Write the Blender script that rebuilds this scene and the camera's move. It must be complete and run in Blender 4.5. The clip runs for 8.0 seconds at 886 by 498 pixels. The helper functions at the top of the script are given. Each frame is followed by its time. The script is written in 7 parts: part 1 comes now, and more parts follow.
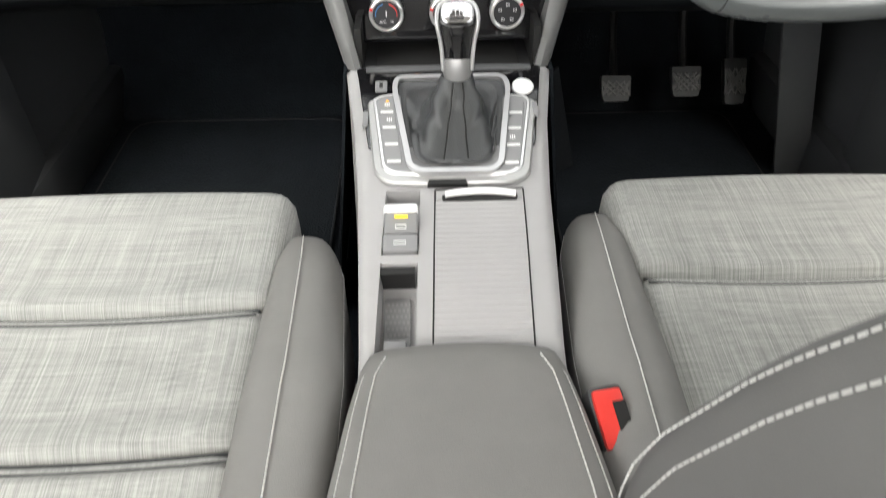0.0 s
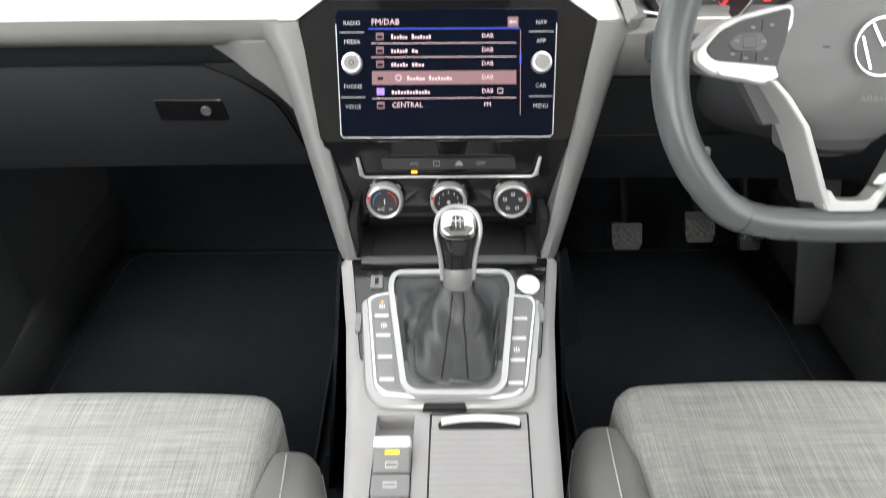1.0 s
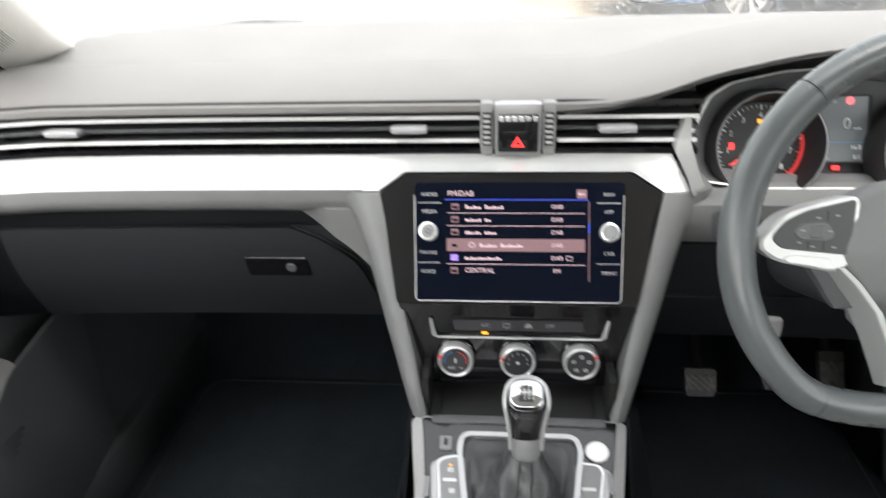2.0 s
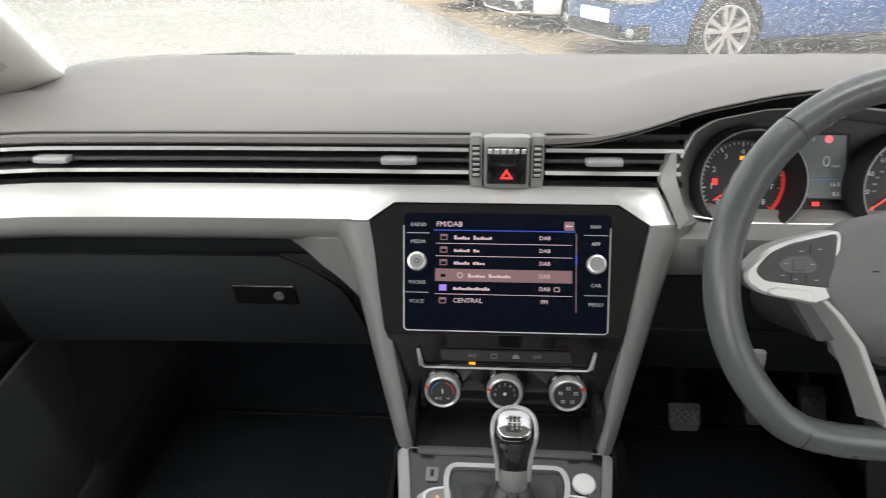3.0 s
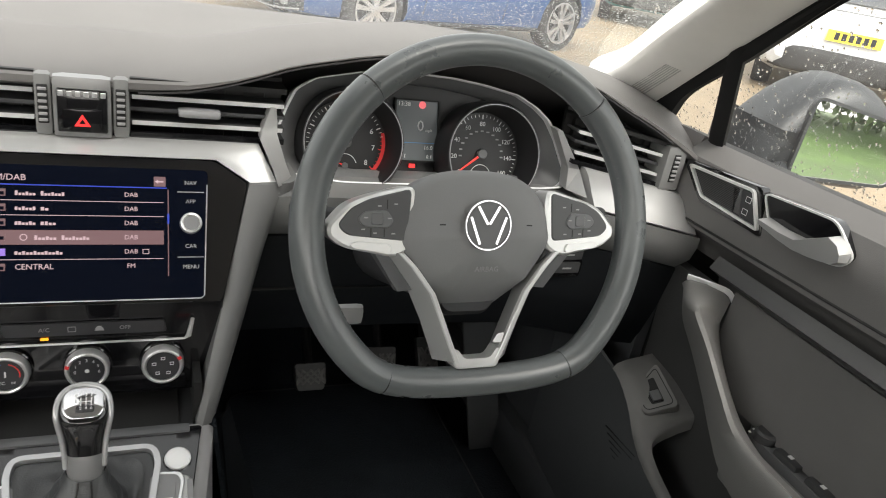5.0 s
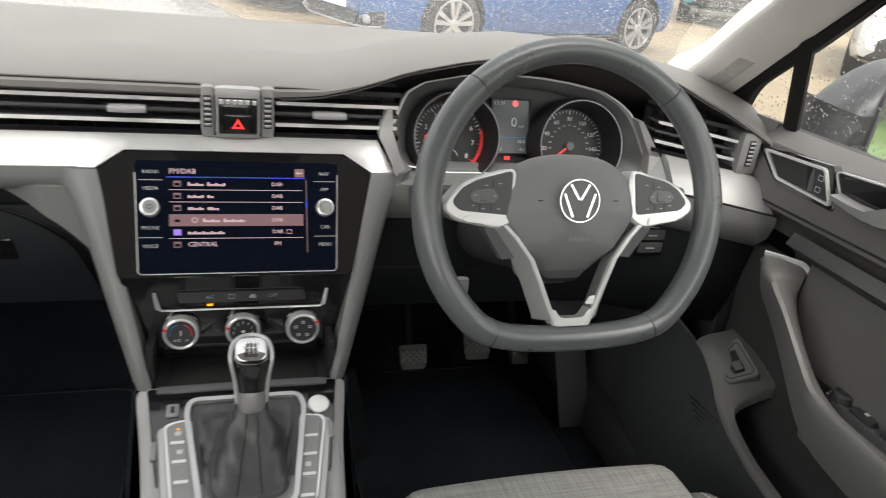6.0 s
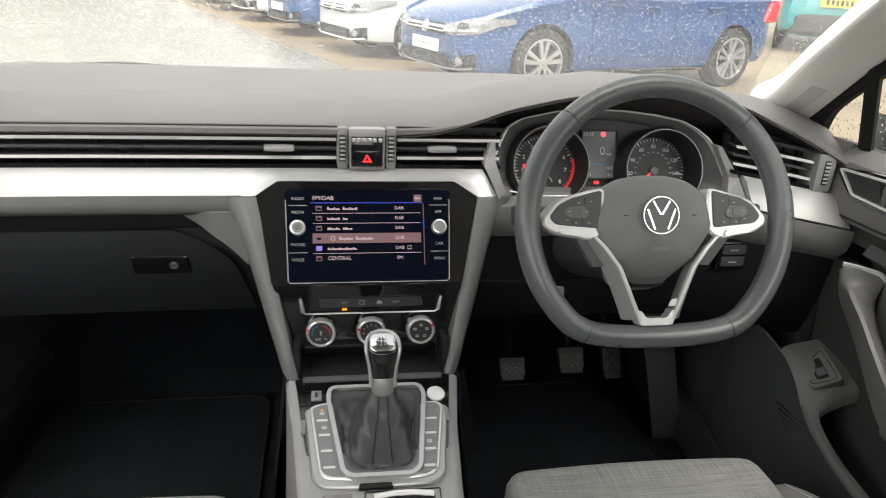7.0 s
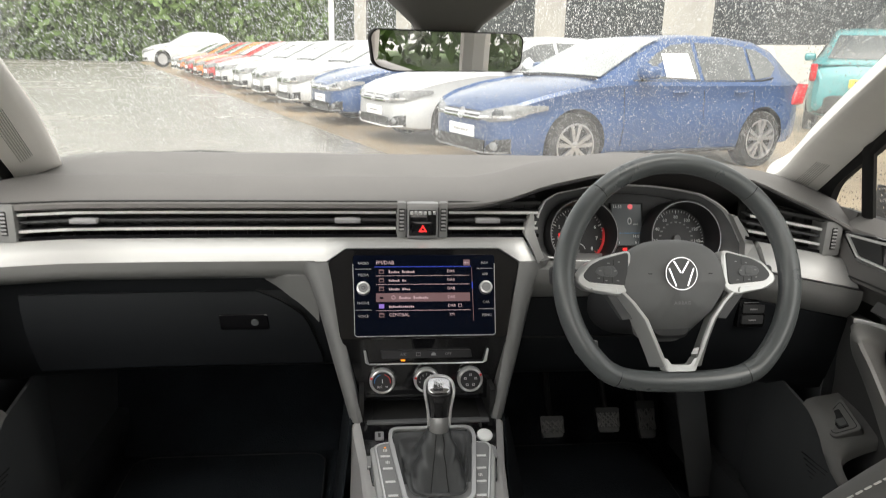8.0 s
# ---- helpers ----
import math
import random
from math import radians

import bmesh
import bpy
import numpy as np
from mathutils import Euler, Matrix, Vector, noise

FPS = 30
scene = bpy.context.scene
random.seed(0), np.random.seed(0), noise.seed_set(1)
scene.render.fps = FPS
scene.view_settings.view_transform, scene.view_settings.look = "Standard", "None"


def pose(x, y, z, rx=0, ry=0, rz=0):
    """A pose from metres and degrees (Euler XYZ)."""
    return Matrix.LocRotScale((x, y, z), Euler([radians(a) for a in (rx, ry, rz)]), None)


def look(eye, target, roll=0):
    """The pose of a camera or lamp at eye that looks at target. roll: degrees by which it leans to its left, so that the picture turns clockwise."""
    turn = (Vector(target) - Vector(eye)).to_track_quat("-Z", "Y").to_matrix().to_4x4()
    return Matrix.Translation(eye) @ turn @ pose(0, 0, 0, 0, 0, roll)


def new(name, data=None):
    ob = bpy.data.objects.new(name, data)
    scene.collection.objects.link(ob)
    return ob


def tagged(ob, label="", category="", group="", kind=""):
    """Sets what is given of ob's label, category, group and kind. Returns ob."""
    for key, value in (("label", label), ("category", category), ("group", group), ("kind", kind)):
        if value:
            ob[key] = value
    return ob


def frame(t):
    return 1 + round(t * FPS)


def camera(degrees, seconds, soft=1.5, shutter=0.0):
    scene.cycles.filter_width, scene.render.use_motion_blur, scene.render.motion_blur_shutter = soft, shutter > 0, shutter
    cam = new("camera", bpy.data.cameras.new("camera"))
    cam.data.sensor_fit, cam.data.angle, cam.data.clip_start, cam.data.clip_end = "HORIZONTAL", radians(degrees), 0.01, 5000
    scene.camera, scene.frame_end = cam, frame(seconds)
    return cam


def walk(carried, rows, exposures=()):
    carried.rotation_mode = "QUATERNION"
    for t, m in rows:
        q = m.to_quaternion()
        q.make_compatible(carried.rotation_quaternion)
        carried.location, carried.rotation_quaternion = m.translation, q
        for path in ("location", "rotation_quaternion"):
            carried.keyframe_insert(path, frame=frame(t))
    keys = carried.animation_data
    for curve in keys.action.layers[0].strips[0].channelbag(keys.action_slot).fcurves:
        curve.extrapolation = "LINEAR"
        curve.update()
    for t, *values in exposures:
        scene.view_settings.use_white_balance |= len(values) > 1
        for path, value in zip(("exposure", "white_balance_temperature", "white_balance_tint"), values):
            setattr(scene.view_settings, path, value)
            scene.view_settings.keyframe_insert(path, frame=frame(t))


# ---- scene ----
cam = camera(63.3, 8.0, soft=1.0, shutter=0.4)
PATH = [
    (0, (-0.025, 0.081, 1.052), (0.006, 1.608, -0.241), -0.6),
    (0.5, (-0.022, 0.147, 1.103), (0.002, 1.723, -0.128), -0.4),
    (1, (-0.011, 0.223, 1.135), (-0.001, 1.862, -0.01), -0.2),
    (1.5, (-0.005, 0.253, 1.173), (-0.046, 1.961, 0.135), -0.4),
    (2, (-0.012, 0.232, 1.206), (-0.194, 2.012, 0.312), -2.1),
    (2.2, (-0.006, 0.217, 1.208), (-0.285, 2.019, 0.386), -3.4),
    (3.3, (-0.021, 0.236, 1.197), (0.01, 2.065, 0.389), 1.5),
    (3.5, (0.006, 0.255, 1.189), (0.186, 2.069, 0.367), 3.3),
    (4, (0.044, 0.276, 1.174), (0.548, 2.021, 0.336), 7.5),
    (4.5, (0.063, 0.268, 1.178), (0.785, 1.941, 0.354), 10.2),
    (4.7, (0.066, 0.258, 1.183), (0.833, 1.915, 0.367), 10.5),
    (5.8, (0.008, 0.159, 1.184), (0.625, 1.881, 0.376), 7.5),
    (6, (-0.007, 0.128, 1.19), (0.546, 1.87, 0.378), 6.5),
    (6.5, (-0.036, 0.05, 1.205), (0.373, 1.843, 0.419), 4.4),
    (7, (-0.058, -0.012, 1.215), (0.251, 1.822, 0.48), 2.8),
    (7.5, (-0.082, -0.089, 1.223), (0.163, 1.787, 0.575), 1.9),
    (8, (-0.101, -0.162, 1.232), (0.114, 1.756, 0.709), 1.5),
]
EXPOSURES = [(0.0, 3.0, 6750, 10), (1.0, 3.0, 6600, 10), (2.0, 2.75, 6500, 10), (2.2, 2.7, 6500, 10), (3.5, 1.9, 6750, 10), (4.0, 2.1, 6800, 10), (4.5, 2.1, 6800, 10), (6.0, 2.15, 6750, 10), (7.0, 2.05, 6800, 10), (7.5, 1.95, 6850, 10), (8.0, 1.75, 6850, 10)]
walk(cam, [(t, look(eye, target, roll)) for t, eye, target, roll in PATH], EXPOSURES)

# ---- light: a wet overcast day ----
world = bpy.data.worlds.new("overcast_sky")
scene.world = world
world.use_nodes = True
wn = world.node_tree
sky = wn.nodes.new("ShaderNodeTexSky")
sky.sky_type, sky.sun_disc = "NISHITA", False
sky.sun_elevation, sky.sun_rotation = radians(48), radians(200)
sky.air_density, sky.dust_density, sky.ozone_density = 1.0, 4.0, 1.0
hs = wn.nodes.new("ShaderNodeHueSaturation")
hs.inputs["Saturation"].default_value = 0.12
wn.links.new(sky.outputs[0], hs.inputs["Color"])
bg = wn.nodes["Background"]
bg.inputs["Strength"].default_value = 0.15
wn.links.new(hs.outputs[0], bg.inputs["Color"])
sun = new("sun", bpy.data.lights.new("sun", "SUN"))
sun.data.energy, sun.data.angle, sun.data.color = 0.75, radians(40), (1.0, 0.97, 0.93)
sun.matrix_world = look((0, 0, 10), (-2.3, 6.2, 0))

# ---- building tools ----
def mat(name, color, rough=0.5, metal=0.0, grain=None, bump=0.0, vary=0.0, coat=0.0, emit=0.0, spec=0.5, stain=6.0):
    """Principled material: grain is the size of the fine relief in metres, vary the uneven tone."""
    m = bpy.data.materials.new(name)
    m.use_nodes = True
    n, l = m.node_tree.nodes, m.node_tree.links
    p = n["Principled BSDF"]
    c = (*color, 1.0) if len(color) == 3 else color
    p.inputs["Base Color"].default_value = c
    p.inputs["Roughness"].default_value = rough
    p.inputs["Metallic"].default_value = metal
    p.inputs["Specular IOR Level"].default_value = spec
    if coat:
        p.inputs["Coat Weight"].default_value = coat
        p.inputs["Coat Roughness"].default_value = 0.04
    if emit:
        p.inputs["Emission Color"].default_value = c
        p.inputs["Emission Strength"].default_value = emit
    if vary or grain:
        tc = n.new("ShaderNodeTexCoord")
    if vary:
        a = n.new("ShaderNodeTexNoise")
        a.inputs["Scale"].default_value = stain
        a.inputs["Detail"].default_value = 6
        a.inputs["Roughness"].default_value = 0.65
        l.new(tc.outputs["Object"], a.inputs["Vector"])
        r = n.new("ShaderNodeMapRange")
        r.inputs["From Min"].default_value, r.inputs["From Max"].default_value = 0.3, 0.7
        r.inputs["To Min"].default_value, r.inputs["To Max"].default_value = 1 - vary, 1 + vary
        l.new(a.outputs["Fac"], r.inputs["Value"])
        mx = n.new("ShaderNodeMix")
        mx.data_type, mx.blend_type = "RGBA", "MULTIPLY"
        mx.inputs["Factor"].default_value = 1
        mx.inputs["A"].default_value = c
        l.new(r.outputs[0], mx.inputs["B"])
        l.new(mx.outputs["Result"], p.inputs["Base Color"])
        rr = n.new("ShaderNodeMapRange")
        rr.inputs["To Min"].default_value, rr.inputs["To Max"].default_value = max(0.02, rough - 0.08), min(1, rough + 0.08)
        l.new(a.outputs["Fac"], rr.inputs["Value"])
        l.new(rr.outputs[0], p.inputs["Roughness"])
    if grain:
        v = n.new("ShaderNodeTexVoronoi")
        v.inputs["Scale"].default_value = 1 / grain
        l.new(tc.outputs["Object"], v.inputs["Vector"])
        b = n.new("ShaderNodeBump")
        b.inputs["Strength"].default_value = bump
        b.inputs["Distance"].default_value = grain * 0.4
        l.new(v.outputs["Distance"], b.inputs["Height"])
        l.new(b.outputs[0], p.inputs["Normal"])
    return m


def mesh_of(bm, name, smooth=True, angle=35):
    bmesh.ops.recalc_face_normals(bm, faces=bm.faces)
    me = bpy.data.meshes.new(name)
    bm.to_mesh(me)
    bm.free()
    if smooth:
        me.shade_smooth()
        me.set_sharp_from_angle(angle=radians(angle))
    return me


def under(ob, parent):
    """Hangs a mesh, made in world coordinates, under a thing or a part."""
    if parent:
        ob.parent = parent
        ob.matrix_parent_inverse = Matrix.Translation(-parent.location)


def part(name, bm, material, parent=None, label="", smooth=True, angle=35):
    """Links a bmesh as one mesh object, under a thing or a part when one is given."""
    me = mesh_of(bm, name, smooth, angle)
    me.materials.append(material)
    ob = new(name, me)
    under(ob, parent)
    if label:
        tagged(ob, label)
    return ob


def facing(ob, toward):
    """Turns the normals of a single skin towards a point."""
    me = ob.data
    bm = bmesh.new()
    bm.from_mesh(me)
    c = sum((f.calc_center_median() for f in bm.faces), Vector()) / len(bm.faces)
    n = sum((f.normal * f.calc_area() for f in bm.faces), Vector())
    if n.dot(Vector(toward) - c) < 0:
        bmesh.ops.reverse_faces(bm, faces=bm.faces[:])
    bm.to_mesh(me)
    bm.free()
    return ob


def thing(name, label, category, at=(0, 0, 0), group="", kind=""):
    """An Empty at the base of a thing; parts are given in world coordinates."""
    ob = new(name)
    ob.empty_display_size, ob.location = 0.05, at
    return tagged(ob, label, category, group, kind)


def box(x0, x1, y0, y1, z0, z1, bevel=0.0, seg=2, m=None):
    bm = bmesh.new()
    bmesh.ops.create_cube(bm, size=1.0)
    for v in bm.verts:
        v.co = Vector((x0 if v.co.x < 0 else x1, y0 if v.co.y < 0 else y1, z0 if v.co.z < 0 else z1))
    if bevel:
        bmesh.ops.bevel(bm, geom=bm.edges[:], offset=bevel, segments=seg, affect="EDGES", profile=0.5)
    if m:
        bm.transform(m)
    return bm


def rblock(x0, x1, y0, y1, z0, z1, r, n=(8, 8, 6), fn=None):
    """A block with well-rounded edges, of n faces a side, bent by fn(co) -> co."""
    bm = bmesh.new()
    lo, hi = Vector((x0, y0, z0)), Vector((x1, y1, z1))
    keep = {}

    def place(i, j, k):
        key = (i, j, k)
        if key not in keep:
            p = Vector(lo[a] + (hi[a] - lo[a]) * (i, j, k)[a] / n[a] for a in range(3))
            q = Vector(min(max(p[a], lo[a] + r), hi[a] - r) for a in range(3))
            d = p - q
            if d.length > 1e-9:
                # keep the spread even over the rounded rim
                e = Vector(d[a] / r for a in range(3))
                p = q + e.normalized() * r * min(1.0, max(abs(c) for c in e))
            keep[key] = bm.verts.new(fn(p) if fn else p)
        return keep[key]

    def face(a, b, c, d):
        bm.faces.new((place(*a), place(*b), place(*c), place(*d)))

    for i in range(n[0]):
        for j in range(n[1]):
            for k in (0, n[2]):
                face((i, j, k), (i + 1, j, k), (i + 1, j + 1, k), (i, j + 1, k))
        for k in range(n[2]):
            for j in (0, n[1]):
                face((i, j, k), (i + 1, j, k), (i + 1, j, k + 1), (i, j, k + 1))
    for j in range(n[1]):
        for k in range(n[2]):
            for i in (0, n[0]):
                face((i, j, k), (i, j + 1, k), (i, j + 1, k + 1), (i, j, k + 1))
    return bm


def loft(rings, closed=True, caps=True, bm=None):
    """Skin over rings of points."""
    bm = bm or bmesh.new()
    rows = [[bm.verts.new(p) for p in ring] for ring in rings]
    n = len(rows[0])
    for a, b in zip(rows, rows[1:]):
        for i in range(n if closed else n - 1):
            j = (i + 1) % n
            bm.faces.new((a[i], a[j], b[j], b[i]))
    if caps and closed:
        bm.faces.new(rows[0][::-1])
        bm.faces.new(rows[-1])
    return bm


def axes(origin, xdir, ydir):
    """A frame whose x and y lie on a surface and whose z leaves it."""
    x = Vector(xdir).normalized()
    z = x.cross(Vector(ydir)).normalized()
    y = z.cross(x)
    m = Matrix((x, y, z)).transposed().to_4x4()
    m.translation = Vector(origin)
    return m


def smooth_poly(pts, r, seg=4):
    """Rounds the corners of a flat outline."""
    out, n = [], len(pts)
    for i in range(n):
        p, a, b = Vector(pts[i]), Vector(pts[i - 1]), Vector(pts[(i + 1) % n])
        da, db = (a - p), (b - p)
        ra = min(r, da.length * 0.45, db.length * 0.45)
        s, e = p + da.normalized() * ra, p + db.normalized() * ra
        for k in range(seg + 1):
            t = k / seg
            out.append(s * (1 - t) ** 2 + p * 2 * t * (1 - t) + e * t * t)
    return out


def prism(pts, h0, h1, m=None, bevel=0.0, r=0.0, seg=4):
    """An upright slab over a flat outline, from height h0 to h1, its top edge bevelled."""
    pts = smooth_poly(pts, r, seg) if r else [Vector(p) for p in pts]
    c = sum(pts, Vector((0, 0))) / len(pts)
    rings = [[(p.x, p.y, h0) for p in pts]]
    if bevel:
        rings.append([(p.x, p.y, h1 - bevel) for p in pts])
        inner = []
        for p in pts:
            d = (c - p)
            inner.append((p.x + d.x / max(d.length, 1e-6) * bevel, p.y + d.y / max(d.length, 1e-6) * bevel, h1))
        rings.append(inner)
    else:
        rings.append([(p.x, p.y, h1) for p in pts])
    bm = loft(rings)
    if m:
        bm.transform(m)
    return bm


def band(pts, width, h0, h1, m=None, closed=True):
    """A raised rim of some width along a flat outline (inside it)."""
    pts = [Vector(p) for p in pts]
    n = len(pts)
    ring = []
    for i in range(n):
        a, b = pts[i - 1] if closed or i else pts[i], pts[(i + 1) % n] if closed or i < n - 1 else pts[i]
        d = (b - a).normalized()
        nrm = Vector((-d.y, d.x))
        p, q = pts[i], pts[i] + nrm * width
        ring.append([(p.x, p.y, h0), (p.x, p.y, h1), (q.x, q.y, h1), (q.x, q.y, h0)])
    if closed:
        ring.append(ring[0])
    bm = loft(ring, caps=not closed)
    if closed:
        bmesh.ops.remove_doubles(bm, verts=bm.verts, dist=1e-6)
    if m:
        bm.transform(m)
    return bm


def tube(path, radius, n=10, closed=False, up=(0, 0, 1)):
    """A round bar along a path; radius is a number, a pair of half-axes, or one of these for each point."""
    path = [Vector(p) for p in path]
    rings, k = [], len(path)
    for i, p in enumerate(path):
        a = path[i - 1] if closed or i else p
        b = path[(i + 1) % k] if closed or i < k - 1 else p
        d = (b - a).normalized()
        s = d.cross(Vector(up)).normalized()
        t = s.cross(d)
        r = radius[i] if isinstance(radius, list) else radius
        rx, ry = r if isinstance(r, tuple) else (r, r)
        rings.append([p + s * rx * math.cos(2 * math.pi * j / n) + t * ry * math.sin(2 * math.pi * j / n) for j in range(n)])
    if closed:
        rings.append(rings[0])
    bm = loft(rings, caps=not closed)
    if closed:
        bmesh.ops.remove_doubles(bm, verts=bm.verts, dist=1e-6)
    return bm


def turned(profile, m, n=32, caps=True):
    """A turned body: profile of (radius, height) round the frame's z."""
    rings = [[(max(r, 1e-5) * math.cos(2 * math.pi * j / n), max(r, 1e-5) * math.sin(2 * math.pi * j / n), h) for j in range(n)] for r, h in profile]
    bm = loft(rings, caps=caps)
    bm.transform(m)
    return bm


def spline(pts, k=6):
    """Points of a smooth line through pts."""
    pts = [Vector(p) for p in pts]
    out = []
    for i in range(len(pts) - 1):
        a, b, c, d = pts[max(i - 1, 0)], pts[i], pts[i + 1], pts[min(i + 2, len(pts) - 1)]
        for j in range(k):
            t = j / k
            out.append(0.5 * (2 * b + (c - a) * t + (2 * a - 5 * b + 4 * c - d) * t * t + (3 * b - a - 3 * c + d) * t ** 3))
    out.append(pts[-1])
    return out


def sheet(fn, us, vs, thick=0.0, bm=None):
    """A skin of points fn(u, v); thick gives it a back along its normal."""
    bm = bm or bmesh.new()
    rows = [[bm.verts.new(fn(u, v)) for v in vs] for u in us]
    for a, b in zip(rows, rows[1:]):
        for i in range(len(vs) - 1):
            bm.faces.new((a[i], a[i + 1], b[i + 1], b[i]))
    if thick:
        bmesh.ops.recalc_face_normals(bm, faces=bm.faces)
        bmesh.ops.solidify(bm, geom=bm.faces[:], thickness=thick)
    return bm


def steps(a, b, n):
    return [a + (b - a) * i / n for i in range(n + 1)]


def lerp(x, xs, ys):
    return float(np.interp(x, xs, ys))


def writing(name, text, size, m, material, parent, align="CENTER"):
    """Flat lettering, as a mesh, lying on a frame."""
    cu = bpy.data.curves.new(name, "FONT")
    cu.body, cu.size, cu.align_x, cu.align_y, cu.extrude = text, size, align, "CENTER", size * 0.01
    cu.resolution_u = 2
    tmp = bpy.data.objects.new(name, cu)
    me = bpy.data.meshes.new_from_object(tmp)
    bpy.data.objects.remove(tmp)
    me.transform(m)
    me.materials.append(material)
    ob = new(name, me)
    under(ob, parent)
    return ob


def rect(cx, cy, w, h):
    return [(cx - w / 2, cy - h / 2), (cx + w / 2, cy - h / 2), (cx + w / 2, cy + h / 2), (cx - w / 2, cy + h / 2)]


def circle(cx, cy, r, n=32):
    return [(cx + r * math.cos(2 * math.pi * i / n), cy + r * math.sin(2 * math.pi * i / n)) for i in range(n)]


def stitches(path, parent, material, step=0.0065, size=0.0042, r=0.0007, up=(0, 0, 1)):
    """A seam of single threads along a line, as one part."""
    path = [Vector(p) for p in path]
    bm = bmesh.new()
    rest = 0.0
    for a, b in zip(path, path[1:]):
        d = b - a
        s = rest
        while s < d.length:
            p = a + d.normalized() * s
            e = p + d.normalized() * size
            w = d.normalized().cross(Vector(up)).normalized() * r
            u = Vector(up).normalized() * r
            ring = [[q + w, q + u * 1.4, q - w, q - u] for q in (p, e)]
            loft(ring, bm=bm)
            s += step
        rest = s - d.length
    return part("stitching", bm, material, parent, "pale thread seam", smooth=False)

# ---- materials ----
M_PAD = mat("soft_dark_grey_foam", (0.125, 0.120, 0.116), 0.62, grain=0.0012, bump=0.25, vary=0.10)
M_INSERT = mat("door_insert_grey", (0.135, 0.132, 0.128), 0.6, grain=0.0012, bump=0.25, vary=0.08)
M_LOWER = mat("grey_hard_plastic", (0.185, 0.186, 0.183), 0.5, grain=0.001, bump=0.2, vary=0.08)
M_DARK = mat("charcoal_plastic", (0.038, 0.039, 0.041), 0.55, grain=0.001, bump=0.2, vary=0.12)
M_BLACKGLOSS = mat("piano_black", (0.006, 0.006, 0.007), 0.08, coat=0.6)
M_SLOT = mat("matt_black", (0.008, 0.008, 0.008), 0.6)
M_CONSOLE = mat("console_grey_plastic", (0.37, 0.365, 0.365), 0.42, grain=0.0009, bump=0.15, vary=0.05)
M_TRIM = mat("brushed_silver_trim", (0.43, 0.43, 0.425), 0.34, metal=0.45, vary=0.03, stain=14)
M_SPOKE = mat("spoke_silver", (0.72, 0.72, 0.71), 0.28, metal=0.35)
M_ARM = mat("dull_silver_arm", (0.40, 0.405, 0.40), 0.38, metal=0.4)
M_SATIN = mat("satin_chrome", (0.72, 0.72, 0.72), 0.30, metal=0.75, vary=0.03, stain=20)
M_CHROME = mat("polished_chrome", (0.86, 0.86, 0.86), 0.08, metal=1.0)
M_LEATHER = mat("black_leather", (0.055, 0.057, 0.059), 0.34, grain=0.0014, bump=0.35, vary=0.15, stain=9)
M_WHEEL = mat("grey_wheel_leather", (0.100, 0.109, 0.111), 0.29, grain=0.0012, bump=0.12, vary=0.05, stain=9, spec=0.65)
M_HUB = mat("airbag_cover_plastic", (0.185, 0.187, 0.188), 0.55, grain=0.0009, bump=0.2, vary=0.05)
M_BOLSTER = mat("grey_seat_side_cloth", (0.205, 0.200, 0.193), 0.8, grain=0.0011, bump=0.3, vary=0.10)
M_CARPET = mat("black_carpet", (0.0118, 0.0150, 0.0185), 0.95, grain=0.004, bump=0.8, vary=0.3, spec=0.15)
M_CREAM = mat("pale_pillar_cloth", (0.79, 0.77, 0.73), 0.85, grain=0.0012, bump=0.2, vary=0.05)
M_THREAD = mat("pale_thread", (0.62, 0.62, 0.60), 0.7)
M_PLATE = mat("dark_satin_plate", (0.30, 0.30, 0.30), 0.35, metal=0.6, vary=0.03, stain=20)
M_BUTTON = mat("grey_button_plastic", (0.24, 0.24, 0.245), 0.42, vary=0.04)
M_RED = mat("red_buckle_plastic", (0.75, 0.05, 0.04), 0.35, vary=0.06)
M_WHITE = mat("white_print", (0.75, 0.75, 0.75), 0.6)
M_FAINT = mat("faint_grey_print", (0.30, 0.30, 0.30), 0.6)
M_RUBBER = mat("black_rubber", (0.014, 0.014, 0.014), 0.65, vary=0.2)
M_FOOT = mat("footwell_plastic", (0.072, 0.076, 0.080), 0.6, grain=0.001, bump=0.2, vary=0.1)
M_PEDAL = mat("worn_pedal_rubber", (0.030, 0.031, 0.031), 0.5, vary=0.3, stain=60)
M_MIRRORCASE = mat("dark_wet_plastic", (0.022, 0.024, 0.026), 0.40, vary=0.15)
M_MIRROR = mat("mirror_glass", (0.9, 0.9, 0.9), 0.01, metal=1.0)
M_LAMPRED = mat("red_warning_lamp", (1.0, 0.03, 0.03), 0.4, emit=0.30)
M_AMBER = mat("amber_lamp", (1.0, 0.32, 0.02), 0.4, emit=0.35)
M_YELLOW = mat("yellow_lamp", (1.0, 0.62, 0.03), 0.4, emit=0.2)
M_SCREEN = mat("screen_glass", (0.0020, 0.003, 0.007), 0.06, emit=0.12, spec=0.13)
M_SCRTEXT = mat("screen_pale_pink", (1.0, 0.72, 0.78), 0.5, emit=0.17)
M_SCRBAND = mat("screen_dusky_band", (0.42, 0.23, 0.25), 0.5, emit=0.115)
M_SCRBLUE = mat("screen_blue_line", (0.03, 0.08, 0.75), 0.5, emit=0.17)
M_SCRTILE = mat("screen_violet_tile", (0.42, 0.25, 0.95), 0.5, emit=0.20)
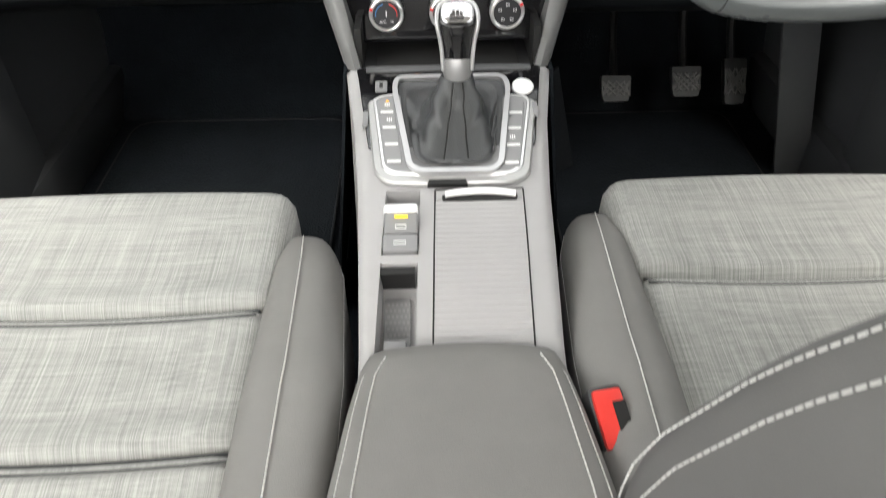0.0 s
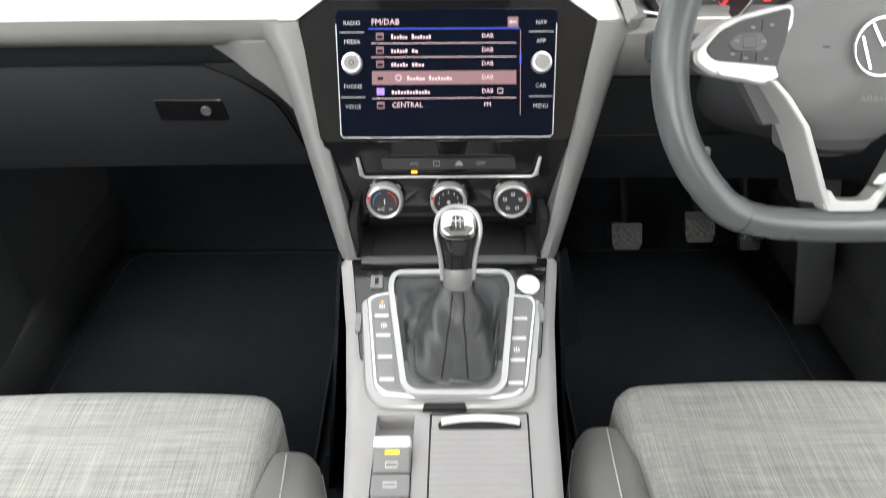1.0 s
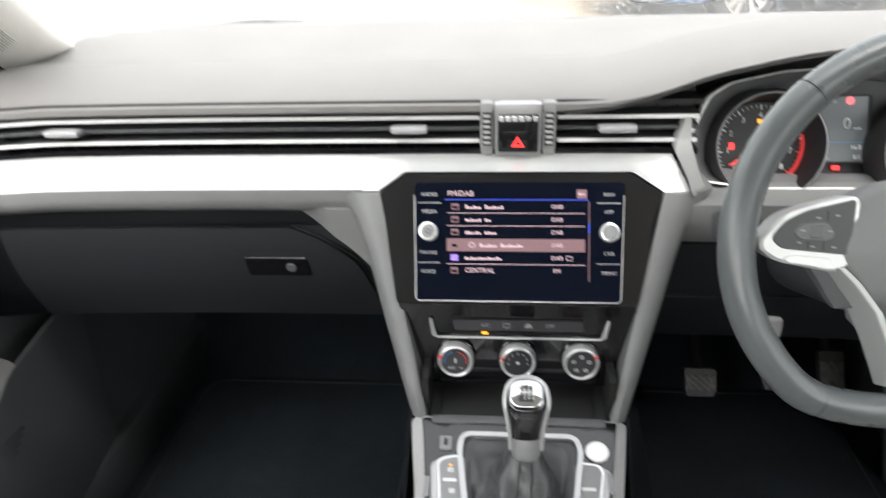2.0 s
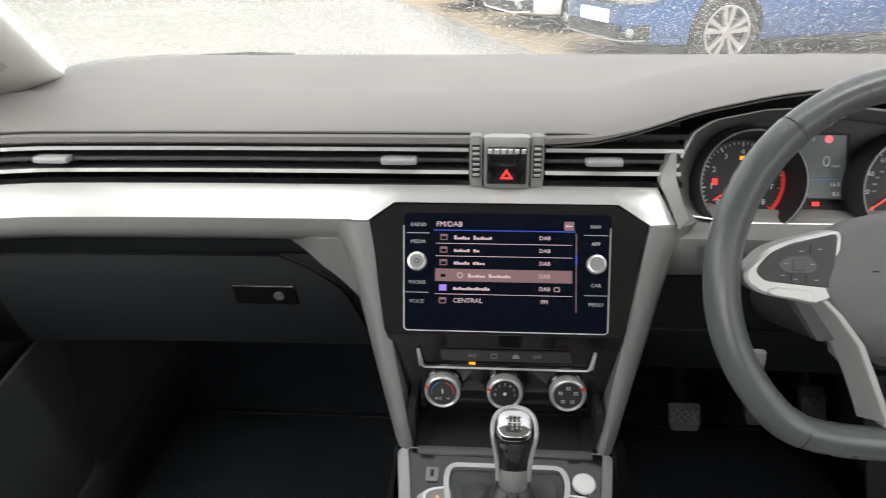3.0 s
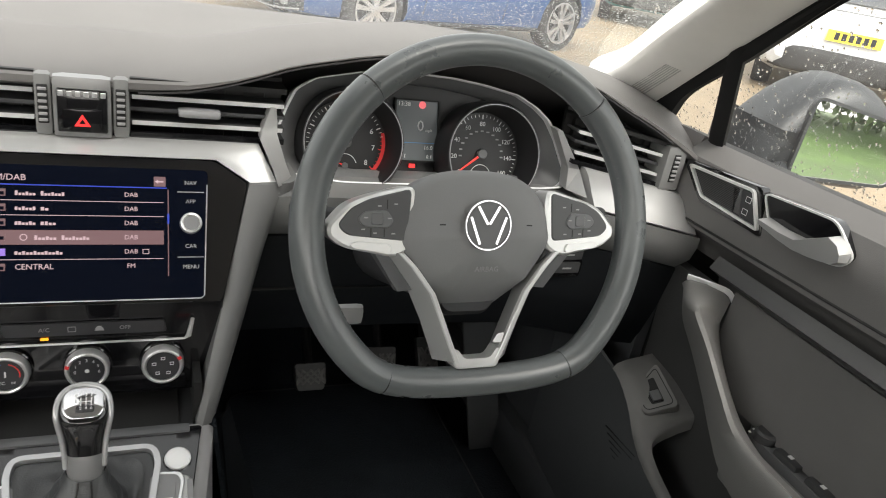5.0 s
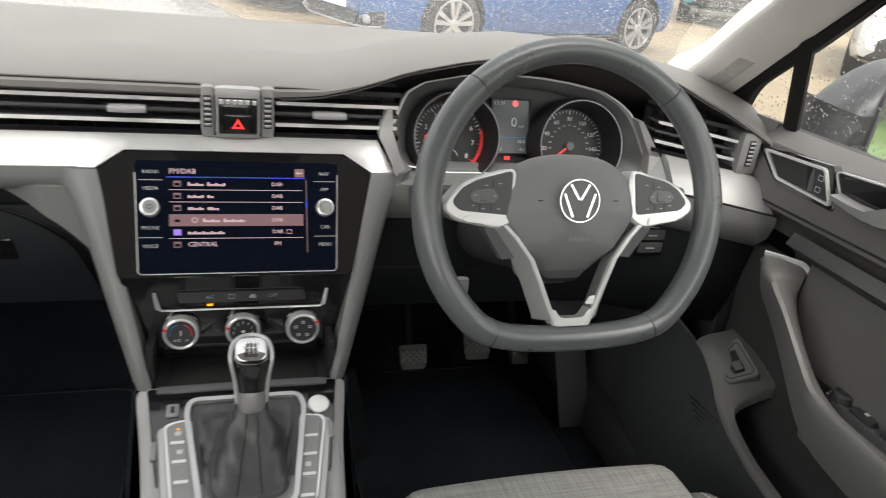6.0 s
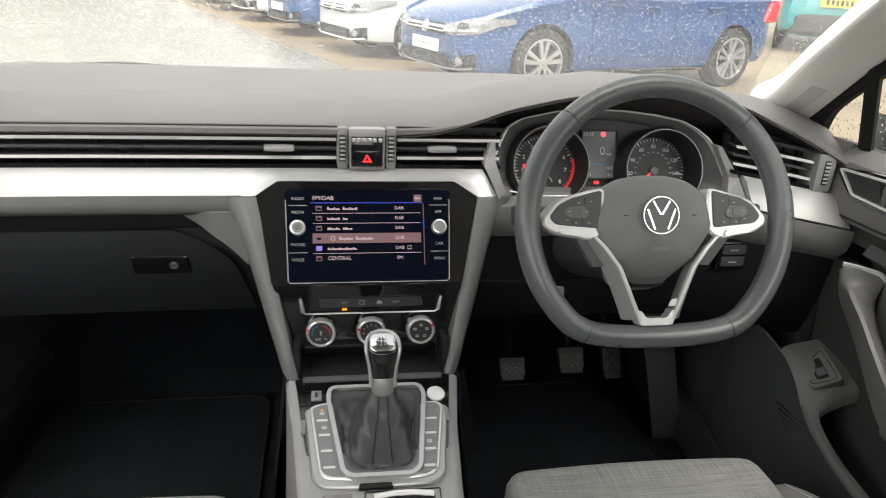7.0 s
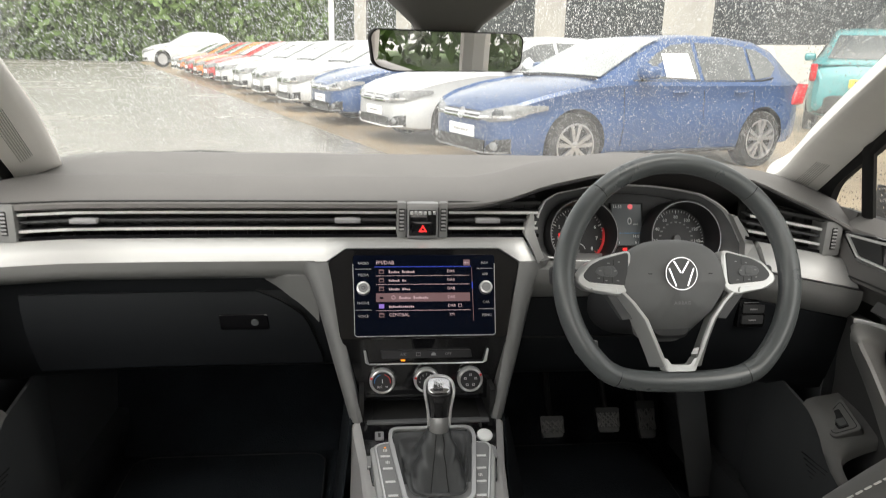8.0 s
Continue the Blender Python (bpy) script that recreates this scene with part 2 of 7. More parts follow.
for m_ in (M_SCRTEXT, M_SCRBAND, M_SCRBLUE, M_SCRTILE):
    m_.node_tree.nodes["Principled BSDF"].inputs["Base Color"].default_value = (0.004, 0.004, 0.005, 1)
M_DISPLAY = mat("cluster_display", (0.085, 0.095, 0.10), 0.3, emit=0.05)
M_NEEDLE = mat("red_needle", (1.0, 0.06, 0.05), 0.4, emit=0.15)
M_DIAL = mat("dial_face", (0.012, 0.012, 0.013), 0.45, vary=0.05)
M_KNOBCAP = mat("gloss_knob_cap", (0.58, 0.58, 0.59), 0.07, metal=0.9)
# plain white stands in for the shine of chrome and silver
M_EDGE = mat("metal_shine_white", (0.90, 0.90, 0.90), 0.25)
M_FLARE = mat("cluster_flare_grey", (0.15, 0.153, 0.156), 0.45, vary=0.05)
M_CLUSTER = mat("cluster_grey", (0.11, 0.112, 0.115), 0.4, vary=0.05)
# charcoal darkened further to hold the shade below the dashboard
M_GLOVE = mat("shaded_charcoal", (0.0085, 0.0100, 0.0120), 0.6, spec=0.3, grain=0.001, bump=0.2, vary=0.1)
M_KNOBFACE = mat("dial_cap", (0.03, 0.03, 0.033), 0.3, vary=0.05)
M_KEYPAD = mat("thumb_key_pad", (0.060, 0.061, 0.063), 0.4, vary=0.05)
M_KEYTOP = mat("thumb_key_top", (0.115, 0.117, 0.120), 0.35, vary=0.05)
M_DOORDARK = mat("charcoal_door_lining", (0.064, 0.064, 0.064), 0.5, grain=0.0011, bump=0.25, vary=0.1)
# bolster grey with the shade on the backrest's side put in
M_SEATDARK = mat("shaded_seat_side", (0.125, 0.123, 0.120), 0.75, grain=0.0011, bump=0.3, vary=0.08)
M_PEDALRIB = mat("worn_grey_rib", (0.105, 0.105, 0.10), 0.5, vary=0.3, stain=70)
M_HEADCOVER = mat("grey_mirror_cover", (0.20, 0.195, 0.185), 0.5, grain=0.001, bump=0.15, vary=0.05)
M_FRAMESATIN = mat("satin_frame", (0.52, 0.52, 0.525), 0.32, metal=0.6, vary=0.03, stain=20)
M_POCKET = mat("door_pocket_grey", (0.175, 0.172, 0.167), 0.5, grain=0.0012, bump=0.25, vary=0.08)
M_UPPERDOOR = mat("upper_door_grey", (0.135, 0.131, 0.127), 0.5, grain=0.0012, bump=0.25, vary=0.06)
M_SEAL = mat("black_door_seal", (0.008, 0.008, 0.008), 0.7, vary=0.2, spec=0.2)
M_DIMPRINT = mat("dim_white_print", (0.40, 0.40, 0.40), 0.6)
M_PIPING = mat("dark_mat_edging", (0.012, 0.014, 0.016), 0.7, vary=0.2)
M_LOUVRE = mat("pale_louvre_plastic", (0.50, 0.485, 0.455), 0.6, vary=0.05)
M_HANDLE = mat("grab_handle_grey", (0.19, 0.187, 0.182), 0.42, grain=0.0012, bump=0.25, vary=0.08)
M_STRUT = mat("strut_grey", (0.145, 0.146, 0.145), 0.45, grain=0.001, bump=0.2, vary=0.08)
M_RING = mat("dial_ring_grey", (0.30, 0.30, 0.31), 0.35, metal=0.4)
M_LAMPPINK = mat("soft_red_lamp", (0.85, 0.16, 0.18), 0.4, emit=0.16)
M_BLUEPRINT = mat("blue_print", (0.05, 0.25, 0.55), 0.5)
M_REDPRINT = mat("red_print", (0.75, 0.05, 0.05), 0.5)


def cloth():
    """Grey seat cloth with fine uneven stripes both ways, strongest lengthwise."""
    m = mat("striped_grey_cloth", (0.30, 0.30, 0.285), 0.9)
    n, l = m.node_tree.nodes, m.node_tree.links
    p = n["Principled BSDF"]
    tc = n.new("ShaderNodeTexCoord")

    def lines(scale, detail):
        mp = n.new("ShaderNodeMapping")
        mp.inputs["Scale"].default_value = scale
        l.new(tc.outputs["Object"], mp.inputs["Vector"])
        t = n.new("ShaderNodeTexNoise")
        t.inputs["Scale"].default_value, t.inputs["Detail"].default_value = 1.0, detail
        t.inputs["Roughness"].default_value = 0.75
        l.new(mp.outputs[0], t.inputs["Vector"])
        return t.outputs["Fac"]

    def math_node(op, a, b):
        q = n.new("ShaderNodeMath")
        q.operation = op
        for i, v in enumerate((a, b)):
            if isinstance(v, (int, float)):
                q.inputs[i].default_value = v
            else:
                l.new(v, q.inputs[i])
        return q.outputs[0]

    along = lines((820, 7.0, 7.0), 3)
    across = lines((9.0, 520, 520), 2)
    broad = lines((60, 1.2, 1.2), 3)
    broad2 = lines((1.2, 45, 45), 3)
    s = math_node("ADD", math_node("MULTIPLY", along, 0.66), math_node("MULTIPLY", across, 0.38))
    s = math_node("ADD", s, math_node("MULTIPLY", broad, 0.09))
    s = math_node("ADD", s, math_node("MULTIPLY", broad2, 0.14))
    r = n.new("ShaderNodeValToRGB")
    r.color_ramp.elements[0].position, r.color_ramp.elements[1].position = 0.52, 0.92
    r.color_ramp.elements[0].color = (0.205, 0.208, 0.200, 1)
    r.color_ramp.elements[1].color = (0.53, 0.53, 0.50, 1)
    l.new(s, r.inputs["Fac"])
    l.new(r.outputs[0], p.inputs["Base Color"])
    b = n.new("ShaderNodeBump")
    b.inputs["Strength"].default_value, b.inputs["Distance"].default_value = 0.35, 0.0006
    l.new(s, b.inputs["Height"])
    l.new(b.outputs[0], p.inputs["Normal"])
    p.inputs["Sheen Weight"].default_value = 0.15
    return m


M_CLOTH = cloth()


def clear_glass(name, tint=(1, 1, 1), film=0.0):
    """A thin pane: it lets light straight through and mirrors by Fresnel; film is a wet haze."""
    m = bpy.data.materials.new(name)
    m.use_nodes = True
    n, l = m.node_tree.nodes, m.node_tree.links
    n.remove(n["Principled BSDF"])
    tr, gl, fr, mx = n.new("ShaderNodeBsdfTransparent"), n.new("ShaderNodeBsdfGlossy"), n.new("ShaderNodeFresnel"), n.new("ShaderNodeMixShader")
    tr.inputs["Color"].default_value = (*tint, 1)
    gl.inputs["Roughness"].default_value = 0.02
    fr.inputs["IOR"].default_value = 1.4
    l.new(fr.outputs[0], mx.inputs[0])
    l.new(tr.outputs[0], mx.inputs[1])
    l.new(gl.outputs[0], mx.inputs[2])
    out = mx
    if film:
        df, mf, nz = n.new("ShaderNodeBsdfTranslucent"), n.new("ShaderNodeMixShader"), n.new("ShaderNodeTexNoise")
        nz.inputs["Scale"].default_value = 5
        r = n.new("ShaderNodeMapRange")
        r.inputs["To Min"].default_value, r.inputs["To Max"].default_value = film * 0.4, film * 1.6
        l.new(nz.outputs["Fac"], r.inputs["Value"])
        l.new(r.outputs[0], mf.inputs[0])
        l.new(mx.outputs[0], mf.inputs[1])
        l.new(df.outputs[0], mf.inputs[2])
        out = mf
    l.new(out.outputs[0], n["Material Output"].inputs["Surface"])
    return m


M_PANE = clear_glass("window_glass", (0.92, 0.94, 0.92), 0.025)
M_DROP = bpy.data.materials.new("water_drop")
M_DROP.use_nodes = True
_p = M_DROP.node_tree.nodes["Principled BSDF"]
_p.inputs["Transmission Weight"].default_value = 1.0
_p.inputs["IOR"].default_value, _p.inputs["Roughness"].default_value = 1.33, 0.0

# ---- the cabin's shell ----
def ybend(x):
    """How far the dashboard's ends come round towards the seats."""
    return -(0.036 if x > 0 else 0.022) * min(abs(x) / 0.74, 1.08) ** 4


def pane_at(u, v):
    """The windscreen: u from side to side, v from its foot to its top."""
    return Vector((u * (0.83 - 0.17 * v), 1.74 - 1.0 * v - (0.32 - 0.18 * v) * u * u, 0.952 + 0.42 * v + 0.01 * (1 - u * u)))


tagged(part("floor", box(-0.80, 0.80, -1.2, 1.75, 0.19, 0.245), M_CARPET), "black carpeted car floor", "floor", kind="structure")
tagged(part("wall_front", sheet(lambda u, v: Vector((u, lerp(v, [0.2, 0.42, 0.8], [1.50, 1.70, 1.76]), v)), steps(-0.82, 0.82, 4), steps(0.2, 0.95, 8), 0.03), M_CARPET),
       "black carpeted bulkhead behind the pedals", "bulkhead", kind="structure")
# unseen closing wall, low to let light in and grey to bounce it
tagged(part("wall_rear", box(-0.82, 0.82, -1.28, -1.2, 0.19, 0.88), M_BOLSTER), "plain unseen grey wall added to close the cabin's rear", "wall", kind="structure")
tagged(part("ceiling", sheet(lambda u, v: Vector((u * 0.66, v, 1.385 + 0.03 * (1 - u * u) - 0.05 * max(0, (v - 0.45) / 0.3) ** 2)), steps(-1, 1, 10), steps(-1.0, 0.76, 12), 0.02), M_CREAM),
       "pale cloth headlining", "ceiling", kind="structure")


def side_shell(s):
    """Roof rail, belt line and rear side of the cabin, with openings for the windows."""
    def rail(name, pts, r, material, label, cat):
        tagged(part(name, tube(spline(pts, 4), r, 8), material), label, cat, kind="structure")
    rail("trim", [(s * 0.66, 0.70, 1.36), (s * 0.665, 0.2, 1.39), (s * 0.66, -0.5, 1.38), (s * 0.62, -1.0, 1.33)], 0.032, M_CREAM, "pale cloth roof rail above the side window", "roof rail")
    # centre post behind the front door
    rail("trim", [(s * 0.70, -0.22, 0.95), (s * 0.685, -0.20, 1.2), (s * 0.66, -0.16, 1.38)], 0.045, M_CREAM, "pale cloth centre post behind the front door", "door post")
    rail("trim", [(s * 0.74, -1.22, 0.95), (s * 0.70, -1.12, 1.15), (s * 0.62, -1.0, 1.35)], 0.07, M_CREAM, "pale cloth rear post", "door post")
    # added closing side, its grey chosen to bounce light forward
    tagged(part("wall_side", box(min(s * 0.76, s * 0.86), max(s * 0.76, s * 0.86), -1.25, -0.22, 0.19, 0.93, 0.01), M_BOLSTER), "plain grey side added to close the cabin below the rear windows", "wall", kind="structure")
    tagged(part("sill", box(min(s * 0.70, s * 0.86), max(s * 0.70, s * 0.86), -0.3, 1.6, 0.19, 0.34, 0.02), M_FOOT), "dark plastic door sill beside the carpet", "door sill", kind="structure")
    tagged(part("wall_footwell", sheet(lambda u, v: Vector((s * lerp(v, [0.2, 0.5, 0.95], [0.72, 0.79, 0.80]), u, v)), steps(1.02, 1.75, 5), steps(0.2, 0.95, 6), 0.02), M_FOOT),
           "dark carpeted side of the footwell", "wall", kind="structure")


side_shell(1)
side_shell(-1)


def pillar(s):
    """A sloping front post beside the windscreen, with a vent louvre low down."""
    inner = spline([(s * 0.845, 1.460, 0.950), (s * 0.790, 1.350, 0.980), (s * 0.742, 1.205, 1.025), (s * 0.684, 1.040, 1.104), (s * 0.634, 0.820, 1.226), (s * 0.598, 0.612, 1.338)], 5)
    outer = spline([(s * 0.806, 1.225, 0.943), (s * 0.793, 1.176, 0.973), (s * 0.774, 1.100, 1.020), (s * 0.741, 0.970, 1.100), (s * 0.700, 0.805, 1.198), (s * 0.655, 0.620, 1.305)], 5)
    if s < 0:
        inner = spline([(-0.735, 1.42, 0.975), (-0.692, 1.29, 1.030), (-0.660, 1.14, 1.130), (-0.640, 1.00, 1.210), (-0.600, 0.78, 1.340)], 5)
        outer = spline([(-0.785, 1.300, 0.960), (-0.748, 1.238, 0.985), (-0.720, 1.098, 1.070), (-0.690, 0.950, 1.165), (-0.640, 0.750, 1.290)], 5)
    rings = []
    for a, b in zip(inner, outer):
        d = b - a
        back = Vector((s * 0.05, 0.06, 0.03))
        out = Vector((-s * 0.88, -0.30, 0.30)).normalized()
        rings.append([a] + [a + d * t + out * 0.034 * math.sin(math.pi * t) ** 0.7 for t in (0.08, 0.2, 0.35, 0.5, 0.65, 0.8, 0.92)] + [b, b + back, a + back])
    post = tagged(part("pillar_" + ("right" if s > 0 else "left"), loft(rings), M_CREAM, angle=50), "pale cloth-covered windscreen post", "windscreen post", kind="structure")
    # louvred patch low on the post
    for k in range(7):
        t = 0.70 + k * 0.028
        o = Vector((-s * 0.88, -0.30, 0.30)).normalized() * (0.034 * math.sin(math.pi * t) ** 0.7 + 0.0004)
        p0, p1 = (inner[i].lerp(outer[i], t) + o for i in (7, 12))
        part("louvre", tube([p0, p0.lerp(p1, 0.5), p1], 0.0010, 6), M_LOUVRE, post, "grey vent slit")
    # black seal of the door frame outside the post
    seal = [[b + Vector((-s * 0.002, -0.001, 0.002)), b + Vector((s * 0.003, -0.005, -0.004)), b + Vector((s * 0.012, -0.006, -0.010)), b + Vector((s * 0.040, 0.012, 0.0)), b + Vector((s * 0.030, 0.030, 0.010))] for b in outer]
    tagged(part("trim", loft(seal), M_SEAL), "black rubber door seal along the post", "door seal", kind="structure")


pillar(1)
pillar(-1)

windscreen = tagged(part("window_1", sheet(pane_at, steps(-1, 1, 16), steps(0, 1, 10)), M_PANE), "windscreen wet with rain", "window", kind="structure")
windscreen.visible_shadow = False
facing(windscreen, (0, 0, 0.9))

# ---- dashboard ----
dash = thing("dashboard", "wide grey dashboard with silver trim and long slatted vents", "dashboard", (0, 1.2, 0.9))


def zdrop(x):
    """The dashboard's ends hang a little lower."""
    return (-0.026 if x > 0 else -0.006) * max(0, (abs(x) - 0.58) / 0.16)


def hood(x):
    """Rise of the dashboard's top over the instruments."""
    return lerp(x, [-0.8, 0.06, 0.10, 0.135, 0.16, 0.21, 0.29, 0.38, 0.50, 0.58, 0.65, 0.72, 0.8], [0, 0, 0.002, 0.009, 0.016, 0.037, 0.057, 0.070, 0.066, 0.051, 0.033, 0.020, 0.010])


def pad_top(x, y):
    base = lerp(y, [1.04, 1.10, 1.19, 1.208, 1.222, 1.24, 1.27, 1.45, 1.60, 1.76], [0.984, 0.993, 1.0045, 1.0052, 0.9995, 0.9975, 0.9995, 1.010, 0.993, 0.955])
    side = 0.028 * max(0, (abs(x) - 0.66) / 0.14) ** 2 - zdrop(x) * lerp(y, [1.0, 1.06, 1.14], [1.2, 1.0, 0.0])
    return base + hood(x) * lerp(y, [1.0, 1.06, 1.12, 1.19, 1.22, 1.35, 1.46], [0.96, 0.97, 0.91, 0.76, 0.66, 0.13, 0.0]) - side


def lip_height(x):
    """The pad's front lip, thinner over the instruments."""
    return lerp(x, [0.06, 0.16, 0.60, 0.72], [0.010, 0.0045, 0.0045, 0.008])


def pad_ring(x):
    e = ybend(x)
    lip = 1.046 + e - 0.02 * hood(x) / 0.08
    top = [(y, pad_top(x, y)) for y in (1.06, 1.08, 1.11, 1.15, 1.19, 1.208, 1.215, 1.222, 1.24, 1.27, 1.33, 1.39, 1.45, 1.52, 1.6, 1.68, 1.75)]
    z0 = pad_top(x, 1.05)
    h = lip_height(x)
    ring = [(x, 1.17, z0 - h - 0.014), (x, lip + 0.012, z0 - h - 0.006), (x, lip, z0 - h), (x, lip, z0 - 0.003)]
    ring += [(x, y + e * max(0, (1.5 - y) / 0.45), z) for y, z in top]
    return ring + [(x, 1.75, 0.88), (x, 1.30, 0.88)]


part("upper_pad", loft([pad_ring(x) for x in steps(-0.80, 0.80, 64)]), M_PAD, dash, "soft dark grey foam top", angle=40)


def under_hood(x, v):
    """A black sheet that stands for the shade below the hood's lip."""
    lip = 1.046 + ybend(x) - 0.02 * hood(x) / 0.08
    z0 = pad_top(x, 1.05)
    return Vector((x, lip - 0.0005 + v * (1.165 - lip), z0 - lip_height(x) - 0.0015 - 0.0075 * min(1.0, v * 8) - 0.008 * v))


part("hood_shade", sheet(under_hood, steps(0.05, 0.72, 40), steps(0, 1, 4), 0.002), M_SLOT, dash, "black sheet for the shade under the hood", angle=60)


def run(x0, x1, prof, n=40):
    """A bar along the dashboard, its profile given as (y, z), following the bend at the ends."""
    return loft([[(x, y + ybend(x), z + zdrop(x)) for y, z in prof] for x in steps(x0, x1, n)])


def bar(y, z, h, d):
    return [(y, z - h / 2), (y + d * 0.15, z - h / 2), (y + d, z - h * 0.3), (y + d, z + h * 0.3), (y + d * 0.15, z + h / 2), (y, z + h / 2)]


for name, x0, x1 in (("passenger", -0.692, -0.046), ("centre", 0.042, 0.205), ("driver", 0.588, 0.745)):
    n = max(6, int((x1 - x0) * 50))
    well = part("vent_housing", run(x0, x1, [(1.092, 0.918), (1.098, 0.918), (1.098, 0.990), (1.092, 0.990)], n), M_SLOT, dash, "black vent opening")
    part("vent_rail", run(x0, x1, bar(1.052, 0.9835, 0.006, 0.045), n), M_SLOT, well)
    part("vent_rail", run(x0, x1, bar(1.050, 0.9255, 0.006, 0.045), n), M_BLACKGLOSS, well)
    for z, chrome in ((0.9665, True), (0.9525, False), (0.9385, True)):
        part("slat", run(x0, x1, bar(1.056, z, 0.0040, 0.028), n), M_DARK, well)
        if chrome:
            part("slat_edge", run(x0 + 0.002, x1 - 0.002, bar(1.0520, z, 0.0046, 0.0040), n), M_SPOKE, well, "bright metal slat edge")
    for k in range(int((x1 - x0) / 0.022)):
        x = x0 + 0.012 + k * 0.022
        part("vane", box(x - 0.0006, x + 0.0006, 1.084 + ybend(x), 1.093 + ybend(x), 0.926 + zdrop(x), 0.983 + zdrop(x)), M_SLOT, well)
for x in (-0.560, -0.131, 0.112):
    part("vent_tab", rblock(x - 0.022, x + 0.022, 1.043 + ybend(x), 1.062 + ybend(x), 0.9485, 0.9575, 0.003, (6, 4, 4)), M_BUTTON, dash, "grey vent slider")
# thumbwheel blocks at the vents' ends
for x, w in ((-0.0385, 0.017), (0.0335, 0.017), (-0.678, 0.034), (0.736, 0.034)):
    e = ybend(x)
    b = part("vent_end", rblock(x - w / 2, x + w / 2, 1.044 + e, 1.09 + e, 0.922 + zdrop(x), 0.986 + zdrop(x), 0.004, (4, 4, 8)), M_LOWER, dash, "grey vent end block")
    part("thumbwheel_slot", box(x - 0.005, x + 0.005, 1.0425 + e, 1.05 + e, 0.935 + zdrop(x), 0.975 + zdrop(x), 0.001), M_SLOT, b)
    for k in range(6):
        z = 0.939 + k * 0.0064 + zdrop(x)
        part("thumbwheel_rib", box(x - 0.004, x + 0.004, 1.0405 + e, 1.048 + e, z - 0.0015, z + 0.0015, 0.0006, 1), M_FAINT, b)
# centre plate with the hazard button
plate = part("centre_plate", rblock(-0.0300, 0.0250, 1.041, 1.085, 0.922, 0.9855, 0.003, (6, 4, 8)), M_PLATE, dash, "satin plate with a dark window")
part("plate_window", box(-0.026, 0.021, 1.0395, 1.05, 0.9275, 0.9735, 0.002), M_BLACKGLOSS, plate)
for k in range(6):
    x = -0.022 + k * 0.0078
    part("letter_bar", box(x - 0.0024, x + 0.0026, 1.0385, 1.0415, 0.9655, 0.9710, 0.0004, 1), M_SATIN, plate, "plain bar in place of a name")
hz = part("hazard_button", rblock(-0.021, 0.016, 1.036, 1.045, 0.930, 0.9535, 0.002, (6, 3, 5)), M_BLACKGLOSS, plate, "black hazard button")
tri = band([(0.0075, -0.005), (0.0, 0.0075), (-0.0075, -0.005)], 0.0046, 0, 0.0006, axes((-0.0025, 1.0357, 0.941), (1, 0, 0), (0, 0, 1)))
part("warning_triangle", tri, M_LAMPRED, hz, "lit red triangle")


def trim_low(x):
    """Lower edge of the silver band, lifted over the screen."""
    return lerp(x, [-0.8, -0.166, -0.134, 0.128, 0.166, 0.225], [0.893, 0.8915, 0.9115, 0.9115, 0.889, 0.877])


def trim_ring(x):
    e, lo = ybend(x), trim_low(x)
    yl = lerp(lo, [0.877, 0.9115], [1.003, 1.0195])
    front = [(1.052, 0.9225), (1.046, 0.9222), (1.036, 0.9165 if lo < 0.90 else 0.9195)]
    k = [(1.036 + (yl - 1.036) * t, front[2][1] + (lo - front[2][1]) * t ** 0.9) for t in (0.35, 0.7)]
    pr = front + k + [(yl, lo), (yl + 0.006, lo - 0.003), (1.06, lo + 0.004)]
    end = 1.0 if x > 0.19 else 0.0
    return [(x + end * lerp(z, [0.885, 0.9225], [-0.014, -0.034]), y + e, z + zdrop(x)) for y, z in pr]


part("trim_panel", loft([trim_ring(x) for x in steps(-0.775, -0.17, 26) + [-0.166, -0.15, -0.134, -0.128] + steps(-0.1, 0.1, 6) + [0.122, 0.128, 0.15, 0.166] + [0.172, 0.2105]]), M_TRIM, dash, "long silver trim strip", angle=24)


def right_trim(x):
    e = ybend(x)
    return [(x, y + e, z + zdrop(x)) for y, z in ((1.056, 0.9225), (1.045, 0.922), (1.034, 0.916), (1.016, 0.897), (1.000, 0.8815), (1.004, 0.8785), (1.06, 0.880))]


part("trim_panel", loft([right_trim(x) for x in steps(0.606, 0.765, 10)]), M_TRIM, dash, "silver trim strip under the driver's vent", angle=24)

# passenger side below the trim
part("lower_pad", run(-0.775, -0.185, [(1.009, 0.8925), (1.010, 0.880), (1.014, 0.869), (1.030, 0.857), (1.09, 0.852), (1.09, 0.8925)], 30), M_LOWER, dash, "grey lower edge", angle=50)
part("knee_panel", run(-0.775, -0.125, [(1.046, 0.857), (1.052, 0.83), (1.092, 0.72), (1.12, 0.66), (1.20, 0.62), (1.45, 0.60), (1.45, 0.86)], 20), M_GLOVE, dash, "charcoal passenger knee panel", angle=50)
part("corner_fillet", sheet(lambda x, v: Vector((x, 1.0165 + 0.012 * v + 0.05 * max(0, (-0.225 - x) / 0.095), 0.868 - v * (0.008 + 0.075 * max(0, (x + 0.32) / 0.135) ** 2.2))), steps(-0.32, -0.180, 16), steps(0, 1, 5), 0.006), M_LOWER, dash, "grey curve into the strut", angle=60)


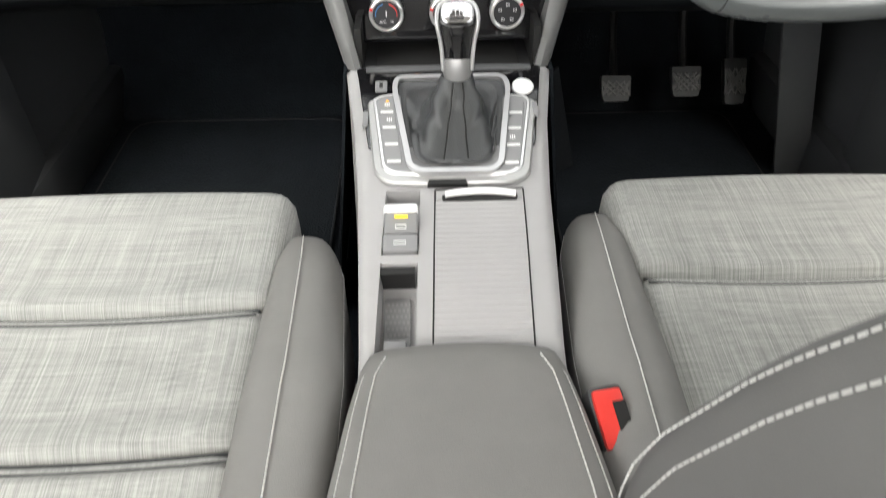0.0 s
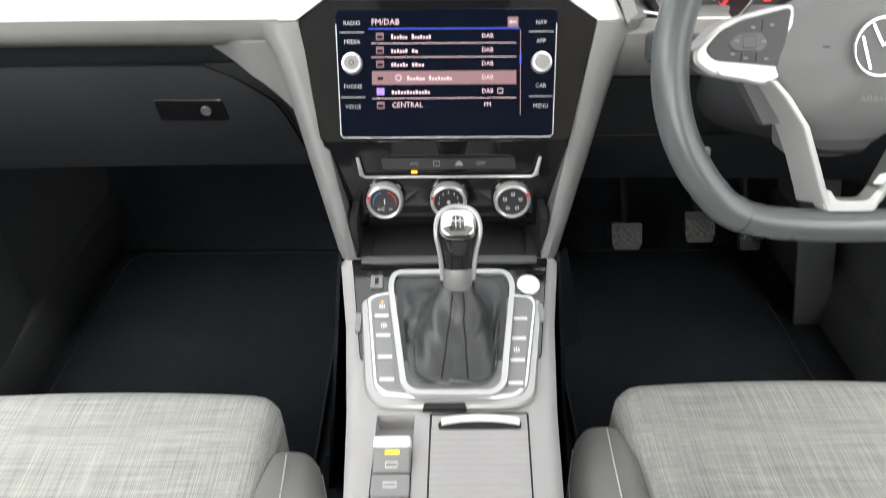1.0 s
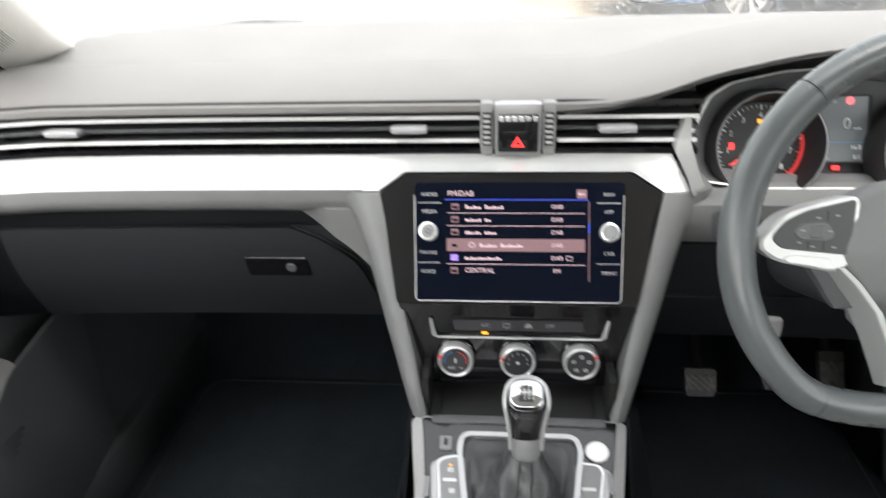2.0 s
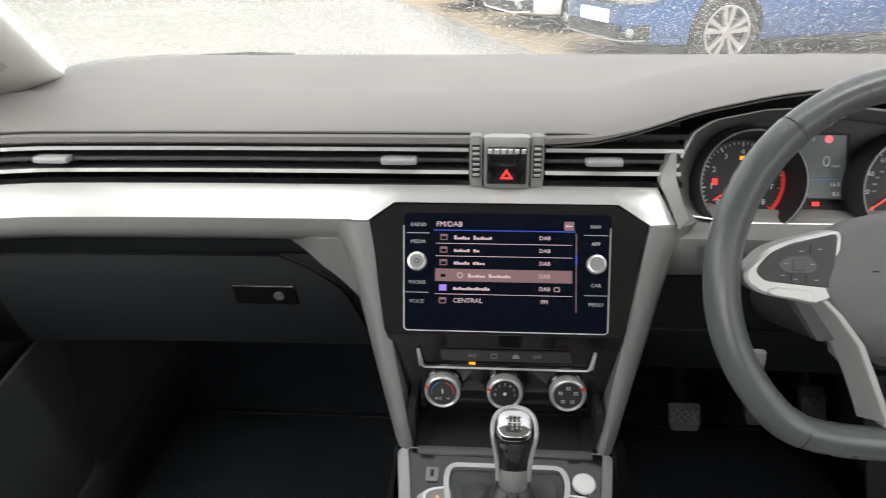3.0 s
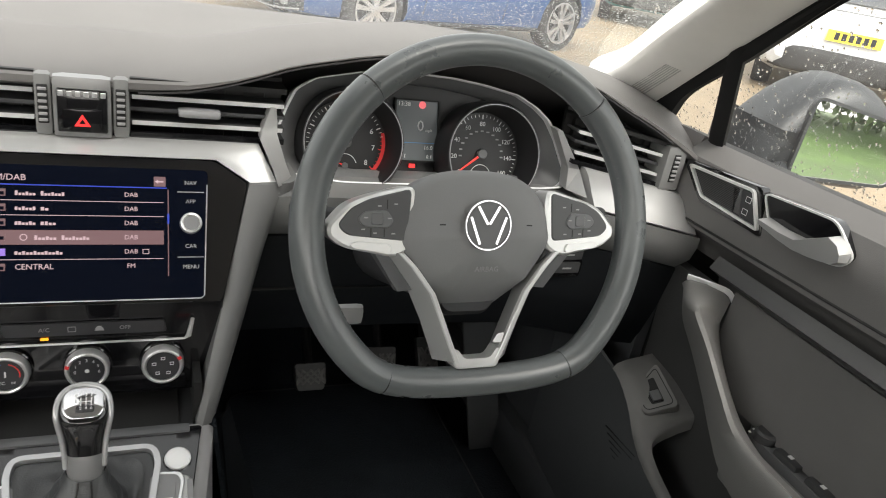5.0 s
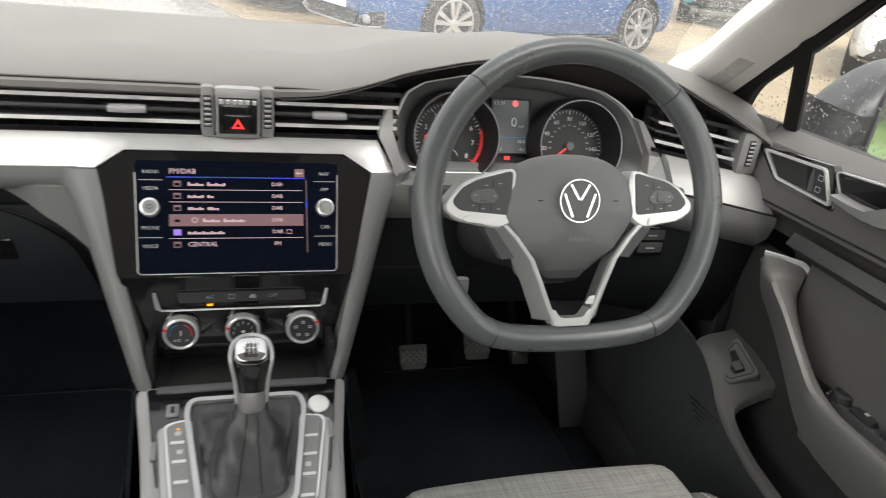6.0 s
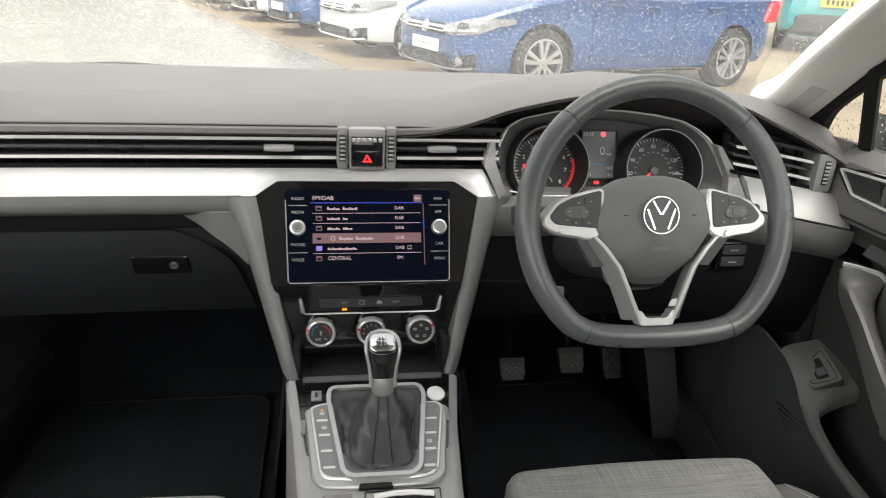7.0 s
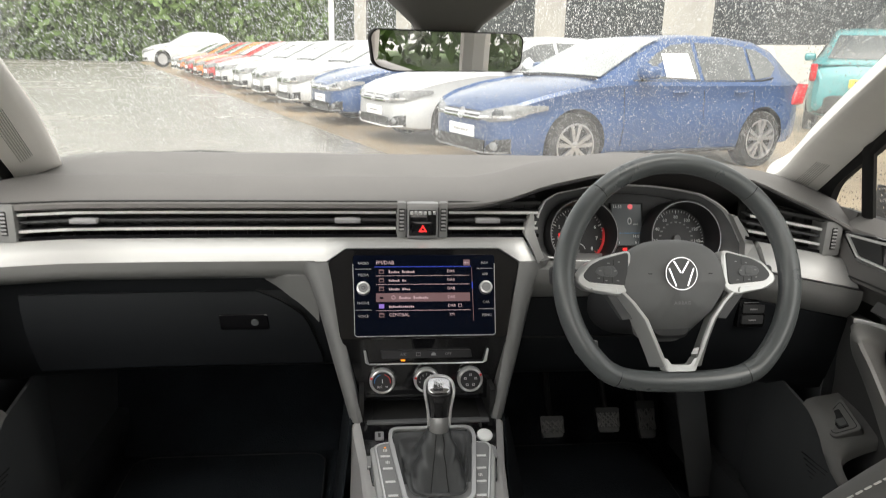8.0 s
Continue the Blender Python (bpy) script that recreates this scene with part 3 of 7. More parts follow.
def glove(u, v):
    """The lid's face, slightly bulged; its inner side runs down with the console strut."""
    z = 0.833 - 0.150 * v
    x0 = -0.665
    x1 = lerp(z, [0.69, 0.713, 0.75, 0.784, 0.806, 0.825, 0.833], [-0.178, -0.183, -0.193, -0.205, -0.232, -0.262, -0.285])
    return Vector((x0 + (x1 - x0) * u, 1.037 + ybend(x0 + (x1 - x0) * u) + 0.046 * v ** 1.4 - 0.006 * math.sin(math.pi * min(1, v)), z))


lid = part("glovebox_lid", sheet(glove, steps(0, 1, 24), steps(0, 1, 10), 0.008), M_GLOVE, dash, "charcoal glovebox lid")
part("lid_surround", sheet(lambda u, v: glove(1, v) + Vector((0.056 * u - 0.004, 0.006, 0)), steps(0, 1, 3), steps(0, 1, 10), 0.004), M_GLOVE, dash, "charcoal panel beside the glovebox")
part("lid_gap", tube([glove(1, v) + Vector((0.002, -0.001, 0)) for v in steps(0, 1, 10)], 0.0012, 6), M_SLOT, lid)
recess = part("handle_recess", prism([(-0.058, -0.0165), (0.066, -0.0165), (0.062, 0.0175), (-0.066, 0.0175)], -0.004, 0.0025, axes((-0.331, 1.041, 0.7775), (1, 0, 0), (0, -0.30, 1)), 0.001, 0.006), M_CLUSTER, lid, "dark finger recess")
part("handle", prism([(-0.044, -0.0160), (0.042, -0.0160), (0.038, 0.0168), (-0.044, 0.0168)], 0, 0.0075, axes((-0.308, 1.040, 0.7775), (1, 0, 0), (0, -0.30, 1)), 0.002, 0.004), M_BLACKGLOSS, lid, "glossy black pull handle")
part("lock", turned([(0.0065, 0), (0.0065, 0.0095), (0.0052, 0.0100), (0.0048, 0.0088), (0, 0.0088)], axes((-0.2915, 1.040, 0.778), (1, 0, 0), (0, -0.30, 1)), 20), M_FOOT, lid, "round dull lock")

# driver side below the trim
part("lower_pad", run(0.165, 0.775, [(1.003, 0.8770), (1.003, 0.862), (1.010, 0.840), (1.05, 0.800), (1.09, 0.800), (1.09, 0.877)], 24), M_LOWER, dash, "grey lower edge", angle=50)
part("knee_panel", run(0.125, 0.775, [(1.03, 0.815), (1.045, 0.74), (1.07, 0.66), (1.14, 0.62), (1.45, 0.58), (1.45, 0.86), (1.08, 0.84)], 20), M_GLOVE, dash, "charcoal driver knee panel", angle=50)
sw = part("lamp_switch", rblock(0.578, 0.634, 1.014, 1.05, 0.757, 0.815, 0.006, (5, 4, 5)), M_BLACKGLOSS, dash, "black lamp switch panel")
for z in (0.796, 0.775):
    part("switch_key", rblock(0.585, 0.627, 1.0105, 1.03, z - 0.0085, z + 0.0085, 0.002, (4, 3, 4)), M_DARK, sw)
    part("key_mark", box(0.598, 0.612, 1.0095, 1.012, z - 0.001, z + 0.001), M_FAINT, sw)
part("key_line", box(0.587, 0.625, 1.0130, 1.016, 0.8075, 0.8083), M_FAINT, sw)
part("panel_seam", box(0.16, 0.72, 1.040, 1.05, 0.735, 0.7365), M_SLOT, dash)

# struts from the trim down to the console
for s in (-1, 1):
    rings = []
    for t in steps(0, 1, 14):
        yi, zi = lerp(t, [0, 1], [1.006, 0.893]), lerp(t, [0, 1], [0.890, 0.653])
        xi = lerp(t, [0, 1], [0.1635, 0.1060])
        xo = lerp(t, [0, 0.12, 0.3, 0.6, 1], [0.222, 0.196, 0.180, 0.158, 0.1275])
        dy = lerp(t, [0, 0.12, 1], [0.004, 0.0, 0.0])
        rings.append([(s * xi, yi + 0.05, zi), (s * xi, yi, zi), (s * (xi * 0.7 + xo * 0.3), yi - 0.0035, zi), (s * (xi * 0.25 + xo * 0.75), yi + dy + 0.002, zi), (s * xo, yi + dy + 0.016, zi), (s * (xo - 0.004), yi + 0.08, zi)])
    part("strut", loft(rings), M_STRUT, dash, "grey strut beside the centre stack", angle=50)

# ---- centre stack: screen and climate controls ----
SLOPE = Vector((0, 0.0745, 0.1325)).normalized()
S0 = Vector((0, 0.9435, 0.7785))


def on_screen(x, z, lift=0.0):
    """The frame on the sloping screen face at a height z."""
    p = S0 + SLOPE * ((z - S0.z) / SLOPE.z)
    m = axes((x, p.y, p.z), (1, 0, 0), SLOPE)
    return m @ Matrix.Translation((0, 0, lift))


H = 1 / SLOPE.z
unit = thing("touchscreen_radio", "black touchscreen radio showing a list of stations", "radio", (0, 0.98, 0.777))
B = on_screen(0, 0.7785)
hexa = [(-0.1415, -0.001), (0.1345, -0.001), (0.1625, 0.1115 * H), (0.127, 0.1325 * H), (-0.1345, 0.1325 * H), (-0.1635, 0.1125 * H)]
part("bezel", prism(hexa, -0.05, -0.002, B, 0.0015, 0.006), M_BLACKGLOSS, unit, "glossy black surround", angle=20)
gl = [(-0.1195, 0.002), (0.1160, 0.002), (0.1195, 0.1225 * H), (-0.1225, 0.1225 * H)]
part("glass", prism(gl, -0.003, 0.0014, B, 0.0005, 0.006), M_SCREEN, unit, "dark glass face", angle=20)
part("glass_rim", band([(-0.1225, 0.125), (-0.1190, 0.006), (-0.1150, 0.0025), (0.1115, 0.0025), (0.1155, 0.006), (0.1190, 0.125)], 0.0012, 0, 0.0022, B, closed=False), M_SATIN, unit, "thin bright rim")


def tile(name, x0, x1, v0, v1, material, parent=unit, lift=0.0015, t=0.0003):
    return part(name, box(x0, x1, v0, v1, lift, lift + t, m=B), material, parent, smooth=False)


disp = tile("display", -0.0865, 0.0865, 0.0165, 0.1360, M_SCREEN)


def label_at(text, x, v, size, material=None, parent=None, align="CENTER"):
    return writing("writing", text, size, B @ Matrix.Translation((x, v, 0.0022)), material or M_SCRTEXT, parent or disp, align)


label_at("FM/DAB", -0.0835, 0.1270, 0.0088, align="LEFT")
tile("line", -0.0865, 0.0780, 0.1195, 0.1207, M_SCRBLUE, disp, 0.0019)
bk = tile("back_key", 0.0650, 0.0765, 0.1215, 0.1320, M_SCRBAND, disp, 0.0019)
tile("back_arrow", 0.0675, 0.0745, 0.1260, 0.1273, M_SCRTEXT, bk, 0.0023)
part("arrow_head", prism([(0.0660, 0.1267), (0.0690, 0.1248), (0.0690, 0.1286)], 0.0023, 0.0026, B), M_SCRTEXT, bk, smooth=False)
ROWS_V = [0.1120, 0.0972, 0.0825, 0.0677, 0.0530, 0.0382]
WORDS = [(0.0185, 0.0215), (0.0185, 0.0075), (0.0185, 0.0140), (0.0200, 0.0255), (0.0425,), ()]
for i, v in enumerate(ROWS_V):
    if i == 3:
        tile("highlight", -0.0835, 0.0745, v - 0.0073, v + 0.0073, M_SCRBAND, disp, 0.0017)
    elif i != 2 and i != 5:
        tile("line", -0.0835, 0.0745, v - 0.0077, v - 0.0071, M_SCRTEXT, disp, 0.0019)
    tile("source_icon", -0.0785, -0.0700, v - 0.0036, v + 0.0036, M_SCRTILE if i == 4 else M_SCRBAND, disp, 0.0021)
    if i != 4:
        tile("icon_slot", -0.0772, -0.0713, v - 0.0024, v + 0.0008, M_SCREEN, disp, 0.0025)
    x = -0.0620 if i != 3 else -0.0450
    if i == 3:
        part("play_mark", band(circle(-0.0545, v, 0.0034, 20), 0.0009, 0.0021, 0.0024, B), M_SCRTEXT, disp, smooth=False)
    for w in WORDS[i]:
        # plain bars in place of station names, cut into short strokes
        k = max(2, round(w / 0.0032))
        for j in range(k):
            hh = 0.0034 if j == 0 else 0.0024
            tile("name_bar", x + j * w / k, x + (j + 0.74) * w / k, v - 0.0026, v - 0.0026 + hh + 0.0012 * ((j * 7 + i) % 3 == 0), M_SCRTEXT, disp, 0.0021)
        x += w + 0.004
    if i == 5:
        label_at("CENTRAL", -0.0620, v, 0.0078, align="LEFT")
    label_at("FM" if i == 5 else "DAB", 0.0430, v, 0.0066)
tile("scroll_bar", 0.0785, 0.0795, 0.0270, 0.1185, M_SCRBAND, disp, 0.0019)
tile("scroll_mark", 0.0780, 0.0800, 0.0820, 0.0930, M_SCRBLUE, disp, 0.0022)
part("copy_mark", band(rect(0.0570, 0.0530, 0.0062, 0.0052), 0.0008, 0.0021, 0.0024, B), M_SCRTEXT, disp, smooth=False)
for s, words in ((-1, ("RADIO", "MEDIA", "PHONE", "VOICE")), (1, ("NAV", "APP", "CAR", "MENU"))):
    x = s * 0.1030 - 0.0015
    for wd, v in zip(words, (0.1262, 0.1062, 0.0585, 0.0365)):
        writing("writing", wd, 0.0060, B @ Matrix.Translation((x, v, 0.0018)), M_DIMPRINT, unit)
    for v in (0.1165, 0.0470):
        tile("key_line", x - 0.0135, x + 0.0135, v - 0.0005, v + 0.0005, M_FAINT, unit)
    kb = part("knob", turned([(0.0112, 0), (0.0112, 0.008), (0.0104, 0.0105), (0.0085, 0.0112), (0.0080, 0.0100), (0, 0.0100)], B @ Matrix.Translation((x, 0.0828, 0.001)), 32), M_SATIN, unit, "satin metal turning knob")
    part("knob_cap", turned([(0.0076, 0), (0.0076, 0.0005), (0, 0.0007)], B @ Matrix.Translation((x, 0.0828, 0.0111)), 28), M_BUTTON, kb)
    if s < 0:
        part("power_mark", band(circle(x, 0.0828, 0.0030, 16), 0.0008, 0.0119, 0.0123, B), M_SLOT, kb, smooth=False)

climate = thing("climate_control", "glossy black climate panel with three round dials", "climate control", (0, 0.95, 0.68))
CY = 0.9445
C = axes((0, CY, 0.705), (1, 0, 0), (0, 0.10, 1))
fasc = [(-0.1170, -0.038), (0.1170, -0.038), (0.1420, 0.0715), (-0.1450, 0.0715)]
part("fascia", prism(fasc, -0.05, -0.001, C, 0.001, 0.004), M_BLACKGLOSS, climate, "glossy black fascia", angle=20)
part("ledge", prism([(-0.140, 0.060), (0.1340, 0.060), (0.1345, 0.0735), (-0.141, 0.0735)], -0.03, 0.004, C, 0.002, 0.003), M_BLACKGLOSS, climate)
strip = part("button_strip", prism([(-0.0745, 0.0365), (0.0775, 0.0365), (0.0745, 0.0500), (-0.0770, 0.0500)], 0, 0.004, C, 0.001, 0.003), M_KNOBFACE, climate, "dark row of push buttons")
for x, wd in ((-0.0385, "A/C"), (0.0365, "OFF")):
    writing("writing", wd, 0.0062, C @ Matrix.Translation((x, 0.0435, 0.0044)), M_FAINT, strip)
part("screen_mark", band(rect(-0.0135, 0.0435, 0.0075, 0.0060), 0.0009, 0.0040, 0.0044, C), M_FAINT, strip, smooth=False)
part("car_mark", prism([(0.0075, 0.0410), (0.0165, 0.0410), (0.0155, 0.0440), (0.0135, 0.0462), (0.0105, 0.0462), (0.0085, 0.0440)], 0.0040, 0.0044, C), M_FAINT, strip, smooth=False)
part("indicator_lamp", box(-0.0425, -0.0355, 0.0312, 0.0336, 0.001, 0.0028, m=C), M_AMBER, climate, "lit amber lamp")
part("chrome_line", tube([C @ Vector(p) for p in ((-0.1025, 0.0510, 0.004), (-0.0990, 0.0310, 0.0045), (-0.0950, 0.0275, 0.0045), (0.0950, 0.0275, 0.0045), (0.0995, 0.0310, 0.0045), (0.1035, 0.0510, 0.004))], [0.0020, 0.0030, 0.0013, 0.0013, 0.0030, 0.0020], 8, up=(0, -1, 0)), M_SATIN, climate, "thin chrome surround")
for i, x in enumerate((-0.0735, 0.0, 0.0735)):
    D = C @ Matrix.Translation((x, 0, 0))
    dial = part("dial", turned([(0.0215, 0), (0.0215, 0.012), (0.0205, 0.0150), (0.0188, 0.0158), (0.0172, 0.0150), (0.0168, 0.0120), (0, 0.0120)], D, 40), M_SATIN, climate, "ridged satin metal dial")
    part("dial_base", turned([(0.0235, 0), (0.0235, 0.003), (0.0222, 0.004), (0, 0.004)], D, 40), M_BLACKGLOSS, dial)
    part("dial_cap", turned([(0.0166, 0.0115), (0.0166, 0.0138), (0, 0.0142)], D, 36), M_KNOBFACE, dial, "dark printed dial cap")
    a = (160, 163, 30)[i]
    part("pointer", box(0.0172, 0.0212, -0.0016, 0.0016, 0.0150, 0.0166, m=D @ Matrix.Rotation(radians(a), 4, "Z")), M_REDPRINT, dial, "red pointer mark")
    up = 0.0145

    def arc(a0, a1, r, material):
        pts = [(r * math.cos(radians(t)), r * math.sin(radians(t))) for t in steps(a0, a1, 10)]
        part("printed_arc", band(pts, 0.0010, up, up + 0.0003, D, closed=False), material, dial, smooth=False)
    if i == 0:
        arc(190, 105, 0.0125, M_BLUEPRINT)
        arc(75, -10, 0.0125, M_REDPRINT)
        writing("writing", "A/C", 0.0052, D @ Matrix.Translation((-0.0045, -0.0085, up)), M_WHITE, dial)
        writing("writing", "HI", 0.0040, D @ Matrix.Translation((0.0068, -0.0085, up)), M_WHITE, dial)
        part("pointer_mark", box(-0.0007, 0.0007, -0.002, 0.0045, up, up + 0.0003, m=D), M_WHITE, dial, smooth=False)
    elif i == 1:
        for k in range(7):
            t = radians(190 - k * 33)
            writing("writing", str(k), 0.0050, D @ Matrix.Translation((0.0115 * math.cos(t), 0.0115 * math.sin(t) + 0.0005, up)), M_WHITE, dial)
        part("fan_mark", prism(circle(0, 0, 0.0022, 8), up, up + 0.0003, D), M_WHITE, dial, smooth=False)
    else:
        for t in (90, 20, 160, -55, 235):
            c0 = (0.0095 * math.cos(radians(t)), 0.0095 * math.sin(radians(t)))
            part("air_mark", band(rect(*c0, 0.0042, 0.0036), 0.0010, up, up + 0.0003, D), M_WHITE, dial, smooth=False)

# open tray below the climate panel
tray = thing("storage_tray", "dark open storage tray under the climate panel", "storage tray", (0, 0.93, 0.645))
part("tray_floor", box(-0.106, 0.106, 0.885, 1.04, 0.640, 0.6455), M_DARK, tray)
part("tray_back", box(-0.106, 0.106, 1.00, 1.045, 0.645, 0.70), M_DARK, tray)
for s in (-1, 1):
    part("tray_side", box(s * 0.108 - 0.004, s * 0.108 + 0.004, 0.905, 1.04, 0.645, 0.70), M_SLOT, tray)
part("tray_lip", rblock(-0.100, 0.100, 0.878, 0.892, 0.643, 0.660, 0.003, (10, 3, 3)), M_CLUSTER, tray, "grey ribbed front lip")
part("tray_mat", rblock(-0.09, 0.09, 0.895, 1.0, 0.645, 0.6495, 0.002, (8, 6, 2)), M_RUBBER, tray, "ribbed rubber mat")

# ---- centre console ----
def zc(y):
    """Height of the console's top along the car."""
    return lerp(y, [0.0, 0.45, 0.50, 0.62, 0.725, 0.893], [0.52, 0.545, 0.560, 0.598, 0.620, 0.6545])


def console_half(y):
    return lerp(y, [0.3, 0.52, 0.62, 0.70, 0.80, 0.893], [0.090, 0.0935, 0.0975, 0.1015, 0.1105, 0.1245])


console = thing("centre_console", "grey plastic centre console between the seats", "console", (0, 0.7, 0.25))
WELLS = ((0.6135, 0.6935, 0.018), (0.40, 0.6030, 0.032))


def well_left(y):
    return -0.0707 - 0.043 * (0.693 - y)


def well_right(y):
    return -0.0361 - 0.034 * (0.693 - y)


def well_depth(y):
    return max([d for y0, y1, d in WELLS if y0 < y < y1] + [0.0])


xs = steps(0, 4, 10)[:-1] + [3.99, 4.0] + steps(4, 6, 8)[1:-1] + [6.0, 6.01] + steps(6, 16, 30)[1:]
ys = sorted({round(v, 4) for v in steps(0.30, 0.893, 60)} | {round(a + d, 4) for w in WELLS for a in w[:2] for d in (-0.0008, 0.0008)})


def console_top(u, y):
    """u runs 0 to 4 left of the switch well, 4 to 6 across it and 6 to 16 right of it."""
    h = console_half(y)
    x = lerp(u, [0, 3.99, 4, 6, 6.01, 16], [-h, well_left(y) - 0.0006, well_left(y) + 0.0006, well_right(y) - 0.0006, well_right(y) + 0.0006, h])
    z = zc(y) - (well_depth(y) if 3.995 < u < 6.005 else 0.0) - 0.006 * max(0, (abs(x / h) - 0.9) / 0.1) ** 2
    return Vector((x, y, z))


part("top", sheet(console_top, xs, ys), M_CONSOLE, console, "smooth light grey top", angle=30)
for s in (-1, 1):
    part("side", sheet(lambda y, v: Vector((s * (console_half(y) - 0.0005 + 0.018 * v ** 1.5), y, (zc(y) - 0.0055) * (1 - v) + 0.25 * v)), steps(0.1, 0.893, 20), steps(0, 1, 8)), M_CONSOLE, console, "grey console side")
    part("toe_panel", sheet(lambda u, v: Vector((s * lerp(v, [0, 1], [0.127, 0.175]), 0.885 + 0.42 * u, lerp(v, [0, 1], [0.655 + 0.03 * u, 0.25]))), steps(0, 1, 8), steps(0, 1, 6), 0.004), M_CARPET, console, "charcoal panel in front of the console")
    # soft knee flap hanging beside the console
part("knee_flap", sheet(lambda u, v: Vector((lerp(v, [0, 1], [0.136, 0.154]) + u * lerp(v, [0, 1], [0.012, 0.034]), 0.950 + 0.02 * u + 0.01 * v, 0.615 - 0.165 * v)), steps(0, 1, 4), steps(0, 1, 6), 0.003), M_GLOVE, console, "dark lining flap at the console side")

G = axes((0, 0.725, 0.6215), (1, 0, 0), (0, 0.168, 0.0345))


def on_console(x, y, lift=0.0):
    return axes((x, y, zc(y)), (1, 0, 0), (0, 0.1, zc(y + 0.05) - zc(y - 0.05))) @ Matrix.Translation((0, 0, lift))


gear_panel = thing("gear_surround", "silver-edged panel of grey buttons round the gear lever", "control panel", (0, 0.79, 0.63))
# local x, y on the plane; y = 0 at the rear edge of the boot
part("black_plate", prism([(-0.111, 0.166), (-0.108, 0.150), (-0.092, 0.03), (0.091, 0.03), (0.109, 0.150), (0.112, 0.166)], -0.004, 0.0035, G, 0.001, 0.004), M_BLACKGLOSS, gear_panel, "glossy black plate")
outer = [(-0.0960, 0.108), (-0.0850, -0.008), (-0.0720, -0.0255), (-0.030, -0.0285), (0.064, -0.0280), (0.0810, -0.0160), (0.1000, 0.105)]
part("rear_surround", prism(smooth_poly(outer, 0.012), -0.004, 0.0055, G, 0.002), M_TRIM, gear_panel, "silver surround", angle=30)
part("rear_notch", prism([(-0.028, -0.0300), (0.014, -0.0300), (0.012, -0.0235), (-0.026, -0.0235)], 0, 0.0060, G), M_SLOT, gear_panel)
keys = [(-0.0890, 0.105), (-0.0810, 0.1105), (-0.0600, 0.1145), (-0.0540, 0.020), (0.0560, 0.020), (0.0640, 0.1095), (0.0885, 0.1065), (0.0925, 0.098), (0.0740, -0.008), (0.0625, -0.0187), (0.040, -0.0199), (-0.030, -0.0190), (-0.0665, -0.0150), (-0.0760, -0.006)]
part("key_rim", prism(smooth_poly(keys[::-1], 0.008), -0.004, 0.0080, G, 0.0012), M_SATIN, gear_panel, "bright rim of the button panel", angle=30)
inner = [(x * 0.957, (y - 0.045) * 0.945 + 0.0450) for x, y in keys]
pad = part("key_panel", prism(smooth_poly(inner[::-1], 0.007), 0, 0.0092, G, 0.0006), M_BUTTON, gear_panel, "light grey button panel", angle=30)
BARS = {-1: ((-0.0720, 0.0792), (-0.0690, 0.0537), (-0.0660, 0.0272), (-0.0630, 0.0007)), 1: ((0.0730, 0.0741), (0.0695, 0.0486), (0.0660, 0.0221), (0.0620, -0.0046))}
for s in (-1, 1):
    for k, (xc, y) in enumerate(BARS[s]):
        key = part("key", prism(smooth_poly([(xc - 0.0085, y - 0.0048), (xc + 0.0085, y - 0.0048), (xc + 0.0088 + s * 0.002, y + 0.0195), (xc - 0.0088 + s * 0.002, y + 0.0195)], 0.002), 0.006, 0.0098, G, 0.0005), M_BUTTON, pad, "grey push button")
        part("key_bar", prism([(xc - 0.0072, y - 0.0019), (xc + 0.0072, y - 0.0019), (xc + 0.0072, y + 0.0019), (xc - 0.0072, y + 0.0019)], 0.008, 0.0101, G), M_WHITE, key, "white inset bar", smooth=False)
        if (s, k) in ((-1, 0), (-1, 1), (1, 2)):
            for dx in (-0.0022, 0.0, 0.0022):
                part("key_mark", prism(rect(xc + dx, y + 0.0125, 0.0013, 0.0062 - 0.001 * abs(dx) / 0.0022), 0.0096, 0.0101, G), M_WHITE, key, smooth=False)
            if k == 0:
                part("key_lamp", box(xc - 0.0015, xc + 0.0015, y + 0.0175, y + 0.0192, 0.0096, 0.0103, m=G), M_AMBER, key, "small amber lamp")
for s in (-1, 1):
    part("side_clip", prism(rect(s * 0.0965, 0.080 + s * 0.006, 0.006, 0.024), 0, 0.0065, G, 0.001, 0.002), M_BUTTON, gear_panel, "grey clip")
frame_out = [(-0.0585, 0.1345), (0.0610, 0.1345), (0.0650, 0.118), (0.0475, -0.0055), (0.0385, -0.0140), (-0.0345, -0.0135), (-0.0435, -0.0065), (-0.0610, 0.118)]
ring = smooth_poly(frame_out[::-1], 0.010)
part("boot_frame", band(ring, -0.0058, 0, 0.0135, G), M_FRAMESATIN, gear_panel, "satin chrome frame round the gaiter", angle=40)

usb = thing("usb_socket", "small grey usb socket in the black plate", "socket", (-0.082, 0.868, 0.64))
part("body", prism(rect(-0.0800, 0.130, 0.014, 0.018), 0, 0.0065, G, 0.001, 0.002), M_BUTTON, usb)
part("slot", prism(rect(-0.0800, 0.130, 0.004, 0.009), 0.004, 0.0070, G), M_SLOT, usb)
starter = thing("start_button", "round silver engine start button", "button", (0.089, 0.86, 0.638))
SB = G @ Matrix.Translation((0.0860, 0.1245, -0.003)) @ Matrix.Rotation(radians(8), 4, "X")
part("ring", turned([(0.0138, 0), (0.0138, 0.008), (0.0128, 0.0098), (0.0122, 0.0088), (0, 0.0088)], SB, 36), M_CHROME, starter, "chrome ring")
part("cap", turned([(0.0119, 0.008), (0.0116, 0.0110), (0.008, 0.0122), (0, 0.0126)], SB, 36), M_EDGE, starter, "bright silver cap")

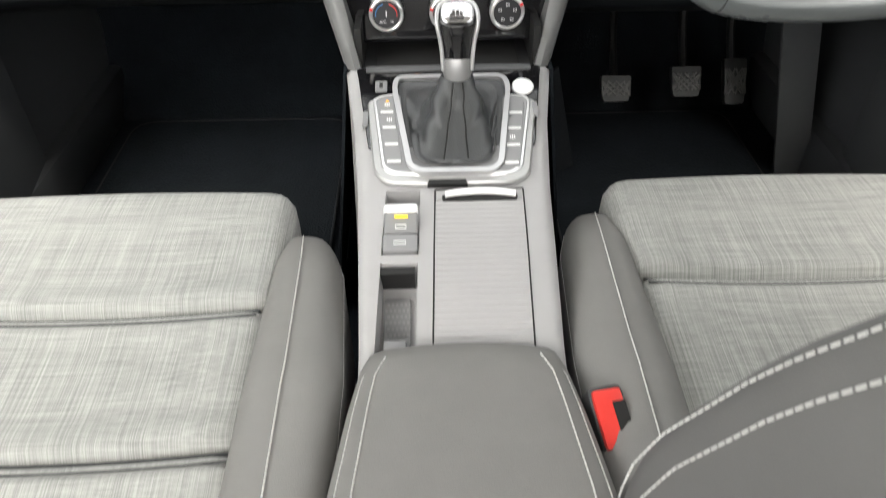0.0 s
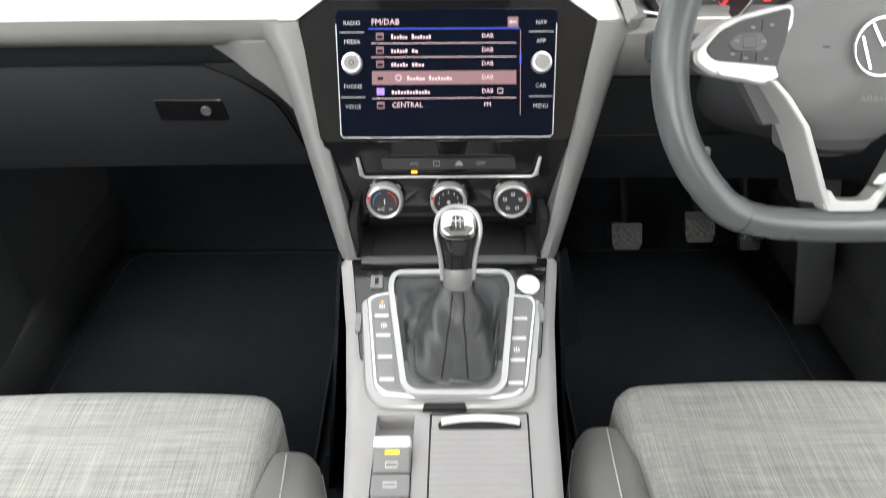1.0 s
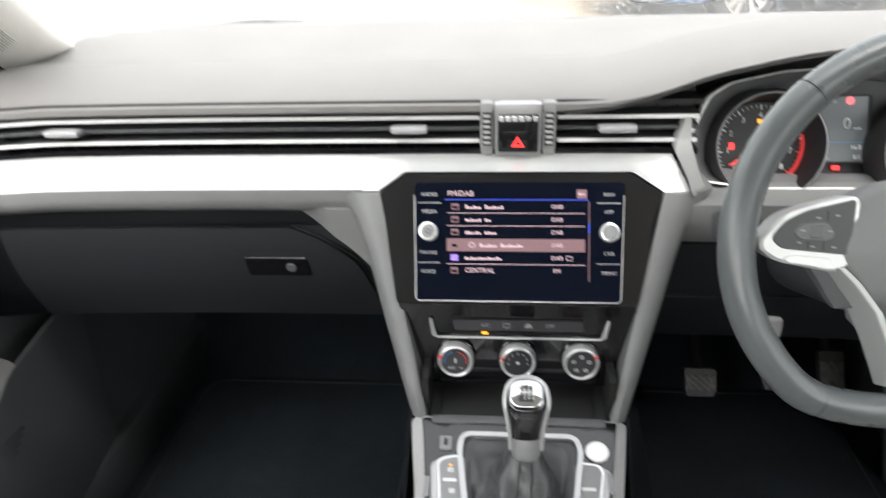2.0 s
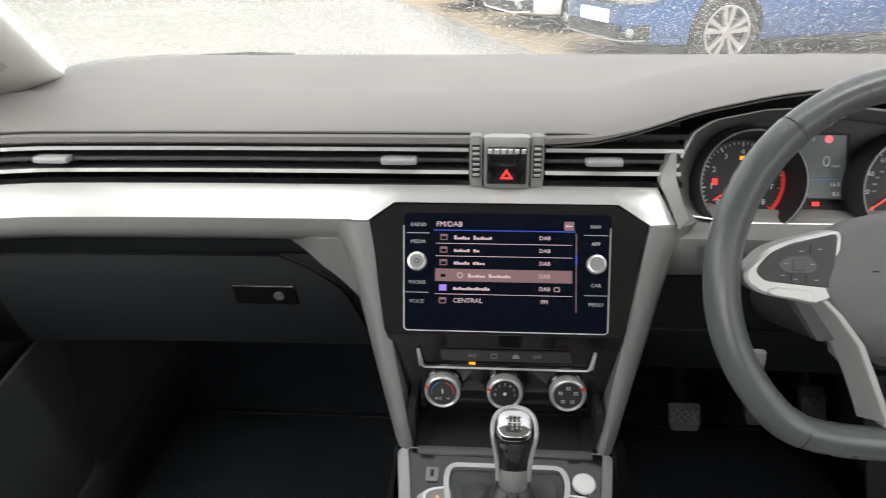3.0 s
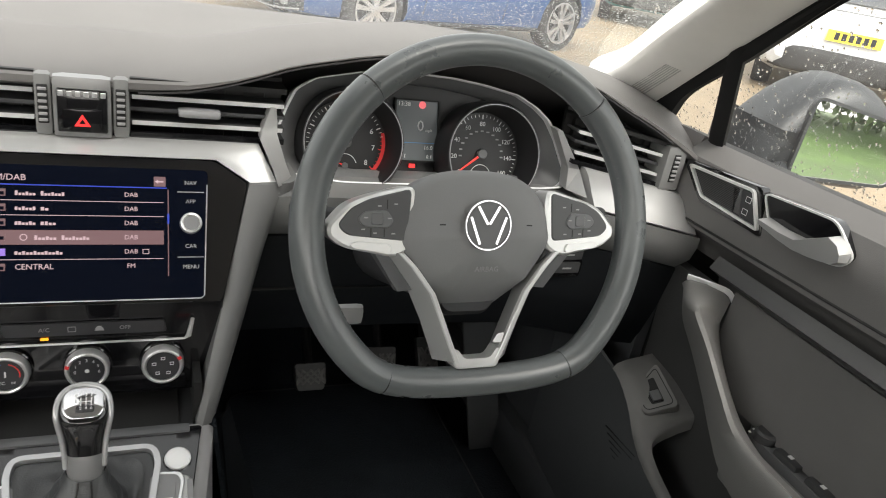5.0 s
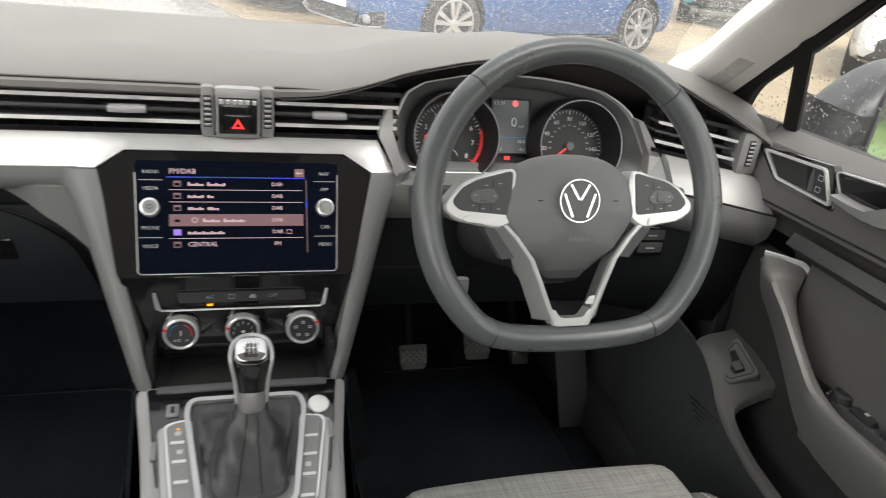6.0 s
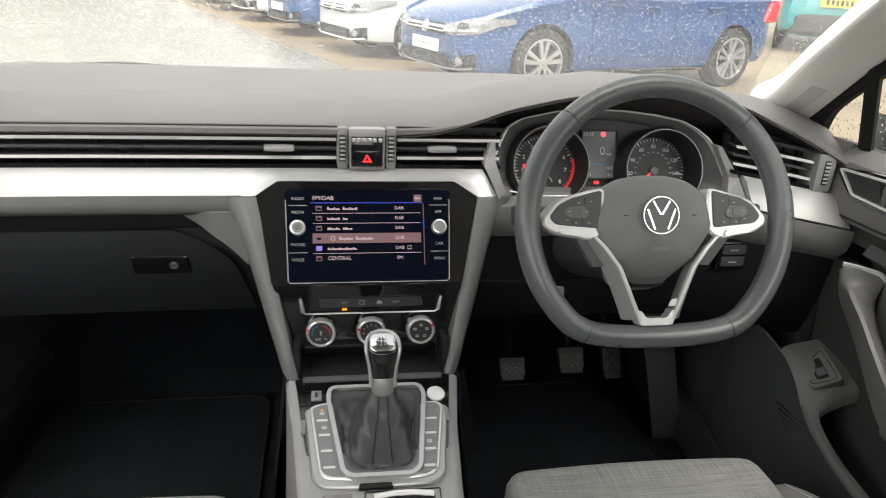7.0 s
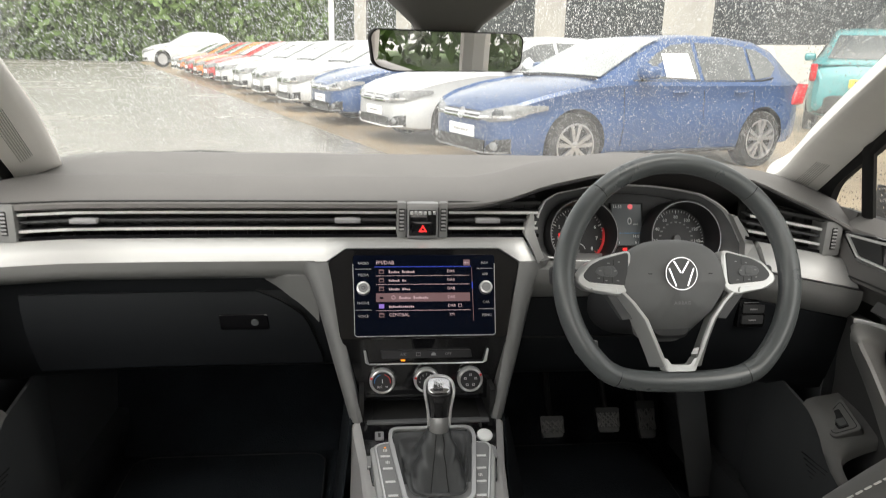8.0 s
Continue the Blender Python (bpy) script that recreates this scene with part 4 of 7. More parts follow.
# ---- gear lever ----
lever = thing("gear_lever", "gear lever with a glossy knob and black leather gaiter", "gear lever", (0.0, 0.79, 0.625))


def squarish(a, wx0, wx1, wy, e):
    """Rounded rectangle by angle, wider at its front (wx0) than at its back (wx1)."""
    c, s = math.cos(a), math.sin(a)
    k = (abs(c) ** e + abs(s) ** e) ** (-1 / e)
    w = wx1 + (wx0 - wx1) * (0.5 + 0.5 * s * k)
    return Vector((w * c * k, wy * s * k))


def gaiter(a, t):
    """Leather gaiter: a draped skirt inside the frame, then a creased tower up to the collar."""
    b = Vector((0.0015, 0.0605)) + squarish(a, 0.0555, 0.0425, 0.0675, 6)
    m = Vector((0.0035, 0.0500)) + squarish(a, 0.0375, 0.0400, 0.0510, 4)
    c = Vector((0.0070, 0.0850)) + Vector((0.0165 * math.cos(a), 0.0150 * math.sin(a)))
    if t < 0.3:
        k = t / 0.3
        p = b.lerp(m, k)
        drape = math.sin(math.pi * k)
        h = 0.0125 - 0.0010 * drape + 0.0030 * drape * math.sin(5 * a + 0.8 + 1.6 * k) + 0.0016 * drape * math.sin(9 * a + 2)
    else:
        k = (t - 0.3) / 0.7
        p = m.lerp(c, k ** 0.9)
        pleat = abs(math.sin(2 * a + 0.35 * math.sin(4 * k))) ** 0.5
        r = 0.0042 * (pleat - 0.75) * math.sin(math.pi * min(1, k + 0.12)) + (0.0016 * math.sin(15 * k + 2.4 * math.sin(3 * a)) + 0.0022 * math.sin(3 * a + 1.2 + 3 * k)) * math.sin(math.pi * k)
        d = p - Vector((0.005, 0.066))
        p = p + d.normalized() * r
        h = 0.0125 + 0.0450 * k ** 1.15
    return G @ Vector((p.x, p.y, h))


part("gaiter_base", prism([(p.x * 0.985, (p.y - 0.06) * 0.985 + 0.06) for p in ring], -0.002, 0.0086, G), M_LEATHER, lever, "black leather skirt")
boot = part("gaiter", loft([[gaiter(2 * math.pi * j / 96, t) for j in range(96)] for t in steps(0, 1, 44)], caps=False), M_LEATHER, lever, "folded black leather gaiter", angle=60)
for a in (-1.27, -1.90):
    part("seam", tube([gaiter(a, t) for t in steps(0.30, 0.99, 24)], 0.0009, 6), M_SLOT, boot, "sewn seam")
KN = axes((0.0070, 0.797, 0.6970), (1, 0, 0), (0, 1, -0.22)) @ Matrix.Scale(0.69, 4)


def oval(w, d, z, n=40, e=2.6, off=0.0, tip=0.0):
    pts = []
    for j in range(n):
        a = 2 * math.pi * j / n
        c, s = math.cos(a), math.sin(a)
        k = (abs(c) ** e + abs(s) ** e) ** (-1 / e)
        pts.append(KN @ Vector((w * c * k, d * s * k + off, z + tip * d * s * k)))
    return pts


part("collar", loft([oval(0.0205, 0.0170, -0.014), oval(0.0225, 0.0185, 0.000), oval(0.0228, 0.0188, 0.014), oval(0.0222, 0.0180, 0.022)]), M_PLATE, lever, "satin metal collar", angle=50)
knob = part("knob", loft([oval(0.0215, 0.0175, 0.020), oval(0.0222, 0.0185, 0.034), oval(0.0245, 0.0210, 0.050), oval(0.0280, 0.0250, 0.066), oval(0.0302, 0.0278, 0.078, tip=0.22), oval(0.0298, 0.0270, 0.0865, tip=0.45), oval(0.0262, 0.0232, 0.0930, tip=0.60), oval(0.0175, 0.0150, 0.0970, tip=0.66), oval(0.003, 0.003, 0.0984, tip=0.68)]), M_BLACKGLOSS, lever, "glossy black knob", angle=70)
arch = [(0.0222, -0.009, 0.004), (0.0228, -0.010, 0.018), (0.0240, -0.011, 0.034), (0.0262, -0.012, 0.050), (0.0295, -0.013, 0.066), (0.0312, -0.012, 0.078), (0.0306, -0.006, 0.0885), (0.0270, 0.003, 0.0975), (0.0190, 0.010, 0.1035), (0.0090, 0.0135, 0.1060)]
arch = [(-x, y, z) for x, y, z in arch] + [(0.0, 0.0145, 0.1066)] + arch[::-1]
part("knob_rim", tube([KN @ p for p in spline(arch, 3)], 0.0024, 10, up=(0, 1, 0)), M_FRAMESATIN, knob, "satin metal rim running over the top", angle=60)
KT = KN @ Matrix.Translation((0, -0.0070, 0.0905)) @ Matrix.Rotation(radians(40), 4, "X")
part("cap", loft([[KT @ Vector((0.0255 * w * c * k, 0.0232 * w * s * k, h)) for c, s, k in [(math.cos(t), math.sin(t), (abs(math.cos(t)) ** 3 + abs(math.sin(t)) ** 3) ** (-1 / 3)) for t in [2 * math.pi * j / 40 for j in range(40)]]] for w, h in ((0.97, -0.0030), (1.0, -0.0012), (0.97, 0.0004), (0.85, 0.0022), (0.6, 0.0038), (0.3, 0.0046), (0.02, 0.0048))]), M_KNOBCAP, knob, "glossy cap with the shift pattern", angle=70)
for x, up_, dn in ((-0.0085, "R", ""), (-0.0030, "1", "2"), (0.0030, "3", "4"), (0.0090, "5", "6")):
    part("shift_line", box(x - 0.0007, x + 0.0007, 0 if not dn else -0.0055, 0.0055, 0.0040, 0.0050, m=KT), M_WHITE, knob, smooth=False)
    writing("writing", up_, 0.0056, KT @ Matrix.Translation((x, 0.0088, 0.0046)), M_WHITE, knob)
    if dn:
        writing("writing", dn, 0.0056, KT @ Matrix.Translation((x, -0.0088, 0.0046)), M_WHITE, knob)
part("shift_line", box(-0.0092, 0.0097, -0.0006, 0.0006, 0.0040, 0.0050, m=KT), M_WHITE, knob, smooth=False)

# ---- parking brake, slot, cup lid, armrest ----
pb = thing("parking_brake_switch", "silver-tipped grey parking brake switch", "switch", (-0.056, 0.64, 0.60))
E1 = on_console(-0.0553, 0.635)
part("switch", loft([[E1 @ Vector((s * 0.0170, y, z)) for s, y, z in ring] for ring in [[(-1, y, -0.017), (1, y, -0.017), (1, y, h - 0.002), (0.9, y, h), (-0.9, y, h), (-1, y, h - 0.002)] for y, h in ((0.0005, 0.0040), (0.012, 0.0085), (0.022, 0.0105))]]), M_BUTTON, pb, "grey lift switch", angle=40)
part("switch_tip", rblock(-0.0175, 0.0175, 0.0, 0.0125, -0.012, 0.0125, 0.004, (8, 4, 5), lambda p: E1 @ (p + Vector((0, 0.0205, 0)))), M_EDGE, pb, "bright silver tip")
part("lamp", box(-0.006, 0.007, 0.0150, 0.0180, 0.0096, 0.0108, m=E1), M_YELLOW, pb, "lit yellow lamp")
part("switch_mark", band(rect(0, 0.006, 0.011, 0.0055), 0.001, 0.0072, 0.0078, E1), M_WHITE, pb, smooth=False)
part("hold_key", prism(rect(-0.0006, -0.0110, 0.0345, 0.0205), -0.017, 0.0040, E1, 0.0012, 0.003), M_BUTTON, pb, "grey auto hold key")
part("hold_mark", band(rect(-0.0010, -0.011, 0.012, 0.0050), 0.001, 0.0040, 0.0044, E1), M_WHITE, pb, smooth=False)

slot = thing("console_slot", "narrow black storage slot with a textured mat", "storage tray", (-0.058, 0.55, 0.55))
E2 = on_console(-0.0600, 0.545)
part("mat", prism(rect(0, -0.005, 0.026, 0.085), -0.031, -0.0275, E2, 0.001, 0.003), M_BUTTON, slot, "grey dimpled mat")
for i in range(6):
    for j in range(12):
        part("dimple", prism(rect(-0.0105 + i * 0.0042 + (0.0021 if j % 2 else 0), -0.042 + j * 0.0066, 0.0022, 0.0030), -0.028, -0.0270, E2), M_FAINT, slot, smooth=False)
part("front_wall", prism(rect(0, 0.054, 0.036, 0.008), -0.032, -0.002, E2), M_SLOT, slot)
plug = thing("socket_cover", "light grey round power socket cover", "socket", (-0.061, 0.50, 0.555))
E3 = on_console(-0.0610, 0.508, -0.018)
part("cover", turned([(0.0175, 0), (0.0175, 0.006), (0.0160, 0.0085), (0, 0.0095)], E3, 32), M_BUTTON, plug)
part("cover_bar", rblock(-0.011, 0.011, -0.022, 0.022, 0.006, 0.0125, 0.003, (5, 8, 3), lambda p: E3 @ p), M_BUTTON, plug)
writing("writing", "12 V", 0.0075, E3 @ Matrix.Translation((0, -0.002, 0.0128)), M_WHITE, plug)

cup = thing("roller_lid", "grey ribbed roller lid over the cup holders", "lid", (0.025, 0.6, 0.59))
nslat = 28
for k in range(nslat):
    y = 0.6755 - k * 0.0061
    half = 0.0452
    xc = 0.0228 + 0.032 * (y - 0.6)
    part("slat", loft([[(xc + s * half, y + dy, zc(y + dy) + dz) for dy, dz in ((-0.00300, -0.0020), (-0.00300, 0.0003), (-0.0022, 0.0010), (0.0022, 0.0010), (0.00300, 0.0003), (0.00300, -0.0020))] for s in (-1, 1)]), M_CONSOLE, cup, smooth=False)
for s in (-1, 1):
    part("lid_gap", tube([(0.0228 + 0.032 * (y - 0.6) + s * 0.0460, y, zc(y) + 0.0002) for y in steps(0.694, 0.50, 12)], 0.0009, 6), M_SLOT, cup, "dark gap beside the lid")
part("lid_gap", tube([(-0.0195, 0.6945, zc(0.6945) + 0.0002), (0.0715, 0.6945, zc(0.6945) + 0.0002)], 0.0009, 6), M_SLOT, cup, "dark gap beside the lid")
E4 = on_console(0.0258, 0.6850)
part("lid_front", prism(rect(0.0, -0.0005, 0.0900, 0.0125), -0.0020, 0.0016, E4, 0.0008, 0.002), M_CONSOLE, cup)
part("pull", loft([[E4 @ Vector((x, y - abs(x) ** 2 * 3.0, z)) for y, z in ((0.0005, 0.001), (-0.0008, 0.0055), (0.0010, 0.0080), (0.0045, 0.0082), (0.0060, 0.005), (0.0062, 0.0))] for x in steps(-0.0360, 0.0370, 14)]), M_EDGE, cup, "silver lipped pull", angle=50)
# black slab stands for the pull's shadow on the lid
part("pull_shade", prism(rect(0, -0.0035, 0.0780, 0.0080), -0.003, 0.0024, E4, 0, 0.003), M_SLOT, cup)

arm = thing("armrest", "padded grey armrest with pale stitching", "armrest", (0, 0.3, 0.3))


def arm_bend(p):
    y = p.y
    half = lerp(y, [0.0, 0.36, 0.45, 0.52], [0.118, 0.1085, 0.099, 0.088])
    rise = lerp(y, [0.0, 0.3, 0.45, 0.52], [0.020, 0.012, 0.0, -0.006])
    crown = 0.006 * (1 - (p.x / 0.1) ** 2)
    return Vector((p.x / 0.1 * half, y - 0.006 * (p.x / 0.1) ** 2, p.z + rise + (crown if p.z > 0.555 else 0)))


part("pad", rblock(-0.1, 0.1, -0.05, 0.520, 0.525, 0.580, 0.018, (16, 24, 8), arm_bend), M_BOLSTER, arm, "soft grey pad")
part("base", box(-0.095, 0.095, -0.05, 0.49, 0.25, 0.53, 0.01), M_CONSOLE, arm)
for s in (-1, 1):
    for d in (0.074, 0.086):
        stitches([arm_bend(Vector((s * (d + 0.006 * (y < 0.49)), y, 0.5798 - (0.004 if d > 0.08 else 0)))) + Vector((0, 0, 0.0006)) for y in steps(0.500, 0.0, 26)], arm, M_THREAD, 0.0058, 0.0044, 0.0008)

# ---- steering wheel, column and instruments ----
wheel = thing("steering_wheel", "grey leather steering wheel with satin spokes", "steering wheel", (0.3725, 0.86, 0.80))
TILT_W = radians(20)
W = axes((0.3725, 0.8365, 0.9105), (1, 0, 0), (0, math.sin(TILT_W), math.cos(TILT_W)))
WR, WT = 0.1792, 0.0156


def rim_point(a):
    """The rim's line: round, with a flattened foot."""
    x, y = WR * math.cos(a), WR * math.sin(a)
    if y < -0.125:
        y = -0.125 - (1 - math.exp(-(-0.125 - y) / 0.030)) * 0.034
    return Vector((x, y, 0.0))




def rim_piece(a0, a1, n, swell=1.0):
    pts = [W @ rim_point(a) for a in steps(a0, a1, n)]
    return tube(pts, (WT * swell, WT * 1.06 * swell), 20, up=W.to_3x3() @ Vector((0, 0, 1)))


joints = [radians(v) for v in (48, 132, 236, 304)]
for a0, a1, lab in ((joints[0], joints[1], "smooth leather top"), (joints[1], joints[2], "leather grip"), (joints[2], joints[3], "smooth leather foot"), (joints[3] - 2 * math.pi, joints[0], "leather grip")):
    part("rim", rim_piece(a0 + 0.004, a1 - 0.004, 40, 1.0 if "grip" not in lab else 1.04), M_WHEEL, wheel, lab, angle=60)
for a in joints:
    part("rim_seam", tube([W @ rim_point(t) for t in (a - 0.008, a, a + 0.008)], (WT * 0.99, WT * 1.05), 20, up=W.to_3x3() @ Vector((0, 0, 1))), M_SLOT, wheel)
for a0, a1 in ((136, 232), (-52, 44)):
    ins = []
    for t in steps(radians(a0), radians(a1), 40):
        p = rim_point(t)
        ins.append(W @ (p - p.normalized() * (WT * 0.93) + Vector((0, 0, 0.006))))
    stitches(ins, wheel, M_CLUSTER, 0.006, 0.0045, 0.0011, up=W.to_3x3() @ Vector((0, 0, 1)))
hub_out = [(-0.072, 0.040), (-0.050, 0.055), (-0.02, 0.061), (0.02, 0.061), (0.050, 0.055), (0.072, 0.040), (0.082, 0.012), (0.083, -0.012), (0.056, -0.054), (0.030, -0.096), (-0.030, -0.096), (-0.056, -0.054), (-0.083, -0.012), (-0.082, 0.012)]
WH = W @ Matrix.Translation((-0.005, 0.0, 0.0))
hub_pts = [Vector((p.x, p.y, 0)) for p in smooth_poly(hub_out, 0.012)]


def hub_ring(k, h):
    return [WH @ Vector((p.x * k - 0.005, (p.y + 0.005) * k - 0.005, h - 0.008 * abs(p.y + 0.005) * k / 0.06 - 0.004 * (abs(p.x) / 0.09) ** 2 - 1.05 * max(0, -0.0475 - ((p.y + 0.005) * k - 0.005)))) for p in hub_pts]


hub = part("airbag_cover", loft([hub_ring(k, h) for k, h in ((0.94, -0.035), (1.0, 0.000), (1.0, 0.006), (0.975, 0.0125), (0.90, 0.0165), (0.70, 0.0190), (0.60, 0.0193), (0.40, 0.0198), (0.1, 0.0200), (0.01, 0.0200))]), M_HUB, wheel, "domed grey airbag cover", angle=45)
part("lower_shell", loft([[WH @ Vector((p.x * k, (p.y + 0.01) * k - 0.018, h)) for p in hub_pts] for k, h in ((0.80, -0.06), (0.84, -0.030), (0.78, -0.022), (0.5, -0.020), (0.02, -0.020))]), M_DARK, wheel, "dark hub shell", angle=45)
LG = WH @ Matrix.Translation((0.0, 0.0080, 0.0195))
emb = part("emblem", turned([(0.0255, 0), (0.0255, 0.0015), (0.0246, 0.0030), (0.0237, 0.0030), (0.0232, 0.0016), (0, 0.0016)], LG, 48), M_CHROME, hub, "round chrome emblem with plain slanted bars")
part("emblem_ground", turned([(0.0231, 0.0010), (0.0231, 0.0021), (0, 0.0021)], LG, 40), M_CLUSTER, emb)
for x0, y0, x1, y1 in ((-0.0115, 0.0185, -0.0010, 0.0010), (0.0115, 0.0185, 0.0010, 0.0010), (-0.0190, 0.0080, -0.0090, -0.0185), (0.0190, 0.0080, 0.0090, -0.0185)):
    d = Vector((x1 - x0, y1 - y0)).normalized()
    nn = Vector((-d.y, d.x)) * 0.0012
    part("emblem_bar", prism([(x0 - nn.x, y0 - nn.y), (x1 - nn.x, y1 - nn.y), (x1 + nn.x, y1 + nn.y), (x0 + nn.x, y0 + nn.y)], 0.0018, 0.0032, LG), M_CHROME, emb, smooth=False)
writing("writing", "AIRBAG", 0.0075, WH @ Matrix.Translation((0.002, -0.036, 0.0175)) @ Matrix.Rotation(radians(9), 4, "X"), M_FAINT, hub)
for s in (-1, 1):
    part("horn_mark", box(-0.003, 0.003, -0.0006, 0.0006, 0, 0.0006, m=WH @ Matrix.Translation((s * 0.047, 0.008, 0.0185))), M_SLOT, hub, smooth=False)
WS = W @ Matrix.Translation((-0.005, 0.0230, -0.005))
for s in (-1, 1):
    f = lambda pts: [(s * x, y) for x, y in (pts if s > 0 else pts[::-1])]
    sp = part("spoke", prism(smooth_poly(f([(0.072, 0.0222), (0.118, 0.0108), (0.138, 0.003), (0.1565, -0.018), (0.1560, -0.027), (0.1420, -0.038), (0.090, -0.048), (0.070, -0.036)]), 0.010), -0.014, 0.014, WS, 0.003), M_SPOKE, wheel, "satin metal spoke frame", angle=40)
    kp = part("key_pad", prism(smooth_poly(f([(0.076, 0.0185), (0.118, 0.0080), (0.1355, -0.0010), (0.1482, -0.0168), (0.1390, -0.0262), (0.079, -0.0318)]), 0.006), 0.005, 0.0155, WS, 0.0015), M_KEYPAD, sp, "dark pad of thumb keys", angle=40)
    part("key", prism(smooth_poly(f([(0.0935, -0.0125), (0.1005, -0.0020), (0.1230, -0.0035), (0.1295, -0.0110), (0.1235, -0.0180), (0.0985, -0.0190)]), 0.004), 0.012, 0.0172, WS, 0.001), M_KEYTOP, kp)
    part("key", prism(smooth_poly(f([(0.1045, -0.0160), (0.1045, -0.0050), (0.1165, -0.0050), (0.1165, -0.0160)]), 0.002), 0.012, 0.0185, WS, 0.001), M_CLUSTER, kp)
    for x, y in ((0.092, 0.0035), (0.108, 0.0015), (0.094, -0.0245), (0.112, -0.0240), (0.1235, -0.0205), (0.0985, -0.0100), (0.1215, -0.0095)):
        part("key_mark", prism(f([(x - 0.0018, y - 0.0006), (x + 0.0018, y - 0.0006), (x + 0.0018, y + 0.0006), (x - 0.0018, y + 0.0006)]), 0.0150 if abs(y + 0.01) > 0.004 else 0.017, 0.0158 if abs(y + 0.01) > 0.004 else 0.0176, WS), M_FAINT, kp, smooth=False)
    for x, y0, y1 in ((0.1005, 0.0075, -0.001), (0.1030, -0.0195, -0.0275), (0.1160, -0.0190, -0.0275)):
        part("key_gap", prism(f([(x - 0.0005, y1), (x + 0.0005, y1), (x + 0.0005, y0), (x - 0.0005, y0)]), 0.0145, 0.0157, WS), M_SLOT, kp, smooth=False)
    part("lower_key", prism(smooth_poly(f([(0.094, -0.0435), (0.096, -0.0345), (0.1290, -0.0315), (0.1370, -0.0345), (0.1330, -0.0385)]), 0.003), 0.010, 0.0165, WS, 0.0012), M_SPOKE, sp, "silver rocker key", angle=40)
    # lower arm of the spokes, from the hub down to the foot of the rim: a bright face and a sloped outer side
    rows = [(-0.020, 0.084, 0.100, 0.010), (-0.034, 0.070, 0.084, 0.010), (-0.060, 0.0505, 0.061, 0.010), (-0.0885, 0.0385, 0.0480, 0.009), (-0.117, 0.0270, 0.0375, 0.008), (-0.131, 0.0205, 0.033, 0.007)]
    part("lower_arm", loft([[WH @ Vector((s * x, y, z)) for x, z in ((a, h), (a + 0.0048, h + 0.0005), (a + 0.0062, h - 0.001), (b + 0.0085, -0.012), (a + 0.004, -0.024), (a - 0.001, h - 0.003))] for y, a, b, h in rows]), M_ARM, wheel, "dull silver lower arm", angle=25)
    part("arm_edge", loft([[WH @ Vector((s * x, y, z)) for x, z in ((a - 0.0016, h - 0.004), (a - 0.0014, h + 0.0010), (a - 0.0004, h + 0.0020), (a + 0.0035, h + 0.0018), (a + 0.0045, h + 0.0004), (a + 0.0040, h - 0.004))] for y, a, b, h in rows]), M_SPOKE, wheel, "bright inner edge of the arm", angle=30)
    part("arm_web", loft([[WH @ Vector((s * x, y, z)) for x, y, z in r] for r in (((0.112, -0.016, 0.001), (0.112, -0.016, -0.02), (0.080, -0.012, -0.02), (0.080, -0.012, 0.001)), ((0.082, -0.060, -0.008), (0.082, -0.060, -0.02), (0.061, -0.058, -0.02), (0.061, -0.058, -0.006)))]), M_CLUSTER, wheel, "grey backing of the lower arm")
part("lower_bridge", prism(smooth_poly([(-0.0290, -0.1190), (-0.0235, -0.1385), (0.0235, -0.1385), (0.0290, -0.1190), (0.0235, -0.1170), (0.0160, -0.1285), (-0.0160, -0.1285), (-0.0235, -0.1170)], 0.005), -0.012, 0.0085, WH, 0.002), M_SPOKE, wheel, "satin metal bridge at the foot", angle=40)

part("paper_tag", prism(smooth_poly([(0.0150, -0.1120), (0.0255, -0.1120), (0.0285, -0.1020), (0.0205, -0.1030)], 0.002), 0.0095, 0.0105, WH), M_WHITE, wheel, "small white paper tag on the spoke")

column = thing("steering_column", "dark plastic steering column shroud with stalks", "steering column", (0.3725, 0.95, 0.80))
CW = W @ Matrix.Translation((0, -0.02, -0.02))
part("shroud", loft([[CW @ Vector((0.070 * k * math.cos(a), 0.055 * k * math.sin(a) - 0.01, h)) for a in [2 * math.pi * j / 24 for j in range(24)]] for k, h in ((0.85, -0.015), (1.0, -0.03), (1.05, -0.09), (1.1, -0.24))]), M_DARK, column, "charcoal shroud", angle=50)
for s in (-1, 1):
    st = part("stalk", tube([CW @ Vector(p) for p in ((s * 0.05, 0.02, -0.035), (s * 0.11, 0.026, -0.04), (s * 0.155, 0.030, -0.042))], [(0.007, 0.008), (0.0075, 0.009), (0.009, 0.012)], 12), M_DARK, column, "dark control stalk")
    part("stalk_end", rblock(-0.012, 0.020, -0.015, 0.015, -0.012, 0.012, 0.006, (6, 6, 5), lambda p: CW @ Vector((s * (0.163 + p.x), 0.030 + p.y, -0.042 + p.z))), M_DARK, st, "dark stalk end")
    part("stalk_mark", box(-0.003, 0.003, -0.002, 0.002, 0, 0.0006, m=CW @ Matrix.Translation((s * 0.168, 0.030, -0.0296))), M_FAINT, st, smooth=False)
part("tilt_lever", rblock(-0.02, 0.02, -0.006, 0.006, -0.012, 0.012, 0.004, (5, 3, 3), lambda p: Vector((0.270 + p.x, 0.935 + p.y, 0.760 + p.z))), M_FAINT, column, "grey adjusting lever")

cluster = thing("instrument_cluster", "instrument cluster with two round dials and a lit display", "instrument cluster", (0.40, 1.12, 0.86))
TC = radians(18)
K = axes((0.400, 1.118, 0.9125), (1, 0, 0), (0, math.sin(TC), math.cos(TC)))
